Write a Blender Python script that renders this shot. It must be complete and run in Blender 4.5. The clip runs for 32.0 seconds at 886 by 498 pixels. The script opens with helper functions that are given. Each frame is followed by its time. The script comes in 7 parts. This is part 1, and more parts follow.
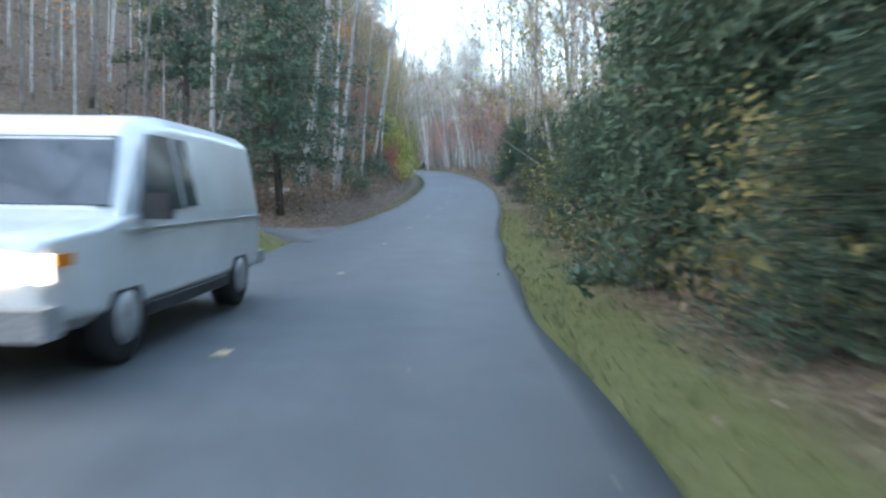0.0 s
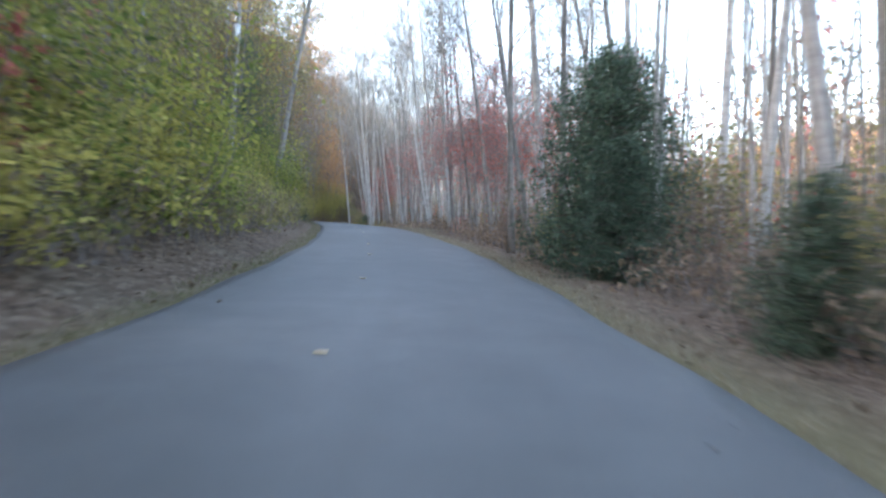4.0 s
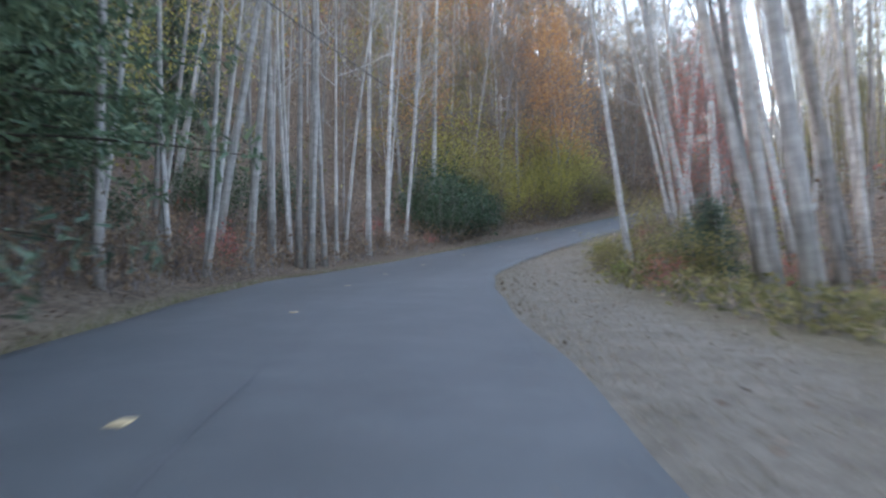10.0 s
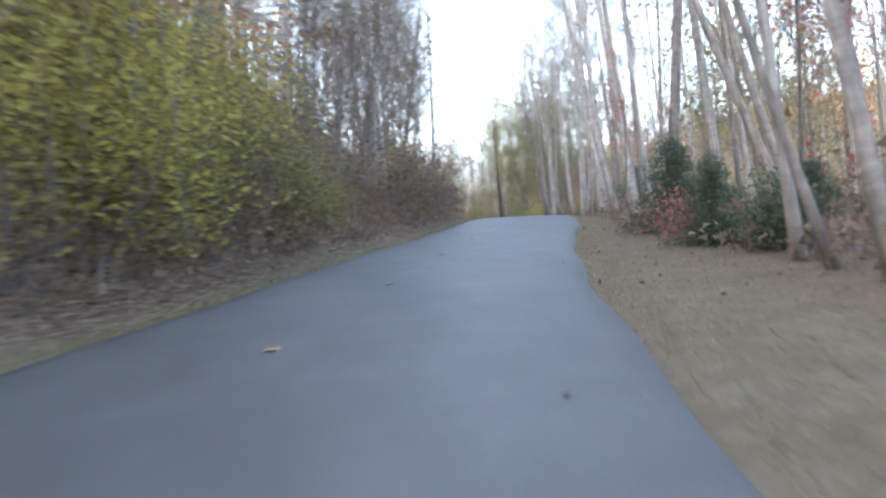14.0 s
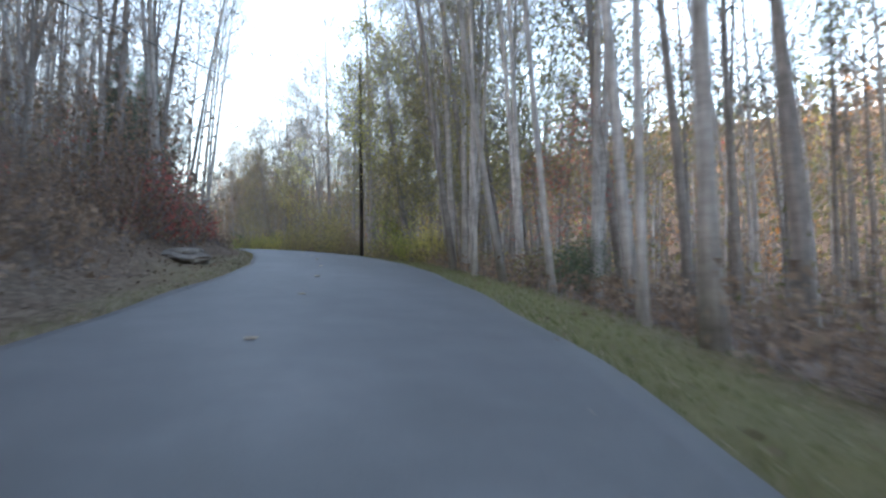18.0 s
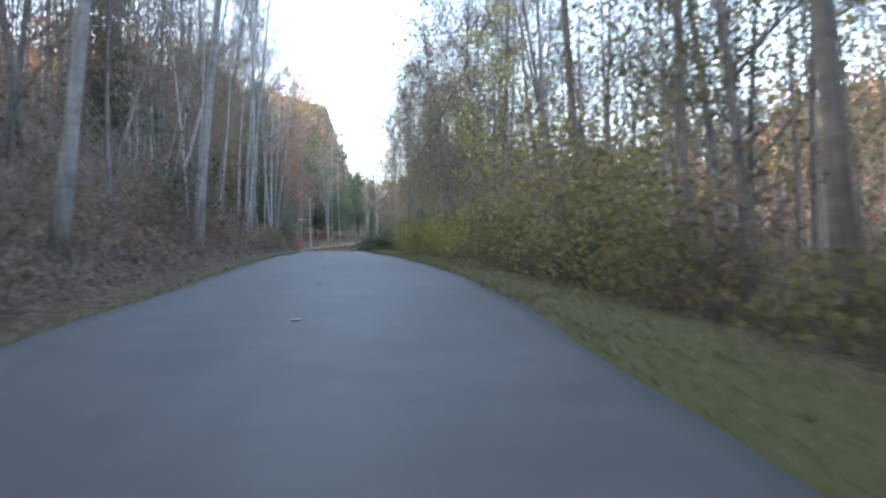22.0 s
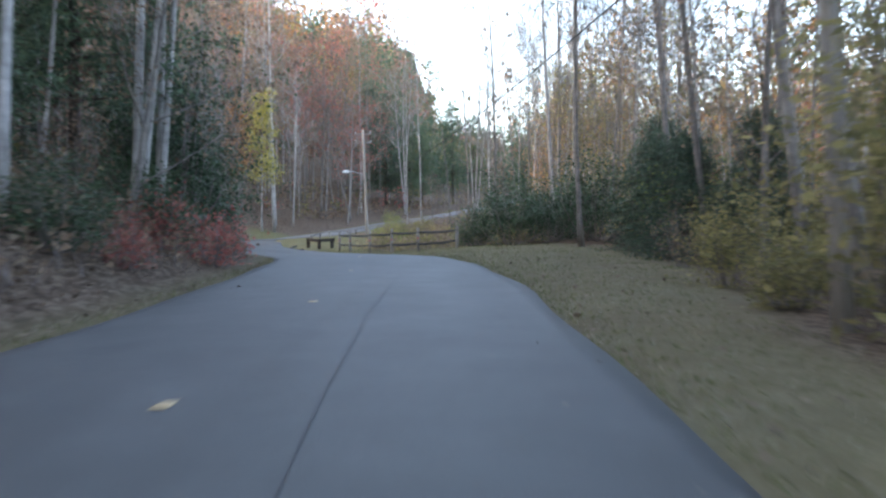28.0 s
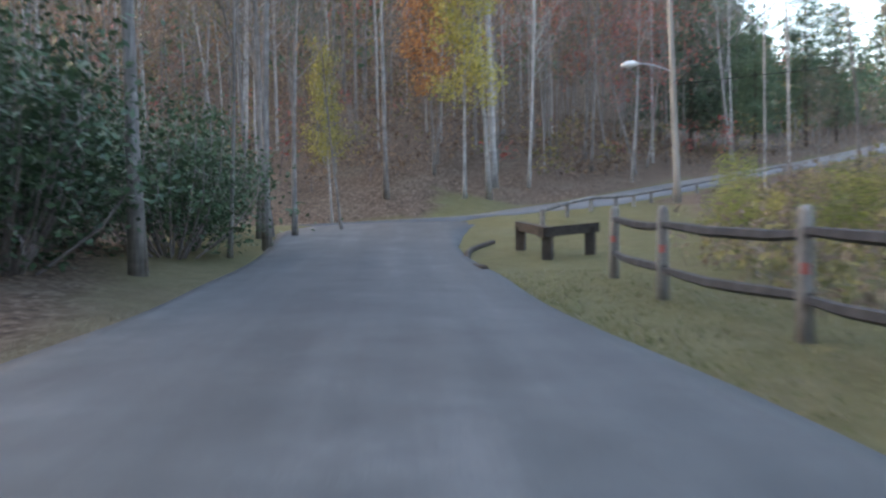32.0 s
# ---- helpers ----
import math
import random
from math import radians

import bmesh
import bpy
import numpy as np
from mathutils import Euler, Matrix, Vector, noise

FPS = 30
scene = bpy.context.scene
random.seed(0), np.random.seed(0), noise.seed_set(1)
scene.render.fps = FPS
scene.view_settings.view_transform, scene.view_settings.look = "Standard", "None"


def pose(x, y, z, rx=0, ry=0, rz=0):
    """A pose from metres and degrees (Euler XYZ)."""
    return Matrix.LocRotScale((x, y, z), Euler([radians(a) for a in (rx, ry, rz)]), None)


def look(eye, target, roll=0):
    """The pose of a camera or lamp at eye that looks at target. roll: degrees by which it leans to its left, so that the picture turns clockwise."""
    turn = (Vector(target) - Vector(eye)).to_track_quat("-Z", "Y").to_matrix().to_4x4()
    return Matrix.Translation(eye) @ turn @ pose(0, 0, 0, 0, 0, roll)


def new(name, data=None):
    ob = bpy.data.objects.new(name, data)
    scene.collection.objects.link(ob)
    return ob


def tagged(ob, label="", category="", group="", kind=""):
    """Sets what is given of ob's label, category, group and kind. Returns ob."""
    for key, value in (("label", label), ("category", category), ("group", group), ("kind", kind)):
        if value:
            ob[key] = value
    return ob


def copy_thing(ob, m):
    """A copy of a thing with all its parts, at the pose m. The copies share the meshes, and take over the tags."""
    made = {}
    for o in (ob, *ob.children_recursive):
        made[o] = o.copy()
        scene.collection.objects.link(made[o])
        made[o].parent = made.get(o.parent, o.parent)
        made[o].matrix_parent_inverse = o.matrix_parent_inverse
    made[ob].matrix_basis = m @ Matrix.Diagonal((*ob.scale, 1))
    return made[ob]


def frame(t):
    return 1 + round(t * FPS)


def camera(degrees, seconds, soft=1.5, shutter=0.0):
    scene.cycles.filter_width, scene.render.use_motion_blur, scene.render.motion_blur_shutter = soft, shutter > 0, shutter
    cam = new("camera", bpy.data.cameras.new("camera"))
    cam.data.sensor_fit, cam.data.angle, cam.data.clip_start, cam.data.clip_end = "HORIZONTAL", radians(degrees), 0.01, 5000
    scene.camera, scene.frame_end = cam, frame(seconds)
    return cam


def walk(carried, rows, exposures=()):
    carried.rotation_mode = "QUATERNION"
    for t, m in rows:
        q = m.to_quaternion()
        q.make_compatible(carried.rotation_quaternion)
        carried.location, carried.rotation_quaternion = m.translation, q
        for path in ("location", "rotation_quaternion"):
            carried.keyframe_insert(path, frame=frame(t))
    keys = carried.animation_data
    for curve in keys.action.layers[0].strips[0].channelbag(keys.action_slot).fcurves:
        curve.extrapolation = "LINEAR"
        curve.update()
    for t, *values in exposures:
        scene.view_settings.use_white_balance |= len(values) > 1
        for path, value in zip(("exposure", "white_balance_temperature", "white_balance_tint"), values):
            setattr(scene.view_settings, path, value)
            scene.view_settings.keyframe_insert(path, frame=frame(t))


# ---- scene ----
# ---------------------------------------------------------------- camera
cam = camera(56.8, 32.0, soft=2.4, shutter=0.5)
ROWS = [
    (0.0, 0.0, 0.0, 0.0, 90.07, -0.75, 0.0),
    (0.5, -0.04, 6.59, 0.34, 91.12, -0.89, -0.46),
    (1.0, -0.01, 13.15, 0.79, 91.86, -1.2, -1.05),
    (1.5, 0.07, 19.66, 1.3, 92.35, -1.43, -1.53),
    (2.0, 0.2, 26.15, 1.87, 92.92, -1.51, -1.98),
    (2.5, 0.37, 32.63, 2.5, 93.42, -1.86, -2.44),
    (3.0, 0.61, 39.11, 3.18, 93.79, -1.95, -2.97),
    (3.5, 0.88, 45.63, 3.9, 94.11, -2.08, -3.16),
    (4.0, 1.14, 52.18, 4.67, 94.42, -2.37, -2.81),
    (4.5, 1.33, 58.8, 5.47, 94.69, -2.68, -1.89),
    (5.0, 1.38, 65.47, 6.31, 94.82, -2.61, -0.55),
    (5.5, 1.28, 72.16, 7.14, 94.66, -2.82, 0.7),
    (6.0, 1.03, 78.8, 7.96, 94.65, -2.61, 2.05),
    (6.5, 0.64, 85.32, 8.76, 94.52, -1.84, 3.42),
    (7.0, 0.13, 91.69, 9.54, 94.64, -0.6, 4.37),
    (7.5, -0.43, 97.89, 10.33, 95.02, -0.46, 4.85),
    (8.0, -1.08, 103.93, 11.07, 94.12, -0.87, 6.23),
    (8.5, -1.86, 109.8, 11.75, 94.3, -1.0, 7.57),
    (9.0, -2.79, 115.52, 12.4, 93.67, -0.52, 9.71),
    (9.5, -3.91, 121.09, 12.98, 93.3, 0.09, 11.9),
    (10.0, -5.22, 126.5, 13.51, 92.74, 0.34, 14.08),
    (10.5, -6.64, 131.78, 13.96, 91.93, 0.7, 14.91),
    (11.0, -8.06, 137.03, 14.34, 91.4, 1.57, 14.2),
    (11.5, -9.35, 142.34, 14.68, 90.95, 2.46, 12.12),
    (12.0, -10.42, 147.78, 14.99, 90.75, 3.31, 9.05),
    (12.5, -11.07, 153.31, 15.35, 91.78, 3.64, 3.47),
    (13.0, -11.16, 158.83, 15.83, 93.42, 3.23, -2.4),
    (13.5, -10.73, 164.27, 16.44, 94.51, 2.55, -7.4),
    (14.0, -9.8, 169.61, 17.13, 95.37, 2.61, -12.89),
    (14.5, -8.41, 174.89, 17.91, 96.06, 1.76, -17.16),
    (15.0, -6.68, 180.16, 18.75, 96.34, 1.03, -19.71),
    (15.5, -4.76, 185.46, 19.63, 96.51, 0.36, -21.02),
    (16.0, -2.72, 190.81, 20.53, 96.68, -0.23, -21.56),
    (16.5, -0.63, 196.22, 21.46, 96.78, -0.64, -21.78),
    (17.0, 1.52, 201.69, 22.4, 96.5, -0.53, -22.05),
    (17.5, 3.7, 207.24, 23.32, 96.32, -0.71, -21.97),
    (18.0, 5.85, 212.87, 24.22, 95.8, -0.51, -20.91),
    (18.5, 7.89, 218.6, 25.07, 95.38, 0.14, -19.22),
    (19.0, 9.73, 224.45, 25.87, 94.6, 0.52, -16.79),
    (19.5, 11.35, 230.38, 26.61, 94.35, 0.67, -14.48),
    (20.0, 12.71, 236.38, 27.33, 94.27, 0.32, -12.04),
    (20.5, 13.84, 242.44, 28.04, 94.06, 0.13, -10.08),
    (21.0, 14.78, 248.54, 28.72, 93.66, 0.48, -8.48),
    (21.5, 15.55, 254.66, 29.38, 93.89, 0.75, -6.74),
    (22.0, 16.12, 260.76, 30.05, 93.84, 0.93, -4.85),
    (22.5, 16.48, 266.8, 30.7, 93.64, 1.04, -2.93),
    (23.0, 16.64, 272.75, 31.3, 93.09, 0.86, -1.07),
    (23.5, 16.59, 278.59, 31.85, 92.75, 0.93, 1.04),
    (24.0, 16.36, 284.34, 32.35, 92.45, 0.94, 2.58),
    (24.5, 16.04, 289.97, 32.81, 92.25, 0.83, 2.99),
    (25.0, 15.73, 295.45, 33.25, 92.05, 0.94, 2.39),
    (25.5, 15.46, 300.79, 33.66, 92.06, 0.95, 2.34),
    (26.0, 15.19, 306.03, 34.05, 91.6, 0.71, 2.49),
    (26.5, 14.92, 311.21, 34.4, 91.43, 0.48, 2.41),
    (27.0, 14.68, 316.34, 34.76, 91.72, 0.42, 2.01),
    (27.5, 14.47, 321.42, 35.14, 92.11, 0.6, 1.52),
    (28.0, 14.29, 326.47, 35.52, 91.64, 1.0, 1.46),
    (28.5, 14.12, 331.49, 35.88, 91.86, 1.52, 1.42),
    (29.0, 13.93, 336.5, 36.25, 91.84, 1.59, 1.98),
    (29.5, 13.64, 341.45, 36.58, 91.03, 1.19, 3.7),
    (30.0, 13.16, 346.29, 36.87, 90.95, 1.12, 6.74),
    (30.5, 12.42, 350.96, 37.12, 90.47, 1.55, 10.21),
    (31.0, 11.41, 355.43, 37.34, 90.09, 1.81, 14.12),
    (31.5, 10.15, 359.73, 37.51, 89.73, 1.51, 17.37),
    (32.0, 8.66, 363.91, 37.66, 89.28, 0.84, 20.6),
]
walk(cam, [(t, pose(x, y, z, rx, ry, rz)) for t, x, y, z, rx, ry, rz in ROWS],
     exposures=[(0.0, 4.25, 6330, 11), (2.0, 4.3, 6480, 13), (6.0, 3.95, 6730, 21), (10.0, 4.2, 6830, 21), (13.0, 4.6, 6980, 21), (16.5, 3.9, 6630, 17), (19.0, 3.6, 6680, 19), (23.0, 3.7, 6480, 18), (27.0, 3.7, 6530, 19), (32.0, 3.55, 6680, 19)])

# ---------------------------------------------------------------- light
SUN_EL, SUN_AZ = radians(9), radians(258)      # low in the west, behind the wooded ridge
world = bpy.data.worlds.new("sky")
scene.world = world
world.use_nodes = True
wn = world.node_tree.nodes
sky = wn.new("ShaderNodeTexSky")
sky.sky_type, sky.sun_disc = "NISHITA", False
sky.sun_elevation, sky.sun_rotation = SUN_EL, SUN_AZ
sky.air_density, sky.dust_density, sky.ozone_density = 1.0, 4.0, 1.0
wn["Background"].inputs["Strength"].default_value = 0.15
world.node_tree.links.new(sky.outputs["Color"], wn["Background"].inputs["Color"])
sun_data = bpy.data.lights.new("sun", "SUN")
sun_data.energy, sun_data.angle, sun_data.color = 1.2, radians(0.6), (1.0, 0.80, 0.58)
sun = new("sun", sun_data)
sun.matrix_world = look((0, 0, 0), (-math.sin(SUN_AZ) * math.cos(SUN_EL), -math.cos(SUN_AZ) * math.cos(SUN_EL), -math.sin(SUN_EL)))

# ---------------------------------------------------------------- materials
def material(name, rough=0.8, metal=0.0, spec=0.3):
    m = bpy.data.materials.new(name)
    m.use_nodes = True
    b = m.node_tree.nodes["Principled BSDF"]
    b.inputs["Roughness"].default_value = rough
    b.inputs["Metallic"].default_value = metal
    b.inputs["Specular IOR Level"].default_value = spec
    return m, m.node_tree.nodes, m.node_tree.links, b


def ramp(nodes, stops):
    r = nodes.new("ShaderNodeValToRGB")
    while len(r.color_ramp.elements) < len(stops):
        r.color_ramp.elements.new(0.5)
    for e, (p, c) in zip(r.color_ramp.elements, stops):
        e.position, e.color = p, (*c, 1)
    return r


def noise_tex(nodes, links, scale, detail=4, kind="Object", stretch=(1, 1, 1), rough=0.6):
    tc = nodes.new("ShaderNodeTexCoord")
    mp = nodes.new("ShaderNodeMapping")
    mp.inputs["Scale"].default_value = stretch
    n = nodes.new("ShaderNodeTexNoise")
    n.inputs["Scale"].default_value, n.inputs["Detail"].default_value = scale, detail
    n.inputs["Roughness"].default_value = rough
    links.new(tc.outputs[kind], mp.inputs["Vector"])
    links.new(mp.outputs["Vector"], n.inputs["Vector"])
    return n


def bump(nodes, links, b, height, strength=0.4, dist=0.02):
    bp = nodes.new("ShaderNodeBump")
    bp.inputs["Strength"].default_value, bp.inputs["Distance"].default_value = strength, dist
    links.new(height, bp.inputs["Height"])
    links.new(bp.outputs["Normal"], b.inputs["Normal"])


def mixed(nodes, links, fac, a, b, mode="MIX"):
    mx = nodes.new("ShaderNodeMix")
    mx.data_type, mx.blend_type = "RGBA", mode
    for sock, v in ((mx.inputs[0], fac), (mx.inputs[6], a), (mx.inputs[7], b)):
        if isinstance(v, (int, float)):
            sock.default_value = v
        elif isinstance(v, tuple):
            sock.default_value = (*v, 1)
        else:
            links.new(v, sock)
    return mx.outputs[2]


def surface(name, stops, scale=6.0, fine=60.0, rough=0.85, bump_by=0.4, stretch=(1, 1, 1), metal=0.0, spec=0.3, dist=0.02):
    """A two-scale stained surface: broad patches through a ramp, fine grain over it."""
    m, nodes, links, b = material(name, rough, metal, spec)
    broad, grain = noise_tex(nodes, links, scale, 5, stretch=stretch), noise_tex(nodes, links, fine, 3, stretch=stretch)
    r = ramp(nodes, stops)
    links.new(broad.outputs["Fac"], r.inputs["Fac"])
    g = ramp(nodes, [(0.3, (0.7, 0.7, 0.7)), (0.7, (1.15, 1.15, 1.15))])
    links.new(grain.outputs["Fac"], g.inputs["Fac"])
    links.new(mixed(nodes, links, 1.0, r.outputs["Color"], g.outputs["Color"], "MULTIPLY"), b.inputs["Base Color"])
    bump(nodes, links, b, grain.outputs["Fac"], bump_by, dist)
    return m


def foliage(name, dark, mid, light, through_light=0.66, rough=0.6):
    """Leaves: each leaf takes its own shade, each plant leans one way."""
    m, nodes, links, b = material(name, rough, 0, 0.25)
    geo, obj = nodes.new("ShaderNodeNewGeometry"), nodes.new("ShaderNodeObjectInfo")
    r = ramp(nodes, [(0.0, dark), (0.45, mid), (1.0, light)])
    ad = nodes.new("ShaderNodeMath")
    ad.operation = "MULTIPLY_ADD"
    ad.inputs[1].default_value, ad.inputs[2].default_value = 0.7, 0.0
    links.new(geo.outputs["Random Per Island"], ad.inputs[0])
    sc = nodes.new("ShaderNodeMath")
    sc.operation = "MULTIPLY_ADD"
    sc.inputs[1].default_value = 0.3
    links.new(obj.outputs["Random"], sc.inputs[0])
    links.new(ad.outputs[0], sc.inputs[2])
    links.new(sc.outputs[0], r.inputs["Fac"])
    links.new(r.outputs["Color"], b.inputs["Base Color"])
    tr, mx = nodes.new("ShaderNodeBsdfTranslucent"), nodes.new("ShaderNodeMixShader")
    links.new(r.outputs["Color"], tr.inputs["Color"])
    mx.inputs[0].default_value = through_light
    links.new(b.outputs[0], mx.inputs[1])
    links.new(tr.outputs[0], mx.inputs[2])
    links.new(mx.outputs[0], nodes["Material Output"].inputs["Surface"])
    return m


def bark(name, dark, light):
    m, nodes, links, b = material(name, 0.9, 0, 0.15)
    obj = nodes.new("ShaderNodeObjectInfo")
    streak = noise_tex(nodes, links, 3.0, 5, stretch=(3, 3, 0.35))
    bands = noise_tex(nodes, links, 2.2, 4, stretch=(0.6, 0.6, 2.2))
    r = ramp(nodes, [(0.28, dark), (0.5, tuple((p + q) / 2 for p, q in zip(dark, light))), (0.72, light)])
    links.new(streak.outputs["Fac"], r.inputs["Fac"])
    s = ramp(nodes, [(0.28, (0.62, 0.62, 0.62)), (0.72, (1.08, 1.08, 1.08))])
    links.new(bands.outputs["Fac"], s.inputs["Fac"])
    t = ramp(nodes, [(0.0, (0.80, 0.785, 0.77)), (1.0, (1.12, 1.12, 1.12))])
    links.new(obj.outputs["Random"], t.inputs["Fac"])
    c = mixed(nodes, links, 1.0, r.outputs["Color"], s.outputs["Color"], "MULTIPLY")
    links.new(mixed(nodes, links, 1.0, c, t.outputs["Color"], "MULTIPLY"), b.inputs["Base Color"])
    bump(nodes, links, b, streak.outputs["Fac"], 0.5, 0.03)
    return m


def asphalt(name, dark, light, worn, stretch=(1.6, 0.35, 1), turn=0.0):
    m, nodes, links, b = material(name, 0.62, 0, 0.5)
    broad = noise_tex(nodes, links, 0.22, 5, stretch=stretch)
    nodes["Mapping"].vector_type = "TEXTURE"
    nodes["Mapping"].inputs["Scale"].default_value = tuple(1 / v for v in stretch)
    nodes["Mapping"].inputs["Rotation"].default_value = (0, 0, turn)
    patch = noise_tex(nodes, links, 1.1, 5)
    grit = noise_tex(nodes, links, 70, 2)
    r = ramp(nodes, [(0.36, dark), (0.52, light), (0.68, worn)])
    links.new(mixed(nodes, links, 0.4, broad.outputs["Fac"], patch.outputs["Fac"]), r.inputs["Fac"])
    g = ramp(nodes, [(0.3, (0.72, 0.72, 0.72)), (0.7, (1.22, 1.22, 1.22))])
    links.new(grit.outputs["Fac"], g.inputs["Fac"])
    # wheel tracks along the lanes, a darker strip at the edges, all wavering
    at = nodes.new("ShaderNodeAttribute")
    at.attribute_name = "across"
    wob = nodes.new("ShaderNodeMath")
    wob.operation = "MULTIPLY_ADD"
    wob.inputs[1].default_value = 0.22
    links.new(patch.outputs["Fac"], wob.inputs[0])
    links.new(at.outputs["Fac"], wob.inputs[2])
    pos = nodes.new("ShaderNodeMapRange")
    pos.inputs["From Min"].default_value, pos.inputs["From Max"].default_value = -0.9, 1.12
    links.new(wob.outputs[0], pos.inputs["Value"])
    tone = [(0.0, 0.95), (0.07, 1.0), (0.22, 1.10), (0.34, 0.95), (0.47, 1.03), (0.505, 0.88), (0.54, 1.03), (0.66, 0.95), (0.78, 1.10), (0.94, 1.0), (1.0, 0.80)]
    w = ramp(nodes, [(p, (v, v, v)) for p, v in tone])
    links.new(pos.outputs["Result"], w.inputs["Fac"])
    c = mixed(nodes, links, 0.75, r.outputs["Color"], w.outputs["Color"], "MULTIPLY")
    links.new(mixed(nodes, links, 1.0, c, g.outputs["Color"], "MULTIPLY"), b.inputs["Base Color"])
    bump(nodes, links, b, grit.outputs["Fac"], 0.35, 0.01)
    return m


ASPHALT = asphalt("asphalt", (0.038, 0.043, 0.045), (0.057, 0.063, 0.065), (0.083, 0.090, 0.092))
ASPHALT_OLD = asphalt("worn_asphalt", (0.038, 0.042, 0.043), (0.066, 0.072, 0.072), (0.128, 0.134, 0.132), (4.0, 0.25, 1), radians(24))
SEAM = asphalt("road_seam", (0.046, 0.049, 0.053), (0.064, 0.068, 0.073), (0.086, 0.090, 0.096))
ASPHALT_PALE = asphalt("pale_asphalt", (0.085, 0.087, 0.090), (0.125, 0.127, 0.130), (0.180, 0.181, 0.183))
RAIL_DARK = surface("dark_weathered_rail", [(0.3, (0.030, 0.031, 0.034)), (0.7, (0.095, 0.096, 0.10))], 2.0, 22, 0.9, 0.6, (3, 3, 0.6))
ASPHALT_NEW = asphalt("patched_asphalt", (0.038, 0.043, 0.045), (0.052, 0.058, 0.060), (0.070, 0.076, 0.078))
TAR = surface("crack_sealer", [(0.3, (0.043, 0.045, 0.050)), (0.7, (0.057, 0.061, 0.068))], 3, 40, 0.6, 0.2)
LITTER_LEAF = foliage("fallen_leaf", (0.075, 0.054, 0.039), (0.155, 0.112, 0.080), (0.31, 0.24, 0.18), 0.15, 0.8)
GRASS = foliage("grass_blade", (0.090, 0.112, 0.038), (0.135, 0.150, 0.060), (0.240, 0.214, 0.120), 0.4)
DRY_GRASS = foliage("dry_grass_blade", (0.182, 0.156, 0.112), (0.273, 0.234, 0.175), (0.390, 0.345, 0.266), 0.5)
LEAF_OLIVE = foliage("olive_leaf", (0.085, 0.092, 0.040), (0.235, 0.215, 0.096), (0.47, 0.39, 0.17))
LEAF_GREEN = foliage("green_leaf", (0.068, 0.108, 0.034), (0.245, 0.29, 0.078), (0.52, 0.48, 0.13))
LEAF_YELLOW = foliage("yellow_leaf", (0.140, 0.138, 0.042), (0.41, 0.37, 0.105), (0.66, 0.59, 0.19))
LEAF_ORANGE = foliage("orange_leaf", (0.220, 0.101, 0.051), (0.468, 0.217, 0.086), (0.715, 0.420, 0.173))
LEAF_RED = foliage("red_leaf", (0.22, 0.062, 0.055), (0.43, 0.135, 0.115), (0.60, 0.28, 0.22))
LEAF_BROWN = foliage("brown_leaf", (0.075, 0.054, 0.040), (0.205, 0.148, 0.105), (0.41, 0.30, 0.21))
LEAF_TAN = foliage("tan_leaf", (0.125, 0.098, 0.070), (0.27, 0.21, 0.15), (0.44, 0.35, 0.26))
NEEDLE = foliage("needles", (0.025, 0.050, 0.036), (0.054, 0.095, 0.062), (0.112, 0.160, 0.098), 0.15)
PINE_NEEDLE = foliage("pine_needles", (0.038, 0.074, 0.049), (0.085, 0.144, 0.087), (0.167, 0.222, 0.122), 0.2)
LAUREL = foliage("laurel_leaf", (0.022, 0.045, 0.025), (0.048, 0.092, 0.046), (0.110, 0.170, 0.090), 0.12, 0.42)
BARK_PALE = bark("pale_bark", (0.25, 0.245, 0.235), (0.60, 0.59, 0.57))
BARK_GREY = bark("grey_bark", (0.135, 0.126, 0.117), (0.37, 0.355, 0.335))
BARK_DARK = bark("dark_bark", (0.045, 0.039, 0.033), (0.150, 0.132, 0.112))
TWIG = surface("twig_bark", [(0.3, (0.120, 0.102, 0.096)), (0.7, (0.288, 0.256, 0.245))], 4, 30, 0.9, 0.2)
POLE_WOOD = surface("weathered_pole_wood", [(0.3, (0.22, 0.20, 0.175)), (0.7, (0.42, 0.40, 0.36))], 1.5, 14, 0.9, 0.5, (5, 5, 0.2))
POLE_DARK = surface("creosoted_pole_wood", [(0.3, (0.018, 0.015, 0.013)), (0.7, (0.05, 0.042, 0.036))], 1.5, 14, 0.9, 0.5, (5, 5, 0.2))
RAIL_WOOD = surface("weathered_fence_wood", [(0.3, (0.13, 0.12, 0.11)), (0.7, (0.34, 0.33, 0.31))], 2.0, 22, 0.92, 0.6, (3, 3, 0.6))
BEAM_WOOD = surface("dark_timber", [(0.3, (0.03, 0.026, 0.022)), (0.7, (0.085, 0.072, 0.06))], 2.0, 22, 0.9, 0.6)
STEEL = surface("galvanised_steel", [(0.3, (0.42, 0.43, 0.44)), (0.7, (0.62, 0.63, 0.64))], 5, 40, 0.45, 0.1, metal=0.8)
CABLE = surface("black_cable", [(0.3, (0.015, 0.015, 0.016)), (0.7, (0.03, 0.03, 0.032))], 5, 40, 0.6, 0.1)
PAINT_WHITE = surface("white_paint", [(0.3, (0.70, 0.70, 0.69)), (0.7, (0.80, 0.80, 0.79))], 3, 30, 0.55, 0.1)
REFLECTOR = surface("amber_marker", [(0.3, (0.42, 0.30, 0.15)), (0.7, (0.62, 0.48, 0.28))], 30, 90, 0.4, 0.2)
REFLECT_RED = surface("red_reflector", [(0.3, (0.40, 0.10, 0.085)), (0.7, (0.50, 0.16, 0.13))], 30, 90, 0.4, 0.1)
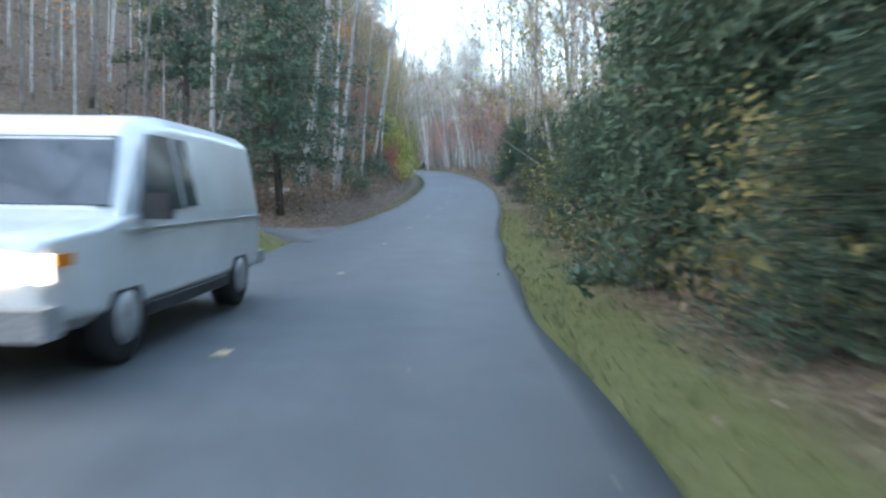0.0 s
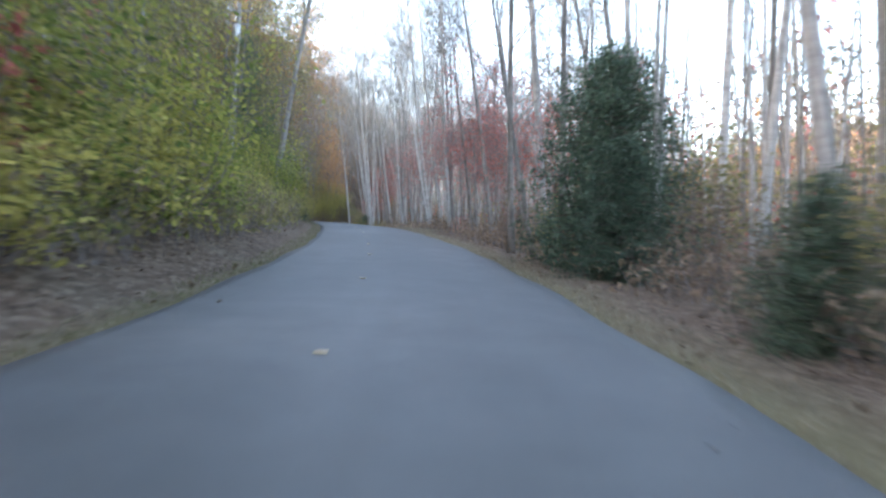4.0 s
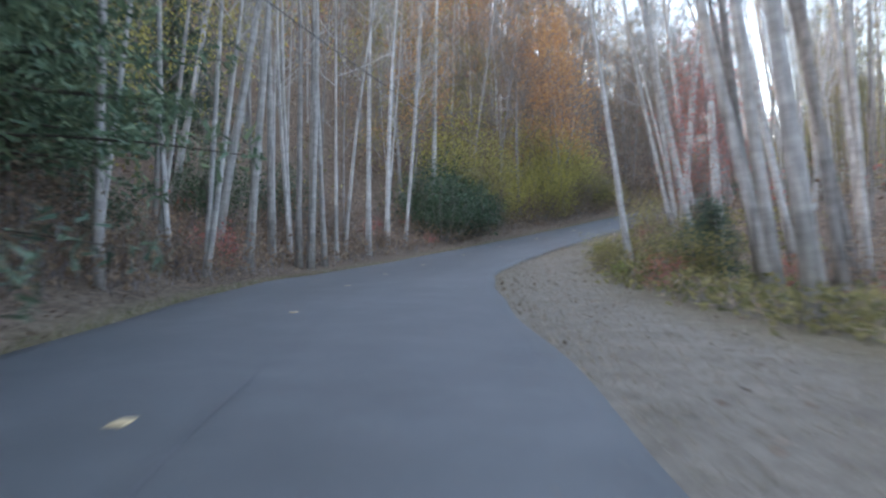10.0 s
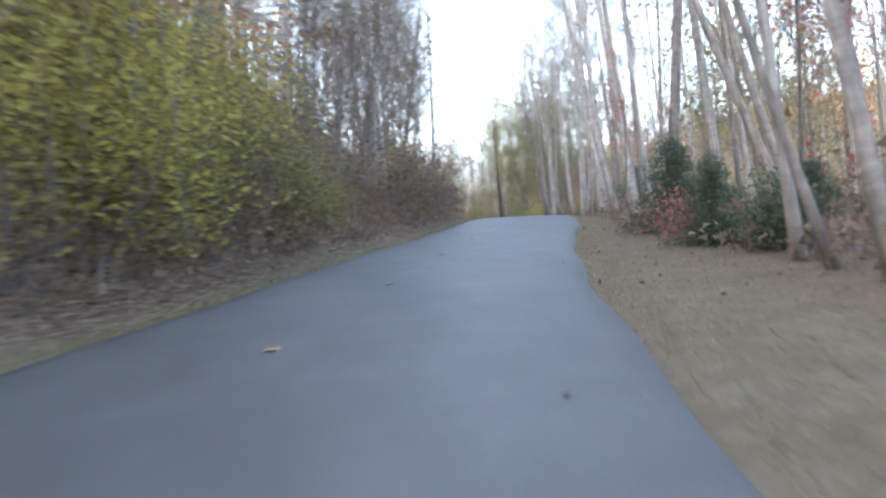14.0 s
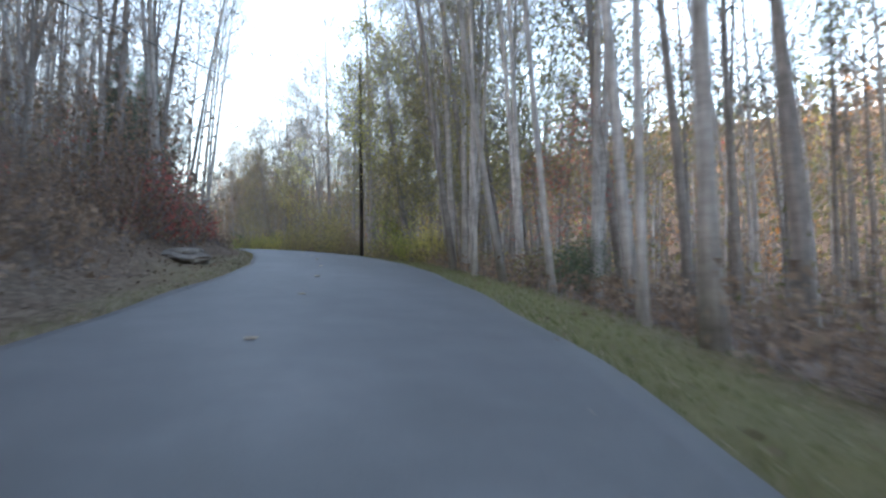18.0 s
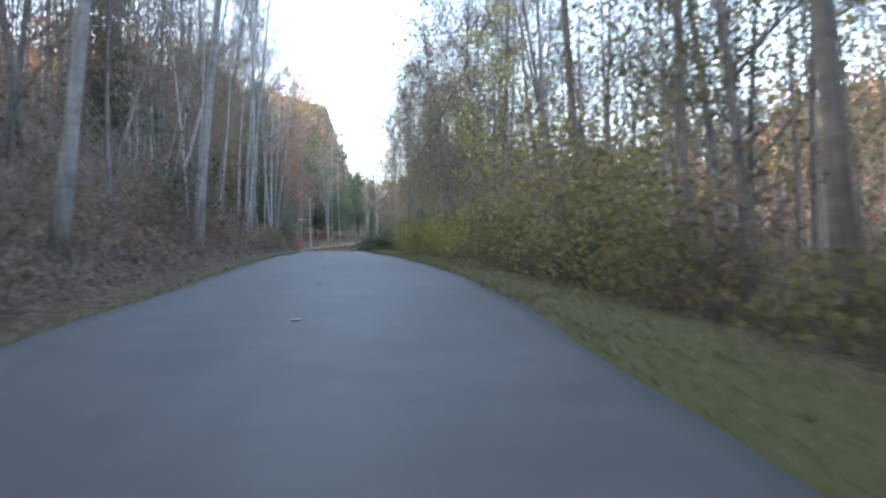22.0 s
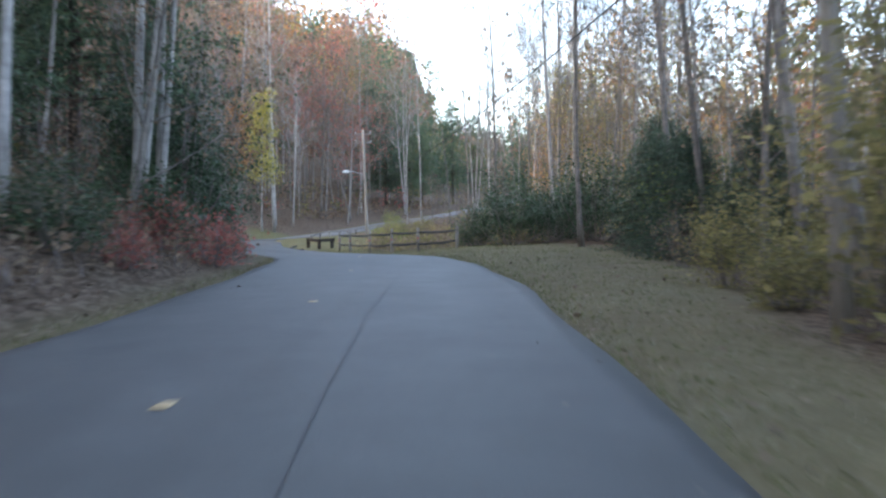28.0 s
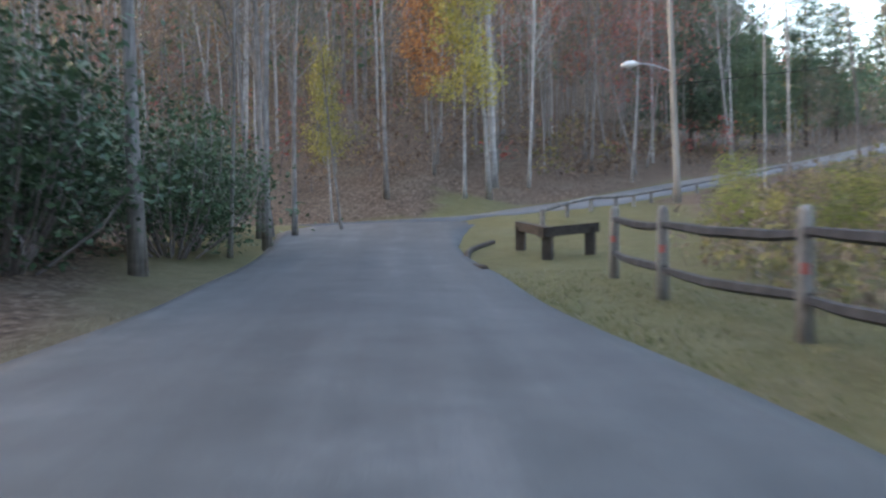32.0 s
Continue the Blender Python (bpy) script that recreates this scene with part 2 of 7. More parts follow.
ROCK = surface("rock", [(0.3, (0.11, 0.10, 0.085)), (0.6, (0.20, 0.185, 0.165)), (0.8, (0.31, 0.29, 0.26))], 2.5, 24, 0.9, 0.8, dist=0.05)

# ---------------------------------------------------------------- plan: two roads as splines
RX = [-1.3, -1.3, -1.4, -1.5, -1.5, -1.5, -1.4, -1.0, -0.2, 0.5, 0.9, 0.9, 0.2, -0.9, -2.5, -4.8, -7.9, -10.9, -12.7, -11.9, -8.8, -4.6, 0.1, 4.3,
      8.1, 11.1, 13.1, 14.4, 15.1, 15.0, 14.4, 13.7, 13.1, 12.7, 12.2, 10.6, 7.45, 4.9, 2.3, 0.0, -2.2, -3.6]
RY = [-59.9, -47.9, -36.0, -24.0, -12.0, 0.0, 12.1, 24.1, 36.0, 48.0, 59.9, 71.9, 84.0, 95.9, 107.8, 119.5, 131.0, 142.7, 154.8, 167.1, 178.7,
      190.0, 201.2, 212.4, 223.7, 235.2, 247.0, 258.7, 270.7, 282.7, 294.5, 306.6, 318.5, 330.6, 342.5, 354.1, 365.3, 371.0, 376.6, 381.5, 386.5, 392.5]
RZ = [-4.35, -3.73, -3.11, -2.49, -1.87, -1.25, -0.54, 0.43, 1.6, 2.92, 4.36, 5.86, 7.35, 8.83, 10.29, 11.6, 12.68, 13.47, 14.22, 15.51, 17.19,
      19.06, 21.0, 22.83, 24.46, 25.91, 27.28, 28.56, 29.84, 30.96, 31.93, 32.84, 33.67, 34.57, 35.4, 36.04, 36.47, 36.72, 37.05, 37.42, 37.9, 38.4]
CROSS = [(-95, 372, 34.5), (-60, 380, 36.2), (-30, 386.5, 37.4), (-14, 389.6, 38.0), (-5.5, 391.8, 38.3), (-0.6, 395.5, 38.65), (2.6, 402, 39.4),
         (7.5, 411, 40.8), (14.5, 422, 42.6), (25, 436, 45.5), (42, 454, 48.5), (70, 475, 53)]
DRIVE = [(-1.5, 24.6, 0.47), (-5.5, 25.2, 0.58), (-10, 26.0, 0.70), (-18, 26.6, 0.82), (-34, 26, 1.0)]


def spline(pts, step=1.0):
    """A smooth line through the points, in even steps."""
    p = np.array(pts, float)
    p = np.vstack([2 * p[0] - p[1], p, 2 * p[-1] - p[-2]])
    out = []
    for i in range(1, len(p) - 2):
        for u in np.arange(0, 1, 1 / 16):
            a, b, c, d = p[i - 1:i + 3]
            out.append(b + 0.5 * u * (c - a + u * (2 * a - 5 * b + 4 * c - d + u * (3 * (b - c) + d - a))))
    out = np.array(out + [p[-2]])
    s = np.r_[0, np.cumsum(np.linalg.norm(np.diff(out[:, :2], axis=0), axis=1))]
    t = np.arange(0, s[-1], step)
    return np.stack([np.interp(t, s, out[:, k]) for k in range(3)], 1)


MAIN = spline(list(zip(RX, RY, RZ)))
SIDE = spline(CROSS)
S0 = int(np.argmin(np.abs(MAIN[:, 1])))                       # station 0 of the walk


def tangents(line):
    t = np.gradient(line[:, :2], axis=0)
    return t / np.linalg.norm(t, axis=1)[:, None]


MAIN_T, SIDE_T = tangents(MAIN), tangents(SIDE)
MAIN_S = np.arange(len(MAIN)) - S0                            # metres along the road
# the pavement wanders a little to either side of the lane's line
sway = np.interp(MAIN_S, [0, 20, 35, 73, 100, 112, 127, 140, 148, 160, 180, 214, 240, 264, 288, 312, 343, 360, 374], [0, -0.05, 0.15, -0.03, 0.24, 0.15, 0.13, -0.05, -0.35, -0.2, 0.12, 0.28, 0.05, 0.4, 0.1, 0.2, 0.07, 0.25, 0])
sway = np.convolve(np.pad(sway, 6, mode="edge"), np.ones(13) / 13, mode="valid")
MAIN[:, 0] += MAIN_T[:, 1] * sway
MAIN[:, 1] -= MAIN_T[:, 0] * sway
MAIN_T = tangents(MAIN)


def half_width(s):
    return np.interp(s, [-60, 0, 8, 20, 35, 73, 100, 127, 140, 148, 160, 180, 214, 240, 264, 312, 343, 360, 367, 373, 379, 385, 390, 396], [2.5, 2.5, 2.55, 2.65, 2.6, 2.63, 2.66, 2.52, 2.75, 2.95, 2.85, 2.75, 2.82, 2.6, 2.9, 2.85, 2.8, 2.85, 2.95, 2.9, 2.55, 2.3, 2.3, 2.6])


def station(x, y, line=None, tan=None):
    """Nearest station, offset to the right and height of a road, for arrays of places."""
    line, tan = (MAIN, MAIN_T) if line is None else (line, tan)
    x, y = np.atleast_1d(np.asarray(x, float)), np.atleast_1d(np.asarray(y, float))
    idx = np.empty(len(x), int)
    for k in range(0, len(x), 4000):
        d2 = (x[k:k + 4000, None] - line[None, :, 0]) ** 2 + (y[k:k + 4000, None] - line[None, :, 1]) ** 2
        idx[k:k + 4000] = d2.argmin(1)
    vx, vy = x - line[idx, 0], y - line[idx, 1]
    along = vx * tan[idx, 0] + vy * tan[idx, 1]
    right = vx * tan[idx, 1] - vy * tan[idx, 0]
    side = np.where(right >= 0, 1.0, -1.0)
    dist = np.hypot(vx, vy)
    slope = np.gradient(line[:, 2])[idx]
    return idx, side * dist, line[idx, 2] + slope * np.clip(along, -1, 1), dist


def place(s, d):
    """World x, y at station s of the main road, d metres to the right of its middle."""
    i = np.clip(np.asarray(s, float) + S0, 0, len(MAIN) - 1.001)
    j = i.astype(int)
    u = i - j
    p = MAIN[j, :2] * (1 - u)[..., None] + MAIN[j + 1, :2] * u[..., None]
    t = MAIN_T[j]
    return p[..., 0] + t[..., 1] * d, p[..., 1] - t[..., 0] * d


DRIVE_LINE = spline(DRIVE)


def bank_height(s, off):
    """How the land lies beside the main road: rise or fall by distance from its edge."""
    e = np.abs(off) - half_width(s)
    left = off < 0
    v_l = np.interp(s, [0, 40, 60, 150, 170, 225, 235, 250, 258, 380], [0.9, 0.8, 0.7, 0.7, 0.7, 0.6, 1.6, 1.8, 0.8, 0.7])
    v_r = np.interp(s, [0, 30, 90, 102, 110, 124, 158, 168, 188, 200, 225, 240, 300, 340, 350, 372], [1.6, 1.4, 1.0, 1.8, 3.6, 5, 6.5, 5, 3.0, 1.4, 1.8, 2.4, 2.6, 2.2, 4, 6])
    k_l = np.interp(s, [0, 30, 50, 62, 120, 145, 165, 185, 230, 262, 280, 345, 360, 385], [0.10, 0.20, 0.32, 0.42, 0.36, 0.20, 0.22, 0.38, 0.42, 0.40, 0.55, 0.52, 0.22, 0.12])
    k_r = np.interp(s, [0, 30, 60, 110, 150, 166, 190, 204, 230, 262, 290, 330, 345, 372], [0.05, 0.02, -0.05, -0.05, 0.0, 0.12, 0.05, -0.10, -0.16, -0.12, -0.06, -0.02, 0.0, 0.02])
    over = np.maximum(e - np.where(left, v_l, v_r), 0)
    near = np.where(left, np.minimum(over, 45) * k_l, np.minimum(over, 16) * k_r)
    near = near + np.where(left, np.clip(over - 4, 0, 34) * np.interp(s, [0, 60, 100, 150, 178, 190, 245, 262, 345, 372], [0.05, 0.12, 0.2, 0.25, 0.35, 0.42, 0.38, 0.15, 0.12, 0.1]), 0)
    far = np.where(left, np.maximum(over - 38, 0).clip(0, 190) * 0.46, np.maximum(over - 55, 0).clip(0, 260) * np.interp(s, [0, 150, 200, 240, 270, 320], [0.22, 0.24, 0.42, 0.40, 0.32, 0.36]))
    verge = np.clip(e, 0, 3) * np.where(left, 0.03, np.interp(s, [0, 150, 168, 190, 200, 250, 330, 346, 356, 368, 378], [-0.02, 0.0, 0.09, 0.03, -0.05, -0.10, -0.04, 0.0, 0.10, 0.10, 0.02]))
    return near + far + verge


def roughness(x, y, amount=1.0):
    x, y = np.asarray(x), np.asarray(y)
    return amount * (0.10 * np.sin(x * 0.9 + 1.3 * np.sin(y * 0.31)) * np.cos(y * 0.7) + 0.06 * np.sin(x * 2.3 + y * 1.7) + 0.35 * np.sin(x * 0.13 + 2) * np.cos(y * 0.11))


def land(x, y, sunk=True):
    """Height of the ground at arrays of places."""
    x, y = np.atleast_1d(np.asarray(x, float)), np.atleast_1d(np.asarray(y, float))
    i1, o1, z1, d1 = station(x, y)
    i2, o2, z2, d2 = station(x, y, SIDE, SIDE_T)
    s = MAIN_S[i1]
    e1, e2 = d1 - half_width(s), d2 - 2.5
    h1 = z1 + np.where(e1 > 0, bank_height(s, o1) + roughness(x, y) * np.clip((e1 - 1.5) / 6, 0, 1), 0)
    up = np.where(o2 < 0, (np.clip(e2 - 1.2, 0, 60) * 0.38 + np.clip(e2 - 60, 0, 200) * 0.34) * np.interp(x, [-40, -8, 3, 14, 60], [1.2, 1.1, 0.45, 0.12, 0.05]), np.clip(e2, 0, 25) * -0.02)
    h2 = z2 + np.where(e2 > 0, up + roughness(x, y) * np.clip((e2 - 1.5) / 6, 0, 1), 0)
    w1, w2 = 1 / (np.maximum(e1, 0) + 0.4) ** 2, 1 / (np.maximum(e2, 0) + 0.4) ** 2
    w2 = np.where(y < 330, w2 * np.clip((y - 280) / 50, 0, 1), w2)
    w2 = w2 * np.where(o2 > 0, np.exp(-np.maximum(e2 - 6, 0) / 12), 1)
    z = (h1 * w1 + h2 * w2) / (w1 + w2)
    # the land north of the cross road climbs away from it
    z = np.where((o2 < 0) & (y > 360), np.where(w2 > w1 * 0.2, z, h2), z)
    # the side drive is cut level into the bank
    near = (x < 4) & (y < 60) & (e1 > 0)
    if near.any():
        gap2 = (x[near][:, None] - DRIVE_LINE[None, :, 0]) ** 2 + (y[near][:, None] - DRIVE_LINE[None, :, 1]) ** 2
        k = gap2.argmin(1)
        w = np.clip(1 - (np.sqrt(gap2.min(1)) - 3.4) / 4.5, 0, 1)
        w = w * w * (3 - 2 * w) * np.clip(e1[near] / 1.5, 0, 1)
        z[near] = z[near] * (1 - w) + DRIVE_LINE[k, 2] * w
    if sunk:
        z = z - np.where((e1 < 0.05) | ((e2 < 0.05) & (y > 330)), 0.12, 0.02)
    return z


# ---------------------------------------------------------------- mesh helpers
def solid(name, verts, faces, mat, smooth=False):
    me = bpy.data.meshes.new(name)
    me.from_pydata([tuple(v) for v in verts] if not isinstance(verts, list) else verts, [], faces if isinstance(faces, list) else faces.tolist())
    me.materials.append(mat)
    if smooth:
        me.polygons.foreach_set("use_smooth", [True] * len(me.polygons))
    me.update()
    return me


def part(name, me, parent, label="", kind=""):
    ob = new(name, me)
    ob.parent = parent
    return tagged(ob, label, kind=kind) if label or kind else ob


def ribbon(line, tan, offsets, heights, z_up=0.0, skirt=0.2):
    """A strip along a line; offsets and heights give its section (functions of the index)."""
    verts, faces = [], []
    n = None
    for i in range(len(line)):
        row = [(o, h) for o, h in zip(offsets(i), heights(i))]
        row = [(row[0][0] - 0.03, row[0][1] - skirt)] + row + [(row[-1][0] + 0.03, row[-1][1] - skirt)]
        n = len(row)
        for o, h in row:
            verts.append((line[i, 0] + tan[i, 1] * o, line[i, 1] - tan[i, 0] * o, line[i, 2] + h + z_up))
    for i in range(len(line) - 1):
        for k in range(n - 1):
            a = i * n + k
            faces.append((a, a + 1, a + n + 1, a + n))
    return verts, faces


class Build:
    """Collects tubes and leaves into one mesh."""

    def __init__(self):
        self.v, self.f, self.n = [], [], 0

    def tube(self, pts, radii, sides=6, cap=True):
        pts = np.array(pts, float)
        t = np.gradient(pts, axis=0)
        t /= np.linalg.norm(t, axis=1)[:, None] + 1e-9
        ref = np.array([1.0, 0.2, 0.1])
        a = np.cross(t, ref)
        a /= np.linalg.norm(a, axis=1)[:, None] + 1e-9
        b = np.cross(t, a)
        ang = np.linspace(0, 2 * np.pi, sides, endpoint=False)
        ring = (np.cos(ang)[None, :, None] * a[:, None] + np.sin(ang)[None, :, None] * b[:, None]) * np.array(radii)[:, None, None] + pts[:, None]
        self.v.extend(map(tuple, ring.reshape(-1, 3).tolist()))
        for i in range(len(pts) - 1):
            for k in range(sides):
                p, q = self.n + i * sides + k, self.n + i * sides + (k + 1) % sides
                self.f.append((p, q, q + sides, p + sides))
        if cap:
            self.f.append(tuple(self.n + (len(pts) - 1) * sides + k for k in range(sides)))
            self.f.append(tuple(self.n + sides - 1 - k for k in range(sides)))
        self.n += len(pts) * sides
        return self

    def leaves(self, centres, size, rng, flat=0.0, droop=0.0, aspect=0.6):
        """One four-cornered leaf, folded along its rib, at each centre."""
        c = np.array(centres, float).reshape(-1, 3)
        n = len(c)
        d = rng.normal(size=(n, 3))
        d[:, 2] = d[:, 2] * (1 - flat) - droop
        d /= np.linalg.norm(d, axis=1)[:, None] + 1e-9
        e = rng.normal(size=(n, 3))
        e[:, 2] *= 1 - flat
        e -= d * (e * d).sum(1)[:, None]
        e /= np.linalg.norm(e, axis=1)[:, None] + 1e-9
        w = np.array(size) * rng.uniform(0.6, 1.4, n)
        d, e = d * w[:, None], e * (w * aspect)[:, None]
        quad = np.stack([c - d, c + e * 0.9 - d * 0.1, c + d, c - e * 0.9 - d * 0.1], 1)
        self.v.extend(map(tuple, quad.reshape(-1, 3).tolist()))
        self.f.extend((self.n + 4 * np.arange(n)[:, None] + np.arange(4)).tolist())
        self.n += 4 * n
        return self

    def chips(self, centres, size, rng, aspect=0.7):
        """One three-cornered leaf clump at each centre, for woods far off."""
        c = np.array(centres, float).reshape(-1, 3)
        n = len(c)
        d, e = rng.normal(size=(n, 3)), rng.normal(size=(n, 3))
        d /= np.linalg.norm(d, axis=1)[:, None] + 1e-9
        e -= d * (e * d).sum(1)[:, None]
        e /= np.linalg.norm(e, axis=1)[:, None] + 1e-9
        w = (size * rng.uniform(0.6, 1.4, n))[:, None]
        tri = np.stack([c - d * w, c + d * w * 0.6 + e * w * aspect, c + d * w * 0.6 - e * w * aspect], 1)
        self.v.extend(map(tuple, tri.reshape(-1, 3).tolist()))
        self.f.extend((self.n + 3 * np.arange(n)[:, None] + np.arange(3)).tolist())
        self.n += 3 * n
        return self

    def fuzz(self, centres, length, width, rng):
        """Fine bare twigs, mostly reaching upward."""
        c = np.array(centres, float).reshape(-1, 3)
        n = len(c)
        d = rng.normal(size=(n, 3)) * 0.75 + np.array([0, 0, 0.7])
        d *= (length * rng.uniform(0.5, 1.3, n) / np.linalg.norm(d, axis=1))[:, None]
        s = np.stack([-d[:, 1], d[:, 0], np.zeros(n)], 1)
        s *= (width / (np.linalg.norm(s, axis=1) + 1e-6))[:, None]
        tri = np.stack([c - s, c + s, c + d], 1)
        self.v.extend(map(tuple, tri.reshape(-1, 3).tolist()))
        self.f.extend((self.n + 3 * np.arange(n)[:, None] + np.arange(3)).tolist())
        self.n += 3 * n
        return self

    def twig(self, a, b, w):
        """A thin three-cornered twig."""
        a, b = np.asarray(a, float), np.asarray(b, float)
        d = b - a
        s = np.array([-d[1], d[0], 0.15 * w])
        s *= w / (np.linalg.norm(s) + 1e-6)
        self.v.extend([tuple(a - s), tuple(a + s), tuple(b)])
        self.f.append((self.n, self.n + 1, self.n + 2))
        self.n += 3
        return self

    def box(self, lo, hi, m=None):
        (x0, y0, z0), (x1, y1, z1) = lo, hi
        p = [(x0, y0, z0), (x1, y0, z0), (x1, y1, z0), (x0, y1, z0), (x0, y0, z1), (x1, y0, z1), (x1, y1, z1), (x0, y1, z1)]
        if m is not None:
            p = [tuple(m @ Vector(q)) for q in p]
        self.v.extend(p)
        self.f.extend(tuple(self.n + k for k in q) for q in ((3, 2, 1, 0), (4, 5, 6, 7), (0, 1, 5, 4), (1, 2, 6, 5), (2, 3, 7, 6), (3, 0, 4, 7)))
        self.n += 8
        return self

    def mesh(self, name, mat, smooth=False):
        return solid(name, self.v, self.f, mat, smooth)


# ---------------------------------------------------------------- ground
def ground_sheet():
    w = np.concatenate([[-2500, -900, -400, -270], np.arange(-220, -60, 16), np.arange(-60, -20, 4), np.arange(-20, -8, 1.0), np.arange(-8, 8, 0.6),
                        np.arange(8, 20, 1.0), np.arange(20, 60, 4), np.arange(60, 220, 16), [270, 400, 900, 2500]])
    ys = np.concatenate([[-2500, -900, -400, -200, -120, -90], np.arange(-70, 360, 1.6), np.arange(360, 412, 0.9), np.arange(412, 470, 4), np.arange(470, 640, 16), [700, 900, 1400, 2800]])
    mid = np.interp(ys, MAIN[:, 1], MAIN[:, 0])
    fade = np.interp(ys, [380, 440], [1, 0])
    xx = (mid * fade)[:, None] + w[None, :]
    yy = np.repeat(ys[:, None], len(w), 1)
    z = land(xx.ravel(), yy.ravel())
    i1, o1, _, d1 = station(xx.ravel(), yy.ravel())
    s = MAIN_S[i1]
    e = d1 - half_width(s)
    width = np.where(o1 < 0, np.interp(s, [0, 22, 30, 60, 228, 238, 250, 256, 380], [1.4, 1.4, 0.6, 0.55, 0.55, 2.0, 2.0, 0.5, 0.7]) + np.clip((s - 378) / 4, 0, 2.2),
                     np.interp(s, [0, 30, 60, 90, 102, 110, 124, 158, 168, 190, 200, 225, 300, 340, 350, 385], [1.7, 1.5, 1.0, 1.0, 1.6, 4.0, 5.6, 6.6, 5, 3, 1.3, 2.0, 2.9, 2.6, 5, 8]))
    grass = np.clip((width - e) / 0.6, 0, 1)
    _, _, _, d2 = station(xx.ravel(), yy.ravel(), SIDE, SIDE_T)
    grass = np.maximum(grass, np.clip((1.2 - (d2 - 2.5)) / 0.5, 0, 1) * (yy.ravel() > 340))
    green = np.where(o1 < 0, np.interp(s, [0, 22, 30, 226, 232, 256, 260, 350, 366, 380, 388], [0.8, 0.8, 0.45, 0.45, 0.2, 0.2, 0.45, 0.45, 0.12, 0.12, 0.45]),
                     np.interp(s, [0, 28, 40, 90, 120, 190, 215, 228, 248, 264, 285, 312, 338, 356, 378], [0.75, 0.75, 0.35, 0.15, 0.08, 0.05, 0.40, 0.62, 0.9, 0.9, 0.3, 0.9, 0.22, 0.24, 0.5]))
    earth = np.where(o1 > 0, np.interp(s, [112, 122, 158, 166, 184], [0, 1, 1, 0.55, 0]) * np.clip((3.4 - e) / 1.6, 0, 1), 0)
    n, m = len(ys), len(w)
    a = (np.arange(n - 1)[:, None] * m + np.arange(m - 1)).ravel()
    me = solid("ground", np.stack([xx.ravel(), yy.ravel(), z], 1), np.stack([a, a + 1, a + m + 1, a + m], 1), GROUND, True)
    for key, val in (("grass", grass), ("green", green), ("earth", earth)):
        at = me.attributes.new(key, "FLOAT", "POINT")
        at.data.foreach_set("value", val.astype(np.float32))
    return tagged(new("ground", me), "leaf-strewn forest floor with grassy road verges", "ground", kind="structure")


def ground_material():
    m, nodes, links, b = material("forest_floor", 0.95, 0, 0.1)
    broad, mid, fine = noise_tex(nodes, links, 0.35, 5), noise_tex(nodes, links, 1.9, 8, rough=0.8), noise_tex(nodes, links, 22, 4, rough=0.75)
    litter = ramp(nodes, [(0.26, (0.032, 0.024, 0.019)), (0.42, (0.075, 0.054, 0.040)), (0.55, (0.130, 0.096, 0.070)), (0.74, (0.24, 0.19, 0.145))])
    tc, cells = nodes.new("ShaderNodeTexCoord"), nodes.new("ShaderNodeTexVoronoi")
    cells.inputs["Scale"].default_value = 11.0
    links.new(tc.outputs["Object"], cells.inputs["Vector"])
    links.new(mixed(nodes, links, 0.42, mixed(nodes, links, 0.5, mid.outputs["Fac"], fine.outputs["Fac"]), cells.outputs["Color"]), litter.inputs["Fac"])
    dry = ramp(nodes, [(0.28, (0.070, 0.056, 0.037)), (0.48, (0.132, 0.106, 0.070)), (0.7, (0.225, 0.185, 0.13))])
    wet = ramp(nodes, [(0.3, (0.055, 0.072, 0.018)), (0.7, (0.135, 0.150, 0.048))])
    for r in (dry, wet):
        links.new(mixed(nodes, links, 0.5, mid.outputs["Fac"], fine.outputs["Fac"]), r.inputs["Fac"])
    ga, gr = nodes.new("ShaderNodeAttribute"), nodes.new("ShaderNodeAttribute")
    ga.attribute_name, gr.attribute_name = "grass", "green"

    def shaken(att, amount):
        mt = nodes.new("ShaderNodeMath")
        mt.operation = "MULTIPLY_ADD"
        mt.inputs[1].default_value = amount
        links.new(broad.outputs["Fac"], mt.inputs[0])
        sb = nodes.new("ShaderNodeMath")
        sb.operation = "SUBTRACT"
        links.new(att.outputs["Fac"], sb.inputs[0])
        sb.inputs[1].default_value = amount / 2
        links.new(sb.outputs[0], mt.inputs[2])
        mt.use_clamp = True
        return mt.outputs[0]

    turf = mixed(nodes, links, shaken(gr, 0.6), dry.outputs["Color"], wet.outputs["Color"])
    bare_soil = ramp(nodes, [(0.30, (0.088, 0.074, 0.056)), (0.50, (0.172, 0.150, 0.120)), (0.72, (0.285, 0.255, 0.212))])
    links.new(mixed(nodes, links, 0.5, mid.outputs["Fac"], fine.outputs["Fac"]), bare_soil.inputs["Fac"])
    ea = nodes.new("ShaderNodeAttribute")
    ea.attribute_name = "earth"
    floor = mixed(nodes, links, shaken(ga, 0.5), litter.outputs["Color"], turf)
    links.new(mixed(nodes, links, shaken(ea, 1.3), floor, bare_soil.outputs["Color"]), b.inputs["Base Color"])
    bump(nodes, links, b, mid.outputs["Fac"], 0.8, 0.08)
    return m


GROUND = ground_material()
ground_sheet()

# ---------------------------------------------------------------- roads
crown = [-1.0, -0.92, -0.6, -0.3, -0.04, 0.0, 0.04, 0.3, 0.6, 0.92, 1.0]
END = int(np.argmin(np.abs(MAIN[:, 1] - 391.0)))
CHANGE = int(np.argmin(np.abs(MAIN[:, 1] - 357.5)))       # the surface changes here


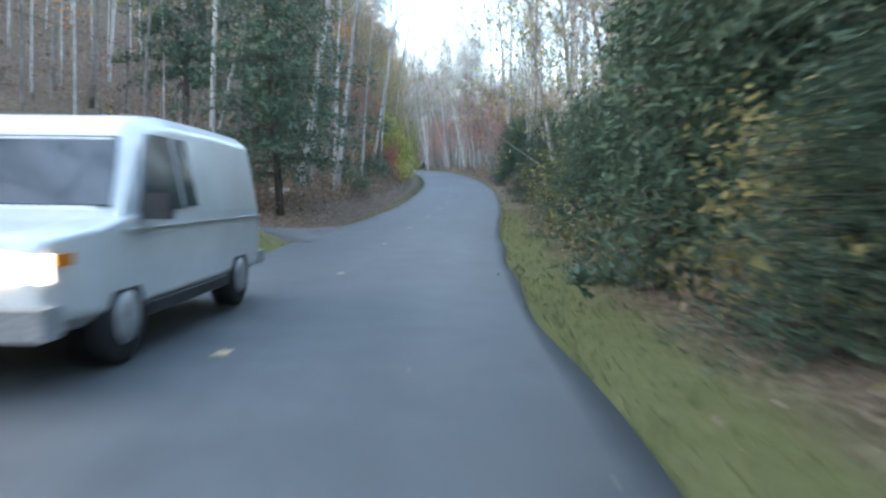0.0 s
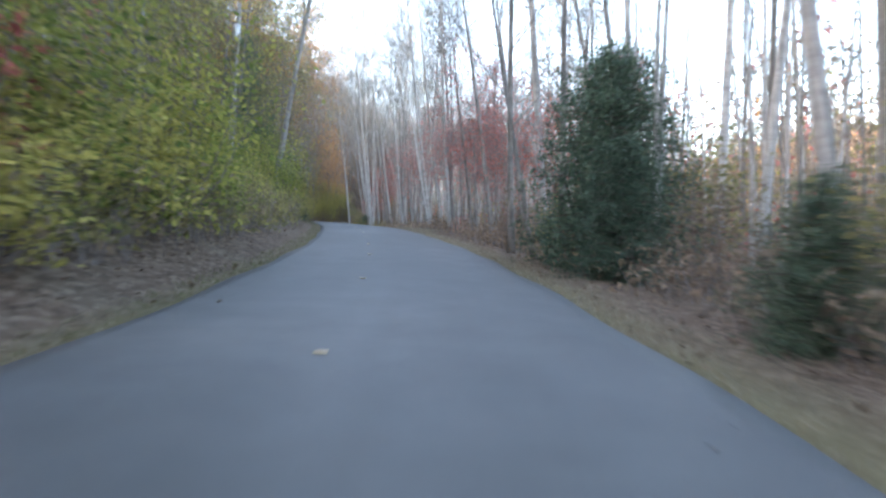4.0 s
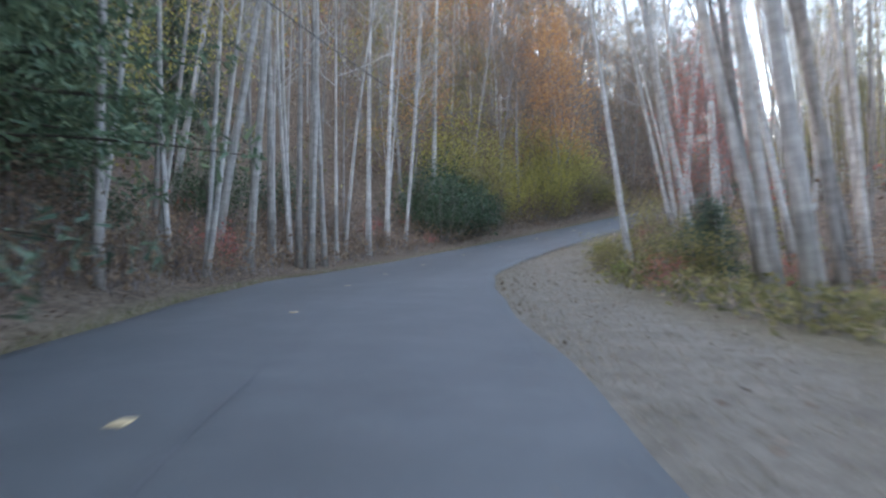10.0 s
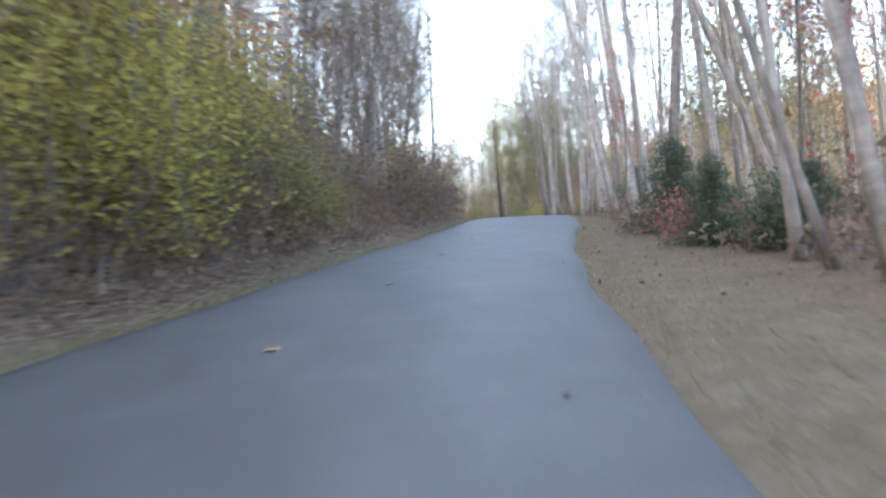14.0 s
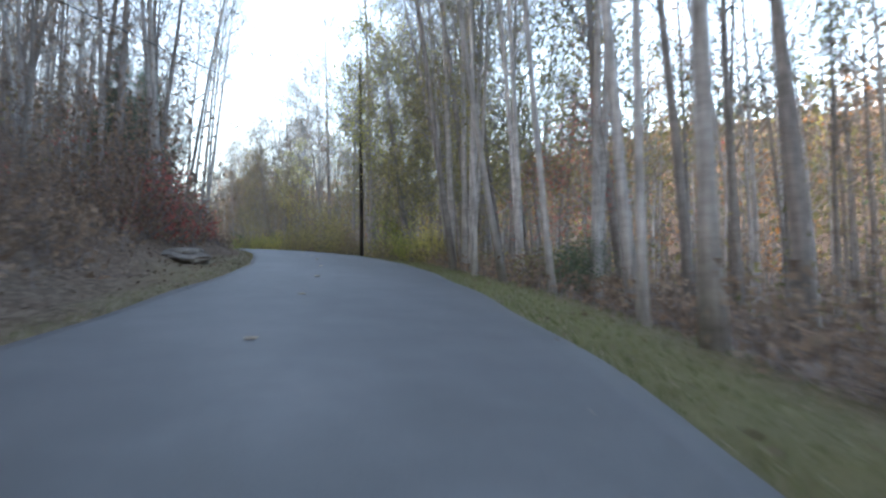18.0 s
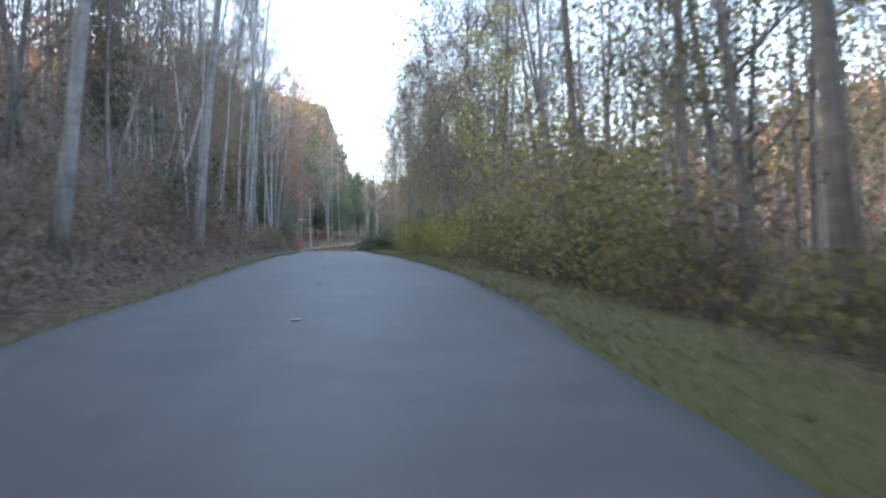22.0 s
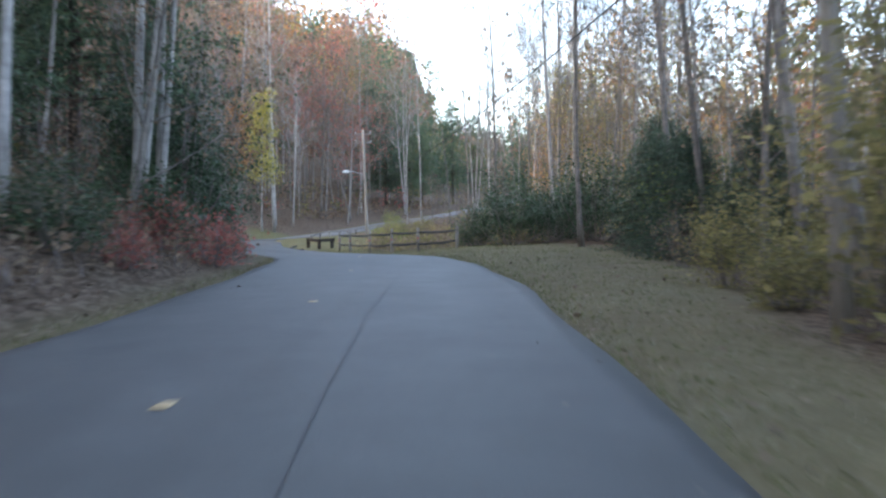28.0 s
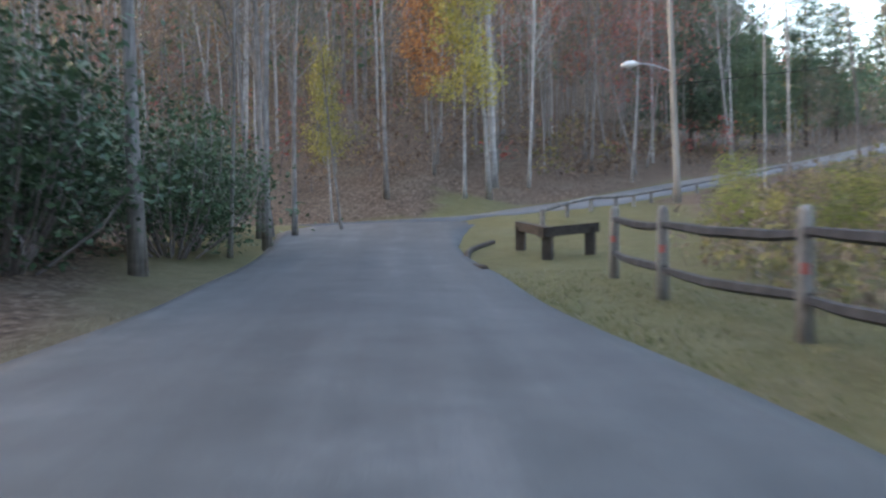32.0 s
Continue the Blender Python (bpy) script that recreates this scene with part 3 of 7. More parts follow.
def edge_wave(i, side):
    return 0.05 * math.sin(i * 0.83 + side) + 0.04 * math.sin(i * 0.31 + 2 * side)


def section(i, extra_left=0.0, extra_right=0.0):
    h = float(half_width(MAIN_S[i]))
    out = [h * c for c in crown]
    out[0] += edge_wave(i, 1) - extra_left
    out[-1] += edge_wave(i, 4) + extra_right
    return out


rise = lambda i: [0.05 * (1 - c * c) for c in crown]
for name, a, b, mat, label in (("road", 0, CHANGE + 1, ASPHALT, "two-lane grey asphalt country road"), ("road_worn", CHANGE, END + 1, ASPHALT_OLD, "worn pale asphalt road end with wheel tracks")):
    v, f = ribbon(MAIN[a:b], MAIN_T[a:b], lambda k, a=a: section(k + a, float(np.interp(MAIN_S[k + a], [393, 401], [0, 1.6])), float(np.interp(MAIN_S[k + a], [390, 398], [0, 1.0]))), rise)
    me = solid(name, v, f, mat, True)
    across = np.tile([-1.05] + crown + [1.05], b - a)
    me.attributes.new("across", "FLOAT", "POINT").data.foreach_set("value", across.astype(np.float32))
    tagged(new(name, me), label, "road", kind="structure")
v, f = ribbon(SIDE, SIDE_T, lambda i: [-2.5 + edge_wave(i, 2), -1.2, 0, 1.2, 2.5 + edge_wave(i, 3)], lambda i: [0, 0.03, 0.04, 0.03, 0], -0.012)
tagged(new("cross_road", solid("cross_road", v, f, ASPHALT_PALE, True)), "pale asphalt cross road climbing along the hill", "road", kind="structure")
dl = DRIVE_LINE
dt = tangents(dl)
v, f = ribbon(dl, dt, lambda i: [o + (1.5 if o > 0 else -1.5) * math.exp(-i / 2.0) * (abs(o) > 3) for o in (-3.2, -2, -1, 0, 1, 2, 3.2)], lambda i: [0.0] * 7, 0, 0.15)
vz = land([q[0] for q in v], [q[1] for q in v]) + 0.075
v = [(q[0], q[1], float(z) - (0.25 if k % 9 in (0, 8) else 0)) for k, (q, z) in enumerate(zip(v, vz))]
tagged(new("driveway", solid("driveway", v, f, ASPHALT_OLD, True)), "pale paved side drive joining the road", "driveway", kind="structure")


def on_road(s, d, up=0.0):
    x, y = place(np.array([s]), np.array([d]))
    z = np.interp(s, MAIN_S, MAIN[:, 2])
    return Vector((float(x[0]), float(y[0]), float(z) + float(np.interp(d / float(half_width(s)), crown, rise(0))) + up))


def road_strip(name, pts, width, mat, label, category, up=0.010):
    """A thin band on the road through (station, offset) points."""
    verts, faces = [], []
    sp = spline([(s, d, 0) for s, d in pts], 0.6)
    for i, (s, d, _) in enumerate(sp):
        w = width * (0.7 + 0.3 * math.sin(i * 1.7) + 0.15 * math.sin(i * 0.6)) / 2
        for q in (-w, w):
            verts.append(tuple(on_road(s, d + q, up)))
    for i in range(len(sp) - 1):
        faces.append((2 * i, 2 * i + 1, 2 * i + 3, 2 * i + 2))
    return tagged(new(name, solid(name, verts, faces, mat)), label, category, kind="structure")


def road_patch(name, s0, s1, d0, d1, mat, label):
    verts, faces = [], []
    ss, dd = np.linspace(s0, s1, max(2, int((s1 - s0) / 1.0))), np.linspace(d0, d1, 6)
    for i, s in enumerate(ss):
        for k, d in enumerate(dd):
            verts.append(tuple(on_road(s + 0.12 * math.sin(k * 2.1) * (i in (0, len(ss) - 1)), d, 0.009)))
    for i in range(len(ss) - 1):
        for k in range(5):
            a = i * 6 + k
            faces.append((a, a + 1, a + 7, a + 6))
    return tagged(new(name, solid(name, verts, faces, mat, True)), label, "road patch", kind="structure")

# ---------------------------------------------------------------- plants
def crooked(rng, height, lean, bend, n=11):
    h = np.linspace(0, 1, n)
    a, b = rng.uniform(0, 6.28), rng.uniform(0, 6.28)
    x = lean * h * math.cos(a) + bend * np.sin(h * rng.uniform(2, 5) + b) - bend * math.sin(b)
    y = lean * h * math.sin(a) + bend * np.sin(h * rng.uniform(2, 5) + a) - bend * math.sin(a)
    return np.stack([x, y, h * height - 0.25], 1)


def limb(rng, root, way, length, n=5, lift=0.25):
    u = np.linspace(0, 1, n)[:, None]
    side = rng.normal(size=3) * 0.12
    return root + way * length * u + np.array([side[0], side[1], lift]) * length * u ** 2


NAMES = {"bare": "poplar_tree", "grey": "oak_tree", "slim": "sapling", "olive": "elm_tree", "yellow": "birch_tree", "narrow_yellow": "birch_tree", "narrow_orange": "hickory_tree", "orange": "hickory_tree", "red": "maple_tree", "brown": "beech_tree",
         "hemlock": "hemlock_tree", "pine": "pine_tree", "young_hemlock": "young_hemlock", "low_pine": "white_pine", "laurel": "rhododendron", "tall_laurel": "rhododendron", "bush_olive": "olive_shrub", "bush_yellow": "yellow_shrub", "tall_yellow": "yellow_shrub", "tall_olive": "olive_shrub", "bush_brown": "brown_shrub", "bush_red": "red_shrub", "bush_green": "green_shrub"}


def tree(seed, height, radius, bark_mat, leaf_mat, leaves, leaf=0.13, first=0.45, limbs=14, spread=0.22, twigs=8, fork=False, sides=7, lean=0.6, clump=0.5, fine=1300):
    """A broadleaf tree: tapered trunk, limbs with twigs, and a crown of single leaves along the twigs."""
    rng = np.random.default_rng(seed)
    root = new("tree")
    wood, crown_b = Build(), Build()
    stems = [crooked(rng, height, lean, 0.010 * height)]
    if fork:
        stems.append(crooked(rng, height * 0.92, 1.8, 0.012 * height))
    spots = []
    for st in stems:
        n = len(st)
        r = radius * (1 - 0.86 * np.linspace(0, 1, n) ** 0.9)
        r[0] *= 1.35
        wood.tube(st, r, sides)
        for k in range(limbs):
            u = first + (1 - first) * (k + rng.uniform(0, 0.9)) / limbs
            base = np.array([np.interp(u, np.linspace(0, 1, n), st[:, j]) for j in range(3)])
            ang = k * 2.4 + rng.uniform(-0.5, 0.5)
            way = np.array([math.cos(ang), math.sin(ang), rng.uniform(0.35, 1.1)])
            way /= np.linalg.norm(way)
            ln = height * spread * (1.15 - 0.75 * u) * rng.uniform(0.7, 1.3)
            pts = limb(rng, base, way, ln)
            rr = radius * 0.34 * (1.1 - u)
            wood.tube(pts, np.linspace(max(rr, 0.018), 0.010, len(pts)), 3, False)
            for _ in range(twigs):
                q = rng.uniform(0.25, 1.0)
                b2 = np.array([np.interp(q, np.linspace(0, 1, len(pts)), pts[:, j]) for j in range(3)])
                w2 = way + rng.normal(size=3) * 0.6
                w2 /= np.linalg.norm(w2)
                l2 = ln * rng.uniform(0.25, 0.55)
                tip = b2 + w2 * l2 + np.array([0, 0, 0.2 * l2])
                wood.twig(b2, tip, 0.014)
                for _ in range(3):
                    m = b2 + (tip - b2) * rng.uniform(0.2, 0.9)
                    wood.twig(m, m + (w2 + rng.normal(size=3) * 0.6) * l2 * 0.5, 0.008)
                spots.append(((b2 + tip) / 2, tip))
    pick = rng.integers(0, len(spots), fine)
    a, b = np.array([spots[i][0] for i in pick]), np.array([spots[i][1] for i in pick])
    wood.fuzz(a + (b - a) * rng.uniform(-0.5, 1.15, fine)[:, None] + rng.normal(size=(fine, 3)) * 0.15, height * 0.05, 0.0075, rng)
    part("trunk", wood.mesh("trunk", bark_mat, True), root)
    if leaves and spots:
        pick = rng.integers(0, len(spots), leaves)
        a, b = np.array([spots[i][0] for i in pick]), np.array([spots[i][1] for i in pick])
        u = rng.uniform(0, 1.1, leaves)[:, None]
        crown_b.chips(a + (b - a) * u + rng.normal(size=(leaves, 3)) * clump * np.array([1, 1, 0.7]), leaf, rng, 0.55)
        part("crown", crown_b.mesh("crown", leaf_mat), root)
    return root


def conifer(seed, height, radius, needle_mat, reach=0.24, first=0.12, whorls=20, per=6, droop=0.25, full=18, size=0.2):
    """A hemlock or pine: straight trunk, whorls of drooping boughs, each a flat spray of needle tufts."""
    rng = np.random.default_rng(seed)
    root = new("conifer")
    wood, green = Build(), Build()
    boughs = Build()
    st = crooked(rng, height, 0.2, 0.05)
    wood.tube(st, radius * (1 - 0.92 * np.linspace(0, 1, len(st))), 7)
    cs = []
    for w in range(whorls):
        u = first + (0.99 - first) * (w + rng.uniform(0, 0.8)) / whorls
        base = np.array([np.interp(u, np.linspace(0, 1, len(st)), st[:, j]) for j in range(3)])
        for k in range(per):
            u = min(0.985, max(first, first + (0.99 - first) * (w + rng.uniform(-0.5, 1.2)) / whorls))
            base = np.array([np.interp(u, np.linspace(0, 1, len(st)), st[:, j]) for j in range(3)])
            ang = k * 6.283 / per + w * 1.1 + rng.uniform(-0.5, 0.5)
            ln = height * reach * (1.05 - u) ** 0.58 * rng.uniform(0.6, 1.2) + 0.25
            way = np.array([math.cos(ang), math.sin(ang), 0.12])
            pts = limb(rng, base, way, ln, 4, -droop)
            boughs.tube(pts, np.linspace(0.035 * (1.1 - u) + 0.008, 0.006, 4), 3, False)
            side = np.array([-math.sin(ang), math.cos(ang), 0])
            spray = max(6, int(full * ln))
            q = rng.uniform(0.12, 1.08, spray)
            c = np.stack([np.interp(q, np.linspace(0, 1, 4), pts[:, j]) for j in range(3)], 1)
            c += side[None] * (rng.uniform(-1, 1, spray) * ln * 0.30 * (1.15 - q))[:, None] + rng.normal(size=(spray, 3)) * np.array([0.10, 0.10, 0.16])
            cs.append(c)
    green.chips(np.vstack(cs), size * height ** 0.25 / 1.7, rng, 0.22)
    part("trunk", wood.mesh("trunk", BARK_DARK, True), root)
    part("bough", boughs.mesh("bough", BARK_DARK, True), root, kind="stuff")
    part("crown", green.mesh("crown", needle_mat), root)
    return root


def shrub(seed, height, width, leaf_mat, leaves, leaf=0.10, stems=9, name="shrub", thick=0.022, hollow=0.115, flat=0.3, stem_mat=None):
    """A many-stemmed bush: arching stems, leaves in uneven clumps round their tips."""
    rng = np.random.default_rng(seed)
    root = new(name)
    wood, green = Build(), Build()
    cs = []
    for k in range(stems):
        ang = k * 2.4 + rng.uniform(-0.4, 0.4)
        out = width / 2 * math.sqrt(rng.uniform(0.05, 1.0))
        top = np.array([math.cos(ang) * out, math.sin(ang) * out, height * (1.05 - 0.45 * (out / (width / 2)) ** 2) * rng.uniform(0.75, 1.08)])
        base = np.array([top[0] * 0.2, top[1] * 0.2, -0.15])
        u = np.linspace(0, 1, 4)[:, None]
        pts = base + (top - base) * u + np.array([top[0], top[1], 0]) * 0.25 * np.sin(u * 3.14)
        wood.tube(pts, np.linspace(thick, 0.006, len(u)), 3, False)
        for _ in range(3):
            q = rng.uniform(0.35, 0.9)
            b = base + (top - base) * q
            tip = b + rng.normal(size=3) * np.array([0.35, 0.35, 0.3]) * height * 0.4
            wood.twig(b, tip, 0.014)
            wood.twig((b + tip) / 2, tip + rng.normal(size=3) * 0.12 * height, 0.008)
            wood.fuzz(b + (tip - b) * rng.uniform(0.2, 1, (5, 1)), height * 0.14, 0.006, rng)
            cs.append(tip)
        cs.extend([top, base + (top - base) * rng.uniform(0.5, 0.85), np.array([top[0] * 0.85, top[1] * 0.85, height * rng.uniform(0.10, 0.45)])])
    pick = rng.integers(0, len(cs), leaves)
    c = np.array(cs)[pick] + rng.normal(size=(leaves, 3)) * np.array([width, width, height]) * hollow
    c[:, 2] = np.maximum(c[:, 2], 0.05)
    if leaf_mat is LEAF_BROWN:
        green.chips(c, leaf * 1.2, rng, 0.5)
    else:
        green.leaves(c, leaf, rng, flat, 0.1, 0.55)
    part("stem", wood.mesh("stem", stem_mat or TWIG, True), root)
    part("crown", green.mesh("crown", leaf_mat), root)
    return root


LABELS = {
    "bare": ("tall pale-barked tree, nearly bare, on leaf litter", "tree"), "grey": ("tall grey-trunked tree with thin brown autumn leaves", "tree"),
    "slim": ("slender pale sapling trunk with few leaves", "tree"), "olive": ("broadleaf tree with olive-yellow autumn leaves", "tree"),
    "yellow": ("tree with bright yellow autumn crown", "tree"), "orange": ("tall tree with orange autumn crown", "tree"),
    "narrow_yellow": ("slender tree with bright yellow autumn leaves", "tree"), "narrow_orange": ("slender tree with rusty orange autumn leaves", "tree"),
    "red": ("small maple with red autumn leaves", "tree"), "brown": ("tree with rusty brown autumn leaves", "tree"),
    "hemlock": ("dark green hemlock with drooping boughs", "conifer"), "pine": ("white pine with soft green needles", "conifer"),
    "low_pine": ("dense soft-needled pine with boughs near the ground", "conifer"),
    "young_hemlock": ("young dark hemlock branched to the ground", "conifer"),
    "tall_laurel": ("tall dense dark evergreen rhododendron on the bank", "bush"),
    "laurel": ("dark evergreen rhododendron bush beside the road", "bush"), "bush_olive": ("olive-green leafy shrub beside the road", "shrub"),
    "tall_yellow": ("tall thicket of yellow-green autumn leaves on the bank", "shrub"), "tall_olive": ("tall thicket of olive autumn leaves on the bank", "shrub"),
    "bush_yellow": ("yellow-green leafy autumn shrub on the bank", "shrub"), "bush_brown": ("tangled brown shrub with dry leaves", "shrub"),
    "bush_red": ("low red-leaved shrub on leaf litter", "shrub"), "bush_green": ("leafy green shrub on the bank", "shrub"),
}
MAKERS = {
    "bare": [lambda: tree(11, 24, 0.155, BARK_PALE, LEAF_TAN, 160, 0.055, 0.42, 17, 0.19, 9, lean=1.2), lambda: tree(12, 27, 0.175, BARK_PALE, LEAF_BROWN, 140, 0.055, 0.48, 17, 0.17, 9, lean=0.8),
             lambda: tree(13, 21, 0.125, BARK_PALE, LEAF_TAN, 160, 0.055, 0.38, 16, 0.18, fork=True, twigs=6, lean=0.9), lambda: tree(14, 25, 0.145, BARK_GREY, LEAF_OLIVE, 180, 0.06, 0.45, 16, 0.17, 9, lean=2.0)],
    "grey": [lambda: tree(21, 22, 0.15, BARK_GREY, LEAF_BROWN, 900, 0.07, 0.34, 18, 0.22, 9, lean=1.0), lambda: tree(22, 25, 0.18, BARK_GREY, LEAF_TAN, 800, 0.07, 0.40, 18, 0.22, 9, lean=1.4),
             lambda: tree(23, 18, 0.12, BARK_GREY, LEAF_BROWN, 1300, 0.07, 0.28, 16, 0.24, 9, lean=2.0)],
    "slim": [lambda: tree(31, 13, 0.065, BARK_PALE, LEAF_TAN, 260, 0.05, 0.4, 11, 0.16, 5, sides=6, lean=1.0, fine=500), lambda: tree(32, 11, 0.05, BARK_GREY, LEAF_BROWN, 360, 0.055, 0.3, 11, 0.18, 5, sides=6, lean=1.5, fine=500),
             lambda: tree(33, 15, 0.075, BARK_PALE, LEAF_OLIVE, 300, 0.055, 0.45, 11, 0.15, 5, sides=6, lean=1.2, fine=500)],
    "olive": [lambda: tree(41, 15, 0.15, BARK_GREY, LEAF_OLIVE, 5400, 0.085, 0.12, 21, 0.27, 9, clump=0.6), lambda: tree(42, 12, 0.12, BARK_GREY, LEAF_OLIVE, 5000, 0.082, 0.08, 20, 0.30, 9, clump=0.55)],
    "yellow": [lambda: tree(51, 15, 0.13, BARK_GREY, LEAF_YELLOW, 5200, 0.083, 0.22, 19, 0.24, 9, clump=0.55), lambda: tree(52, 11, 0.10, BARK_GREY, LEAF_YELLOW, 4600, 0.08, 0.2, 18, 0.26, 9, clump=0.5)],
    "narrow_yellow": [lambda: tree(55, 12.5, 0.10, BARK_PALE, LEAF_YELLOW, 5200, 0.10, 0.30, 22, 0.13, 8, clump=0.36)],
    "narrow_orange": [lambda: tree(65, 13.0, 0.10, BARK_GREY, LEAF_ORANGE, 4200, 0.10, 0.36, 20, 0.13, 8, clump=0.4)],
    "orange": [lambda: tree(61, 19, 0.18, BARK_GREY, LEAF_ORANGE, 6200, 0.10, 0.22, 21, 0.24, 9, clump=0.65), lambda: tree(62, 16, 0.15, BARK_GREY, LEAF_ORANGE, 5800, 0.098, 0.2, 20, 0.26, 9, clump=0.65)],
    "red": [lambda: tree(71, 8, 0.06, BARK_GREY, LEAF_RED, 1100, 0.07, 0.25, 13, 0.30, 7, lean=1.4), lambda: tree(72, 11, 0.09, BARK_GREY, LEAF_RED, 1500, 0.075, 0.3, 14, 0.26, 6)],
    "brown": [lambda: tree(81, 16, 0.15, BARK_GREY, LEAF_BROWN, 4000, 0.08, 0.16, 20, 0.25, 9, clump=0.6), lambda: tree(82, 13, 0.12, BARK_GREY, LEAF_BROWN, 3800, 0.078, 0.10, 20, 0.28, 9, clump=0.55)],
    "hemlock": [lambda: conifer(91, 17, 0.19, NEEDLE, 0.24, 0.20, 26, 7, 0.25, 38, 0.135), lambda: conifer(92, 14, 0.16, NEEDLE, 0.27, 0.13, 24, 7, 0.25, 38, 0.13)],
    "pine": [lambda: conifer(93, 18, 0.19, PINE_NEEDLE, 0.22, 0.2, 21, 7, 0.06, 36, 0.15), lambda: conifer(94, 13, 0.15, PINE_NEEDLE, 0.27, 0.16, 20, 7, 0.10, 42, 0.14)],
    "low_pine": [lambda: conifer(97, 12, 0.18, PINE_NEEDLE, 0.30, 0.10, 26, 8, 0.14, 52, 0.13), lambda: conifer(98, 14, 0.18, NEEDLE, 0.26, 0.04, 30, 8, 0.2, 52, 0.13)],
    "young_hemlock": [lambda: conifer(95, 6, 0.08, NEEDLE, 0.36, 0.02, 24, 8, 0.2, 60, 0.10), lambda: conifer(96, 4.6, 0.065, NEEDLE, 0.42, 0.02, 22, 8, 0.2, 60, 0.10)],
    "tall_laurel": [lambda: shrub(103, 6.8, 5.0, LAUREL, 8600, 0.072, 26, "rhododendron", 0.05, 0.085), lambda: shrub(104, 5.4, 4.4, LAUREL, 7400, 0.07, 24, "rhododendron", 0.05, 0.085)],
    "laurel": [lambda: shrub(101, 3.0, 3.6, LAUREL, 5600, 0.058, 22, "rhododendron", 0.03, 0.08), lambda: shrub(102, 2.3, 3.2, LAUREL, 4800, 0.056, 20, "rhododendron", 0.03, 0.08)],
    "bush_olive": [lambda: shrub(111, 2.8, 3.0, LEAF_OLIVE, 2000, 0.075, 12), lambda: shrub(112, 1.7, 2.2, LEAF_OLIVE, 1500, 0.068, 11), lambda: shrub(113, 4.2, 3.4, LEAF_OLIVE, 2800, 0.082, 13)],
    "bush_yellow": [lambda: shrub(121, 3.4, 3.4, LEAF_YELLOW, 2300, 0.075, 12), lambda: shrub(122, 2.0, 2.4, LEAF_YELLOW, 1500, 0.068, 11)],
    "tall_yellow": [lambda: shrub(123, 5.6, 5.2, LEAF_YELLOW, 6400, 0.072, 22, thick=0.03, hollow=0.10), lambda: shrub(124, 4.6, 4.4, LEAF_YELLOW, 5200, 0.072, 20, thick=0.03, hollow=0.10)],
    "tall_olive": [lambda: shrub(125, 5.2, 5.0, LEAF_OLIVE, 5600, 0.072, 22, thick=0.03, hollow=0.10)],
    "bush_brown": [lambda: shrub(131, 1.8, 2.4, LEAF_BROWN, 700, 0.06, 15), lambda: shrub(132, 1.1, 1.8, LEAF_BROWN, 520, 0.055, 13), lambda: shrub(133, 3.0, 2.6, LEAF_BROWN, 760, 0.065, 15)],
    "bush_red": [lambda: shrub(141, 1.6, 2.0, LEAF_RED, 900, 0.058, 12), lambda: shrub(142, 0.9, 1.4, LEAF_RED, 650, 0.05, 11)],
    "bush_green": [lambda: shrub(151, 3.2, 3.2, LEAF_GREEN, 2500, 0.075, 12), lambda: shrub(152, 5.0, 3.6, LEAF_GREEN, 3400, 0.082, 13), lambda: shrub(153, 1.8, 2.2, LEAF_GREEN, 1500, 0.068, 11)],
}
GROUPS = {"tree": "forest trees", "conifer": "conifers", "bush": "rhododendrons", "shrub": "roadside shrubs"}
TEMPLATES, USED = {}, set()
plant_rng = np.random.default_rng(7)


def plant(kind, x, y, size=1.0, variant=None, turn=None, lean=(0.0, 0.0)):
    """One plant of a kind, rooted on the ground."""
    pool = MAKERS[kind]
    i = plant_rng.integers(len(pool)) if variant is None else variant % len(pool)
    turn = plant_rng.uniform(0, 360) if turn is None else turn
    z = float(land([x], [y])[0])
    wide = size * plant_rng.uniform(0.92, 1.08)
    m = pose(x, y, z, lean[0], lean[1], 0) @ pose(0, 0, 0, 0, 0, turn) @ Matrix.Diagonal((wide, wide, size, 1))
    if (kind, i) not in TEMPLATES:
        ob = pool[i]()
        ob.name = NAMES.get(kind, "shrub")
        label, cat = LABELS[kind]
        TEMPLATES[kind, i] = tagged(ob, label, cat, GROUPS[cat])
        ob.matrix_basis = m
        return ob
    src = TEMPLATES[kind, i]
    keep = src.scale.copy()
    ob = copy_thing(src, m @ Matrix.Diagonal((1 / keep[0], 1 / keep[1], 1 / keep[2], 1)))
    return ob


def plant_at(kind, s, d, size=1.0, **kw):
    """The same by station and offset from the lane (to the right)."""
    x, y = place(np.array([float(s)]), np.array([float(d)]))
    return plant(kind, float(x[0]), float(y[0]), size, **kw)


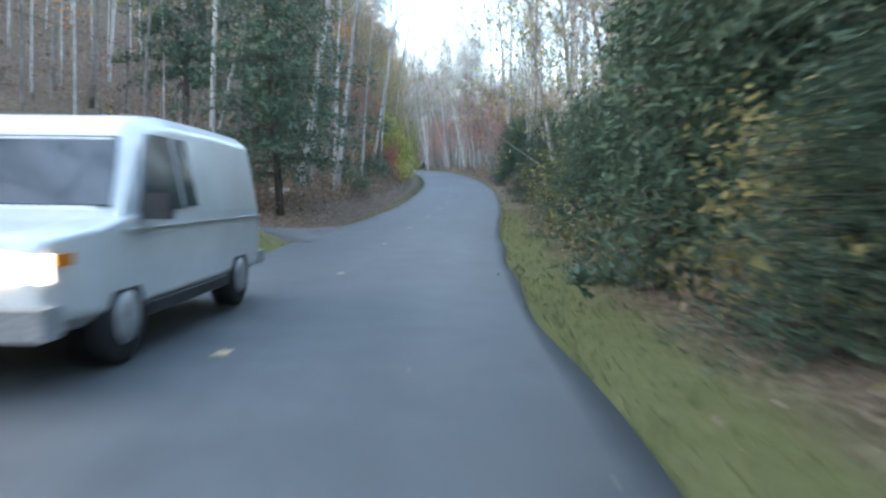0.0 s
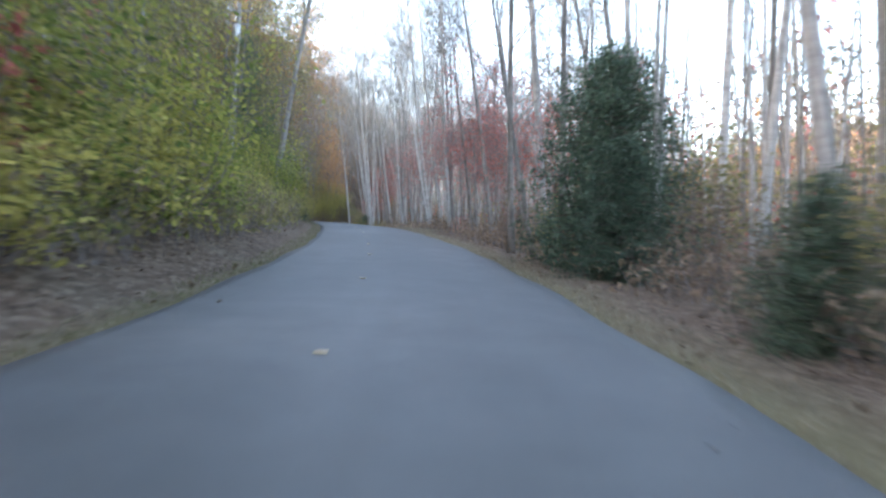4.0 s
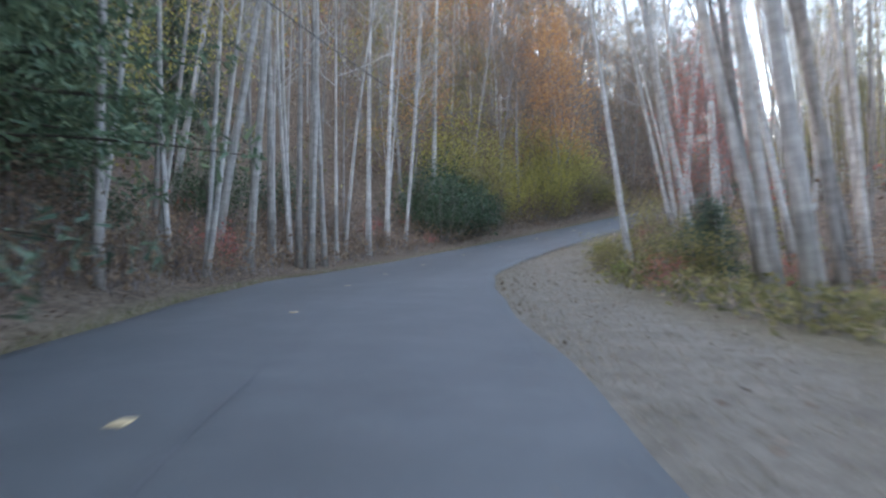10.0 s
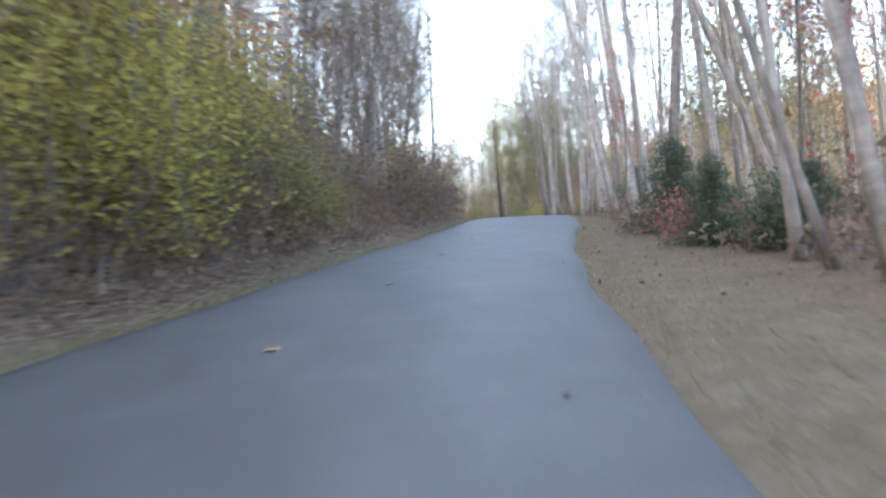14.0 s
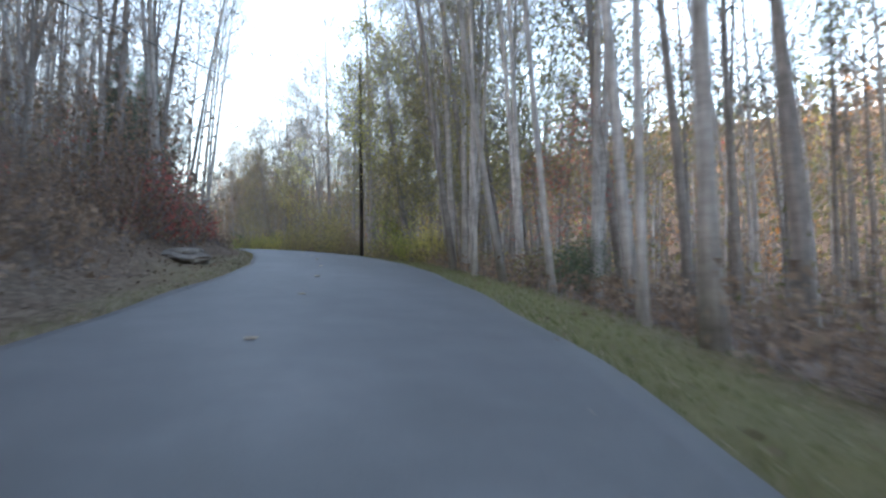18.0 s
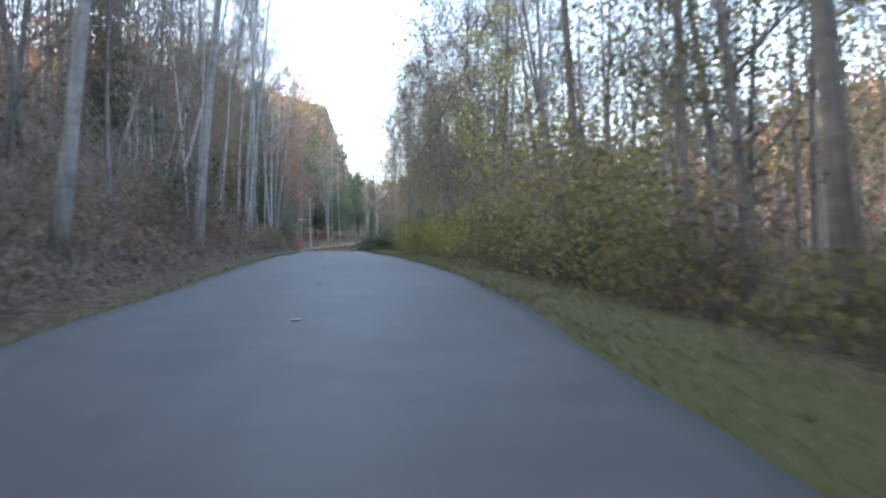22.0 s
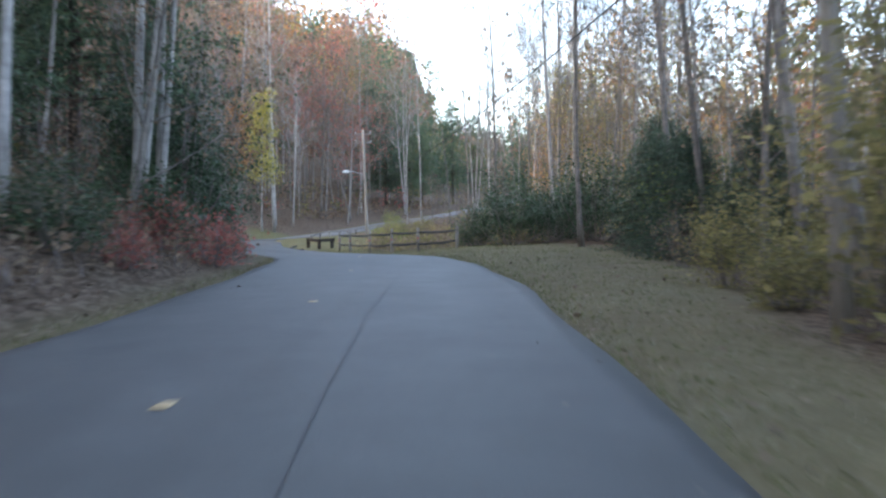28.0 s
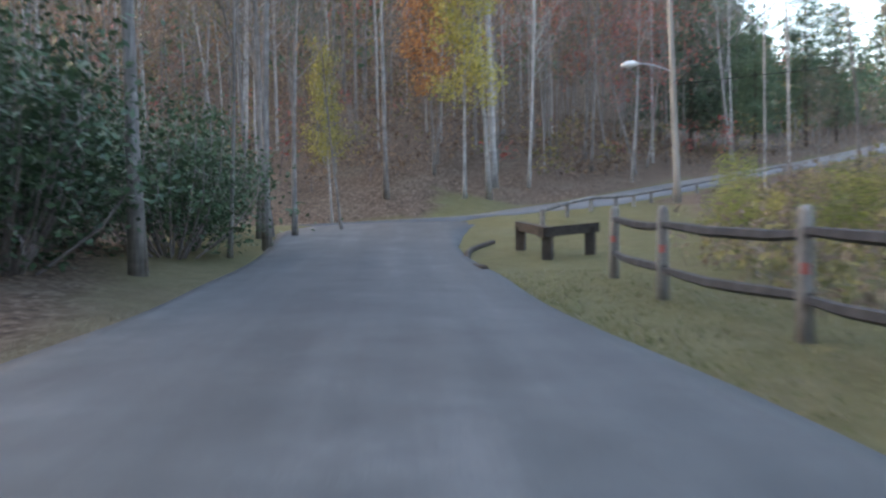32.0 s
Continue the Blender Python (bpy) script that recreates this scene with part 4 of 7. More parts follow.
# single plants that mark the way: kind, station, offset, size, and how far the trunk leans to the right
MARKED = [
    # the bank side
    ("bush_green", 10, -9.5, 0.9), ("bush_green", 14, -8, 0.6), ("hemlock", 14, -15, 0.8), ("bush_yellow", 17, -6.2, 0.55), ("bare", 40, -18, 1),
    ("hemlock", 41, -13.5, 0.95), ("grey", 50, -7.3, 1), ("hemlock", 52, -10.3, 1), ("laurel", 54, -5.4, 0.6), ("bush_red", 57, -5.3, 1.4),
    ("bush_red", 62, -5.8, 1.6), ("bush_yellow", 66, -4.8, 1.1), ("red", 66, -6.3, 0.7), ("bush_green", 70, -5, 1), ("orange", 75, -14, 0.9), ("bush_olive", 78, -5, 0.62),
    ("bush_yellow", 82, -5.8, 0.62), ("olive", 83, -13.5, 0.9), ("yellow", 86, -13.5, 0.9), ("bush_yellow", 87, -5.4, 0.62), ("olive", 89, -13.5, 0.9), ("olive", 90, -13, 1.1),
    ("yellow", 91, -12.5, 1.1), ("bush_yellow", 92, -6.2, 0.62), ("yellow", 94, -12.5, 0.9), ("yellow", 96, -13, 1.1), ("bush_yellow", 97, -6.4, 0.62), ("olive", 99, -8, 1),
    ("bush_yellow", 102, -5.8, 1.2), ("olive", 102, -14, 1.1), ("tall_yellow", 104, -9.6, 0.86), ("pine", 106, -7.8, 0.8), ("bush_green", 107, -6, 1), ("yellow", 108, -9.3, 1),
    ("bush_yellow", 113, -6.2, 1), ("tall_yellow", 109, -6.6, 0.9), ("tall_yellow", 115.5, -7.2, 1.0), ("tall_olive", 112, -8.4, 1.1), ("laurel", 118, -5.8, 0.9), ("pine", 122, -9.8, 0.95), ("hemlock", 126, -9.3, 0.9), ("young_hemlock", 128, -6.4, 1.4), ("young_hemlock", 129, -6, 0.9),
    ("pine", 131, -7.8, 0.9), ("low_pine", 133, -6.2, 0.9), ("hemlock", 134, -10.3, 1), ("young_hemlock", 135, -6.2, 0.9), ("pine", 141, -8.8, 0.9), ("yellow", 170, -18, 1.2),
    ("olive", 174, -9.8, 0.9), ("orange", 176, -10.3, 0.75), ("orange", 176, -22, 1.2), ("orange", 181, -17, 1), ("olive", 182, -9.8, 0.8), ("tall_yellow", 183.5, -5.2, 0.86),
    ("orange", 184, -30, 1.5), ("tall_olive", 185, -7.6, 1.14), ("brown", 186, -14, 1), ("tall_yellow", 186, -6, 0.93), ("tall_yellow", 187, -8, 1.07), ("brown", 189, -9.8, 0.9),
    ("tall_olive", 189, -5.4, 0.82), ("tall_yellow", 190, -7, 1.14), ("orange", 190, -26, 1.2), ("bush_olive", 192, -5, 1), ("tall_yellow", 193, -7.5, 0.93), ("orange", 193, -15, 1),
    ("brown", 195, -8.8, 0.8), ("bush_olive", 196, -5.2, 1), ("yellow", 196, -21, 1.3), ("orange", 198, -30, 1.4), ("brown", 199, -9.8, 0.9), ("bush_brown", 200, -5, 1.2),
    ("brown", 203, -6.8, 0.8), ("bush_brown", 205, -4.4, 1.2), ("orange", 205, -24, 1.35), ("brown", 207, -6.2, 0.8), ("bush_brown", 209, -4.3, 1.2), ("orange", 210, -18, 1.1),
    ("bare", 211.5, -6.4, 1), ("bush_brown", 212, -4.8, 1.3), ("brown", 213, -7.4, 0.8), ("orange", 213, -28, 1.3), ("bare", 214, -7.4, 0.95), ("bush_brown", 216, -4.4, 1.3),
    ("bush_red", 217, -6.2, 1.4), ("brown", 218, -7.8, 0.9), ("orange", 218, -22, 1.4), ("bush_brown", 220, -4.6, 1.2), ("bush_brown", 224, -4.8, 1.3), ("brown", 226, -8.3, 0.9),
    ("orange", 226, -30, 1.4), ("brown", 240, -8.3, 0.75), ("bush_brown", 243, -6.2, 1.6), ("bush_brown", 245.5, -7.2, 1.7), ("bush_red", 247, -5.8, 1.5), ("brown", 248, -8.8, 0.7),
    ("bush_red", 250, -7, 1.8), ("bush_brown", 251, -5.4, 1.1), ("bush_brown", 254, -6.8, 1.6), ("bush_red", 255, -6.2, 1.2), ("young_hemlock", 257, -6.9, 0.6), ("bush_red", 258.5, -5, 1.2),
    ("grey", 262, -7.8, 0.9), ("hemlock", 268, -10.5, 0.5), ("pine", 270, -8.8, 0.5), ("bush_brown", 296, -5, 1.2), ("laurel", 303, -6.8, 0.9), ("bush_green", 308, -7.2, 0.6),
    ("brown", 310, -13, 0.9), ("hemlock", 316, -13, 0.7), ("bush_brown", 318, -4.3, 1.2), ("brown", 326, -9.8, 1), ("bush_olive", 330, -4.8, 0.9), ("olive", 334, -8.8, 0.9),
    ("brown", 342, -11.3, 1), ("bush_red", 347, -4.2, 0.6), ("brown", 348, -10.8, 1.1),
    ("bush_red", 352.5, -3.8, 0.9), ("pine", 355, -10.8, 0.5), ("brown", 356, -16, 1.2), ("tall_laurel", 361.5, -6.2, 1), ("laurel", 363, -7, 1.5),
    ("grey", 362, -9.8, 1), ("tall_laurel", 365, -6.6, 0.8), ("hemlock", 364, -7.8, 0.6), ("tall_laurel", 368, -6, 0.75), ("pine", 366, -14, 1), ("laurel", 371, -5.9, 1.1),
    ("grey", 370, -9.8, 1.1), ("red", 372, -13, 1.4), ("pine", 374, -18, 1.1),
    # the valley side
    ("young_hemlock", 12, 6.2, 1.2), ("hemlock", 16, 6.8, 0.75), ("low_pine", 19.5, 8.3, 0.85), ("hemlock", 21, 8.8, 0.8),
    ("young_hemlock", 22, 5.5, 0.83), ("young_hemlock", 28, 6, 0.83), ("young_hemlock", 31, 5.5, 0.8), ("bush_green", 32, 6.8, 1.2), ("olive", 34, 9.5, 0.7), ("olive", 43, 9.2, 0.9), ("brown", 39.5, 8.4, 0.9), ("grey", 36.5, 7.2, 0.9, -2), ("bush_olive", 37, 5.7, 0.8),
    ("bush_brown", 54, 4, 0.9), ("bare", 55, 8.2, 1.1), ("grey", 62, 6.8, 1), ("red", 86, 5.6, 0.75),
    ("red", 88, 10.5, 1.2), ("red", 90, 8.1, 1), ("red", 92, 6.6, 0.8), ("red", 95, 8.7, 1.1), ("red", 98, 6.2, 1), ("red", 102, 6, 0.8),
    ("red", 106, 7.8, 0.9), ("red", 110, 7.1, 0.85), ("red", 114, 9.8, 1.1), ("red", 118, 9, 0.9), ("red", 122, 13, 1), ("red", 126, 11, 0.9),
    ("red", 152, 9, 0.5), ("red", 171, 9.6, 0.7), ("red", 173.5, 7.6, 0.9), ("red", 176, 8.4, 0.95), ("young_hemlock", 188.3, 5.4, 0.4), ("young_hemlock", 186, 6.6, 0.33), ("red", 178, 6.6, 0.55), ("red", 184, 7.4, 0.7), ("young_hemlock", 147.5, 8.2, 0.5), ("bush_green", 150.5, 6.6, 0.3), ("bush_olive", 153.5, 6.2, 0.3), ("bush_brown", 156.8, 6.3, 0.35), ("bush_green", 160.5, 5.9, 0.28), ("bush_olive", 152, 8.2, 0.6), ("bush_brown", 155.5, 8.0, 0.6), ("bush_olive", 158, 7.6, 0.5), ("bush_brown", 161, 8.4, 0.7), ("bush_red", 164, 7.4, 0.5), ("bush_olive", 167, 7.2, 0.55),
    ("red", 189, 7.3, 0.8), ("red", 199, 4.4, 0.55), ("laurel", 222, 5.6, 0.7), ("red", 240, 7.2, 0.7), ("bush_olive", 240.5, 6, 0.8), ("red", 247, 7.7, 0.6),
    ("bush_olive", 255, 6.8, 0.5), ("bush_yellow", 257.2, 5.8, 0.75), ("bare", 248.6, 4.9, 1.0, -6), ("bare", 250.9, 5.9, 1.1, -5), ("bare", 250.2, 5.2, 0.85, -2), ("grey", 253.4, 6.4, 0.8, -4), ("slim", 255.5, 6.2, 1.4, -3), ("olive", 262, 7.4, 1), ("olive", 268, 9, 1.1), ("olive", 273, 13, 1.2), ("olive", 275, 7.5, 1),
    ("grey", 279, 11, 1.2), ("bush_olive", 280, 5.6, 0.9), ("olive", 282, 8.6, 1.05), ("bush_olive", 285, 6, 1.1), ("brown", 285, 10, 1.2), ("laurel", 288, 7.2, 0.9),
    ("grey", 289, 7.6, 0.8), ("bush_brown", 291, 6.2, 1.1), ("bush_olive", 295, 6, 0.9), ("grey", 296, 9, 1.1), ("grey", 298, 8.5, 0.9), ("bush_olive", 301, 7.2, 1),
    ("yellow", 305, 7.8, 0.8), ("grey", 306, 8.4, 0.9), ("bush_yellow", 307, 6.2, 0.7), ("bush_green", 311, 7.4, 0.9), ("bush_olive", 313, 6.2, 0.6), ("grey", 314, 9, 0.9),
    ("bush_green", 316, 6.4, 0.7), ("olive", 318, 7.4, 0.85), ("bush_yellow", 320, 7.6, 1), ("grey", 323, 9.5, 1), ("bush_olive", 326, 7, 1), ("olive", 329, 8, 0.85),
    ("bush_green", 331, 6.4, 0.8), ("bush_olive", 335, 6.6, 0.63), ("grey", 336, 8.6, 0.9), ("grey", 339, 13, 1.1), ("bush_olive", 340, 6.3, 0.9), ("grey", 342, 10.6, 1),
    ("bush_olive", 343, 6.1, 0.56), ("olive", 346, 12, 1.1), ("bush_olive", 346.5, 6.6, 0.42), ("bare", 347, 10.5, 0.9), ("brown", 350, 13, 1.1), ("bush_brown", 350, 10, 0.8),
    # trunks and bushes at the bank's foot
    ("bare", 30.3, -8.3, 0.9, 1), ("bare", 30.6, -7.6, 0.75, 1), ("hemlock", 31.2, -5.9, 1.0, -3), ("grey", 34.8, -6.1, 0.8, 0), ("bare", 36.5, -6.5, 0.9, 5), ("bare", 38.3, -5.2, 1, 8),
    ("grey", 39.8, -5.4, 0.9, 7), ("laurel", 41.5, -5, 0.55, 0), ("grey", 43.1, -6.9, 0.9, 4), ("slim", 45, -5, 1.3, 6), ("bare", 141.5, -4.4, 0.6, 4), ("slim", 143, -5.2, 1.2, 6),
    ("bare", 147.2, -4.3, 0.7, 1), ("slim", 147.7, -5.4, 1.2, 3), ("yellow", 148.5, -8.2, 0.85, 0), ("bush_red", 149.5, -5, 0.8, 0), ("slim", 149.5, -6.6, 1.3, 5), ("bare", 151.3, -4.6, 0.85, 4),
    ("bare", 151.9, -5.9, 0.9, 8), ("bush_red", 152.6, -6, 0.9, 0), ("yellow", 153, -8.6, 0.9, 0), ("bare", 153.9, -4.8, 0.9, 1), ("bare", 154.7, -4.2, 0.85, 2), ("bare", 155, -3.9, 0.75, 0),
    ("bare", 155.9, -5, 0.75, 0), ("bare", 156.2, -4.4, 0.9, 1), ("bare", 156.6, -4, 0.75, 1), ("slim", 158, -6.8, 1.3, 3), ("slim", 158.7, -4.4, 1.3, 1), ("slim", 160.3, -4.8, 1.4, 10),
    ("bare", 162, -4.5, 0.8, 2), ("slim", 164, -6.8, 1.3, -3), ("bare", 166.7, -4.9, 0.85, 1), ("laurel", 170.6, -4.8, 1.15, 0), ("laurel", 172.4, -6.4, 1.3, 0), ("laurel", 173.4, -4.7, 1.2, 0),
    ("laurel", 175.6, -5.6, 1.1, 0), ("tall_olive", 177.5, -6.8, 0.93, 0), ("tall_yellow", 178.5, -8.8, 1.14, 0), ("tall_yellow", 180, -5.8, 0.79, 0), ("bare", 257.1, -7.5, 0.95, 6), ("low_pine", 266.4, -8.2, 0.4, 0),
    ("slim", 272.5, -5.1, 1.5, 5), ("bare", 273, -6.5, 0.95, 5), ("bare", 281.8, -4.9, 0.9, 1), ("bare", 293.3, -4.4, 1.05, 5), ("slim", 305.1, -7.4, 1.4, 12), ("laurel", 315, -7.5, 0.7, 0),
    ("bare", 316.6, -5.2, 1, 3), ("bare", 326, -5.8, 0.95, 2), ("bare", 332, -6.2, 0.85, 1), ("slim", 337.8, -6.4, 1.4, 1), ("bare", 341, -8.5, 0.9, 4), ("slim", 343, -7.6, 1.2, 1),
    ("bare", 346, -6, 0.9, 1), ("bush_red", 351.6, -5, 0.9, 0), ("bare", 354.2, -6.1, 1.1, 2), ("bare", 354.9, -5.7, 1, 3),
    # trunks and bushes at the edge of the valley side
    ("low_pine", 14, 7.1, 0.8, 0), ("low_pine", 20, 7.5, 0.8, 0), ("young_hemlock", 47, 5.3, 0.95, 0), ("young_hemlock", 60.8, 4.6, 0.45, 0), ("young_hemlock", 69.4, 4.8, 0.55, 0), ("young_hemlock", 72.3, 5.3, 1, 0),
    ("young_hemlock", 74.2, 6.2, 1.1, 0), ("grey", 77.2, 4.5, 0.8, -5), ("grey", 80.6, 4.4, 0.95, -1), ("grey", 90.8, 5.6, 0.75, -6), ("grey", 98, 6, 0.85, -5), ("slim", 104, 6.2, 1.4, -6),
    ("bare", 107, 6.4, 1, -6), ("bare", 110, 7.2, 0.8, -2), ("grey", 112, 8.5, 0.8, -2), ("bare", 115.4, 7.8, 0.9, -6), ("bare", 118, 7.4, 0.8, -9), ("bare", 120.5, 8.2, 1, -7),
    ("slim", 124, 9.6, 1.4, -6), ("bare", 127.7, 7.8, 0.95, -4), ("grey", 130, 11, 0.9, -3), ("bare", 133, 9.2, 1, -4), ("slim", 136, 9.4, 1.4, -5), ("bare", 139, 7.4, 1, -7),
    ("bare", 142.4, 11.9, 1.2, -3), ("bare", 143, 8.4, 1.2, -3), ("grey", 144.4, 8.6, 0.8, -7), ("bush_red", 146, 6.9, 0.55, 0), ("bush_olive", 146.5, 7.6, 0.85, 0), ("bush_olive", 148.5, 7.8, 0.7, 0),
    ("bare", 149.2, 12.8, 1, -5), ("bare", 151, 15.9, 0.9, 2), ("bare", 154.6, 7.1, 0.7, -11), ("bare", 155.9, 12.4, 0.9, -11), ("bare", 157.6, 9.4, 0.9, -10), ("bare", 161.2, 8.8, 0.9, -4),
    ("bare", 176, 7.6, 0.9, -6), ("bare", 180.2, 5.6, 0.7, -10), ("slim", 181.8, 5.6, 1.5, -9), ("slim", 183.6, 5.7, 1.4, -5), ("laurel", 185.5, 6, 0.55, 0), ("bare", 188, 7, 0.8, -10),
    ("bush_red", 190.5, 5.2, 0.8, 0), ("bare", 192, 6.4, 0.8, -5), ("young_hemlock", 195.1, 5.6, 0.6, 0), ("slim", 198, 5.2, 1.4, -3), ("bare", 203, 5, 0.9, -4), ("bare", 206.5, 5.6, 1, -3),
    ("bare", 209.5, 5.6, 1.1, -5), ("bare", 212.2, 4.9, 1.15, -7), ("bare", 213.2, 4.5, 0.9, -4), ("young_hemlock", 214, 6.8, 0.45, 0), ("young_hemlock", 216.3, 6.4, 0.5, 0), ("bare", 218.7, 4.7, 0.95, -2),
    ("slim", 221.2, 4.3, 1.5, -4), ("grey", 223.5, 6.2, 0.9, -3), ("bare", 226.8, 4.6, 0.8, -2), ("slim", 229.2, 4.6, 1.5, 0), ("bare", 232.5, 5.6, 0.9, -2), ("grey", 234, 7.4, 0.9, -4),
    ("slim", 236.2, 5, 1.4, -6), ("bare", 238, 6.6, 1, -3), ("laurel", 238.3, 6.4, 0.55, 0), ("slim", 239.7, 4.6, 1.5, -6), ("slim", 243, 4.4, 1.5, -4), ("bare", 244.1, 6.3, 1, -5),
    ("bare", 248, 5.4, 0.9, -3), ("grey", 252, 6.6, 0.9, -4),
    ("young_hemlock", 361, 12, 0.85), ("young_hemlock", 363, 13.2, 0.95), ("bush_green", 356, 9.4, 0.55), ("bush_brown", 359, 10.5, 0.8), ("grey", 353, 9, 0.9, -3), ("grey", 358.5, 10.6, 0.9, -2), ("grey", 347, 8.4, 0.85, -3), ("brown", 362, 12.5, 0.8),
    ("red", 84, 6.2, 0.8), ("red", 96, 6.8, 0.9), ("red", 103, 8.2, 1), ("red", 111, 8.8, 1), ("hemlock", 160, -13, 0.8), ("hemlock", 152, -14, 0.8), ("young_hemlock", 146, -8.5, 1.1), ("laurel", 157, -9, 1), ("laurel", 163, -9.5, 1.1), ("low_pine", 23, 7.8, 0.7),
    ("orange", 59, -8.5, 0.5), ("red", 55, -6.8, 0.9), ("brown", 52, -6.4, 0.6), ("brown", 61, -7.2, 0.6), ("red", 49, -5.6, 0.5), ("bare", 57, -6, 0.8, 7), ("slim", 54, -5, 1.3, 8), ("slim", 48, -6.2, 1.4, 6),
    ("young_hemlock", 353.6, 8.9, 0.8), ("young_hemlock", 356.5, 9.2, 0.85), ("young_hemlock", 352, 9.9, 0.7), ("bush_brown", 351, 7.4, 0.5), ("grey", 361, 8.4, 0.7, -1), ("bare", 374, 14.5, 0.85), ("grey", 379, 13.2, 0.7), ("bare", 383, 13.6, 0.7), ("brown", 349, 8.5, 0.7), ("grey", 344, 7.6, 0.8, -3),
]
lean_rng = np.random.default_rng(19)
for kind, s, d, size, *tilt in MARKED:
    slack = lean_rng.normal(size=2) * (1.0 if tilt else 2.0)
    plant_at(kind, s, d, size, lean=(slack[0], slack[1] + (tilt[0] if tilt else 0)))

# plants of the junction, by place
for kind, x, y, size in (("tall_laurel", -2.6, 372.4, 0.62), ("tall_laurel", -4.4, 377, 0.6), ("laurel", -6, 375, 1.4), ("laurel", -1.9, 373.0, 1.25), ("tall_laurel", -3.0, 374.4, 0.7), ("laurel", -3.4, 379.4, 0.95), ("laurel", -5.4, 382.5, 1.0), ("slim", -0.6, 370.8, 1.1), ("grey", -0.9, 374.9, 0.8), ("laurel", -2.5, 377.7, 1.0), ("grey", -2.7, 381.6, 0.8), ("grey", -3.8, 384.8, 0.6),
                         ("grey", -4.2, 383.6, 0.75), ("grey", -5.0, 385.0, 0.75), ("slim", -4.4, 384.6, 1.2), ("grey", -3.4, 387.0, 0.45), ("slim", -2.0, 379, 1.2),
                         ("narrow_yellow", -4.2, 401.2, 1.0), ("narrow_orange", -6.6, 403.4, 0.85), ("narrow_yellow", -8.0, 394.9, 0.6), ("bare", -7.1, 398.5, 0.9), ("bare", -3.2, 402.0, 0.8), ("bare", -2.4, 406.4, 0.8),
                         ("slim", 2.2, 412, 1.1), ("bare", 7.5, 424, 0.9), ("pine", 9, 433, 0.85), ("pine", 13, 438, 0.8), ("pine", 16, 446, 1.0), ("pine", 7, 441, 1.2), ("red", 2, 415, 0.9), ("red", 2, 421, 1.6), ("red", -2, 420, 1.8), ("red", -5, 418, 1.7), ("red", -1, 424, 1.8), ("hemlock", 4, 436, 1.1), ("hemlock", 1, 442, 1.2), ("red", -4, 426, 1.4),
                         ("bush_green", 8.2, 396.5, 0.55), ("bush_yellow", 11.5, 394.5, 0.5), ("bush_yellow", 14.5, 391, 0.5), ("bush_olive", 13.0, 386, 0.5), ("bush_olive", 15.5, 381.5, 0.6), ("bush_yellow", 17, 376, 0.6),
                         ("bare", 20.5, 372.9, 0.85), ("laurel", 14.9, 366.5, 0.75), ("laurel", 16.6, 365, 1.05), ("laurel", 18.4, 363.6, 0.8), ("laurel", 20, 361.8, 1.15), ("bush_brown", 12.8, 377.5, 0.6), ("bush_yellow", 18, 387, 0.6), ("bush_brown", 12.2, 382.5, 0.55), ("bush_olive", 19, 393, 0.6), ("bush_brown", 15, 372, 0.6), ("olive", 26, 390, 0.8), ("grey", 24, 380, 0.9)):
    plant(kind, x, y, size)
# the wood beyond the lawn at the junction
for kind, x, y, size in (("grey", 19, 369, 0.8), ("olive", 21, 374, 0.8), ("grey", 18.5, 378, 0.75), ("brown", 22, 381, 0.8), ("slim", 20, 384, 1.2), ("grey", 24, 387, 0.9), ("orange", 22.5, 392, 0.6), ("bare", 26, 373, 0.85), ("slim", 23, 370, 1.1),
                         ("grey", 28, 379, 0.9), ("brown", 27, 394, 0.9), ("grey", 21, 398, 0.8), ("slim", 25, 401, 1.2), ("grey", 29, 388, 1.0), ("olive", 31, 383, 0.9), ("bare", 24, 408, 0.8), ("grey", 30, 403, 0.9), ("orange", 33, 376, 0.7),
                         ("laurel", 17.6, 372, 0.9), ("bush_brown", 18.5, 375, 1.0), ("laurel", 20, 372, 1.0), ("bush_red", 17.5, 379, 1.0), ("bush_brown", 19.5, 388, 1.2), ("bush_olive", 20.5, 394, 1.0)):
    plant(kind, x, y, size)
# weeds and low bushes on the slope behind the fence
for kind, x, y, size in (("bush_green", 8.3, 384, 0.40), ("bush_yellow", 9.2, 387, 0.42), ("bush_brown", 10.3, 385, 0.5), ("bush_olive", 11.4, 388, 0.45), ("bush_brown", 9.8, 391, 0.5), ("bush_yellow", 11.8, 392, 0.42), ("bush_olive", 8.4, 389.5, 0.42),
                         ("bush_brown", 9.4, 382.5, 0.5), ("bush_olive", 10.8, 395, 0.5), ("bush_brown", 12.6, 385, 0.5), ("bush_yellow", 13.2, 390, 0.5), ("bush_red", 11.2, 382.5, 0.5), ("bush_brown", 12.0, 380, 0.5), ("bush_green", 10.2, 380.4, 0.35)):
    plant(kind, x, y, size)

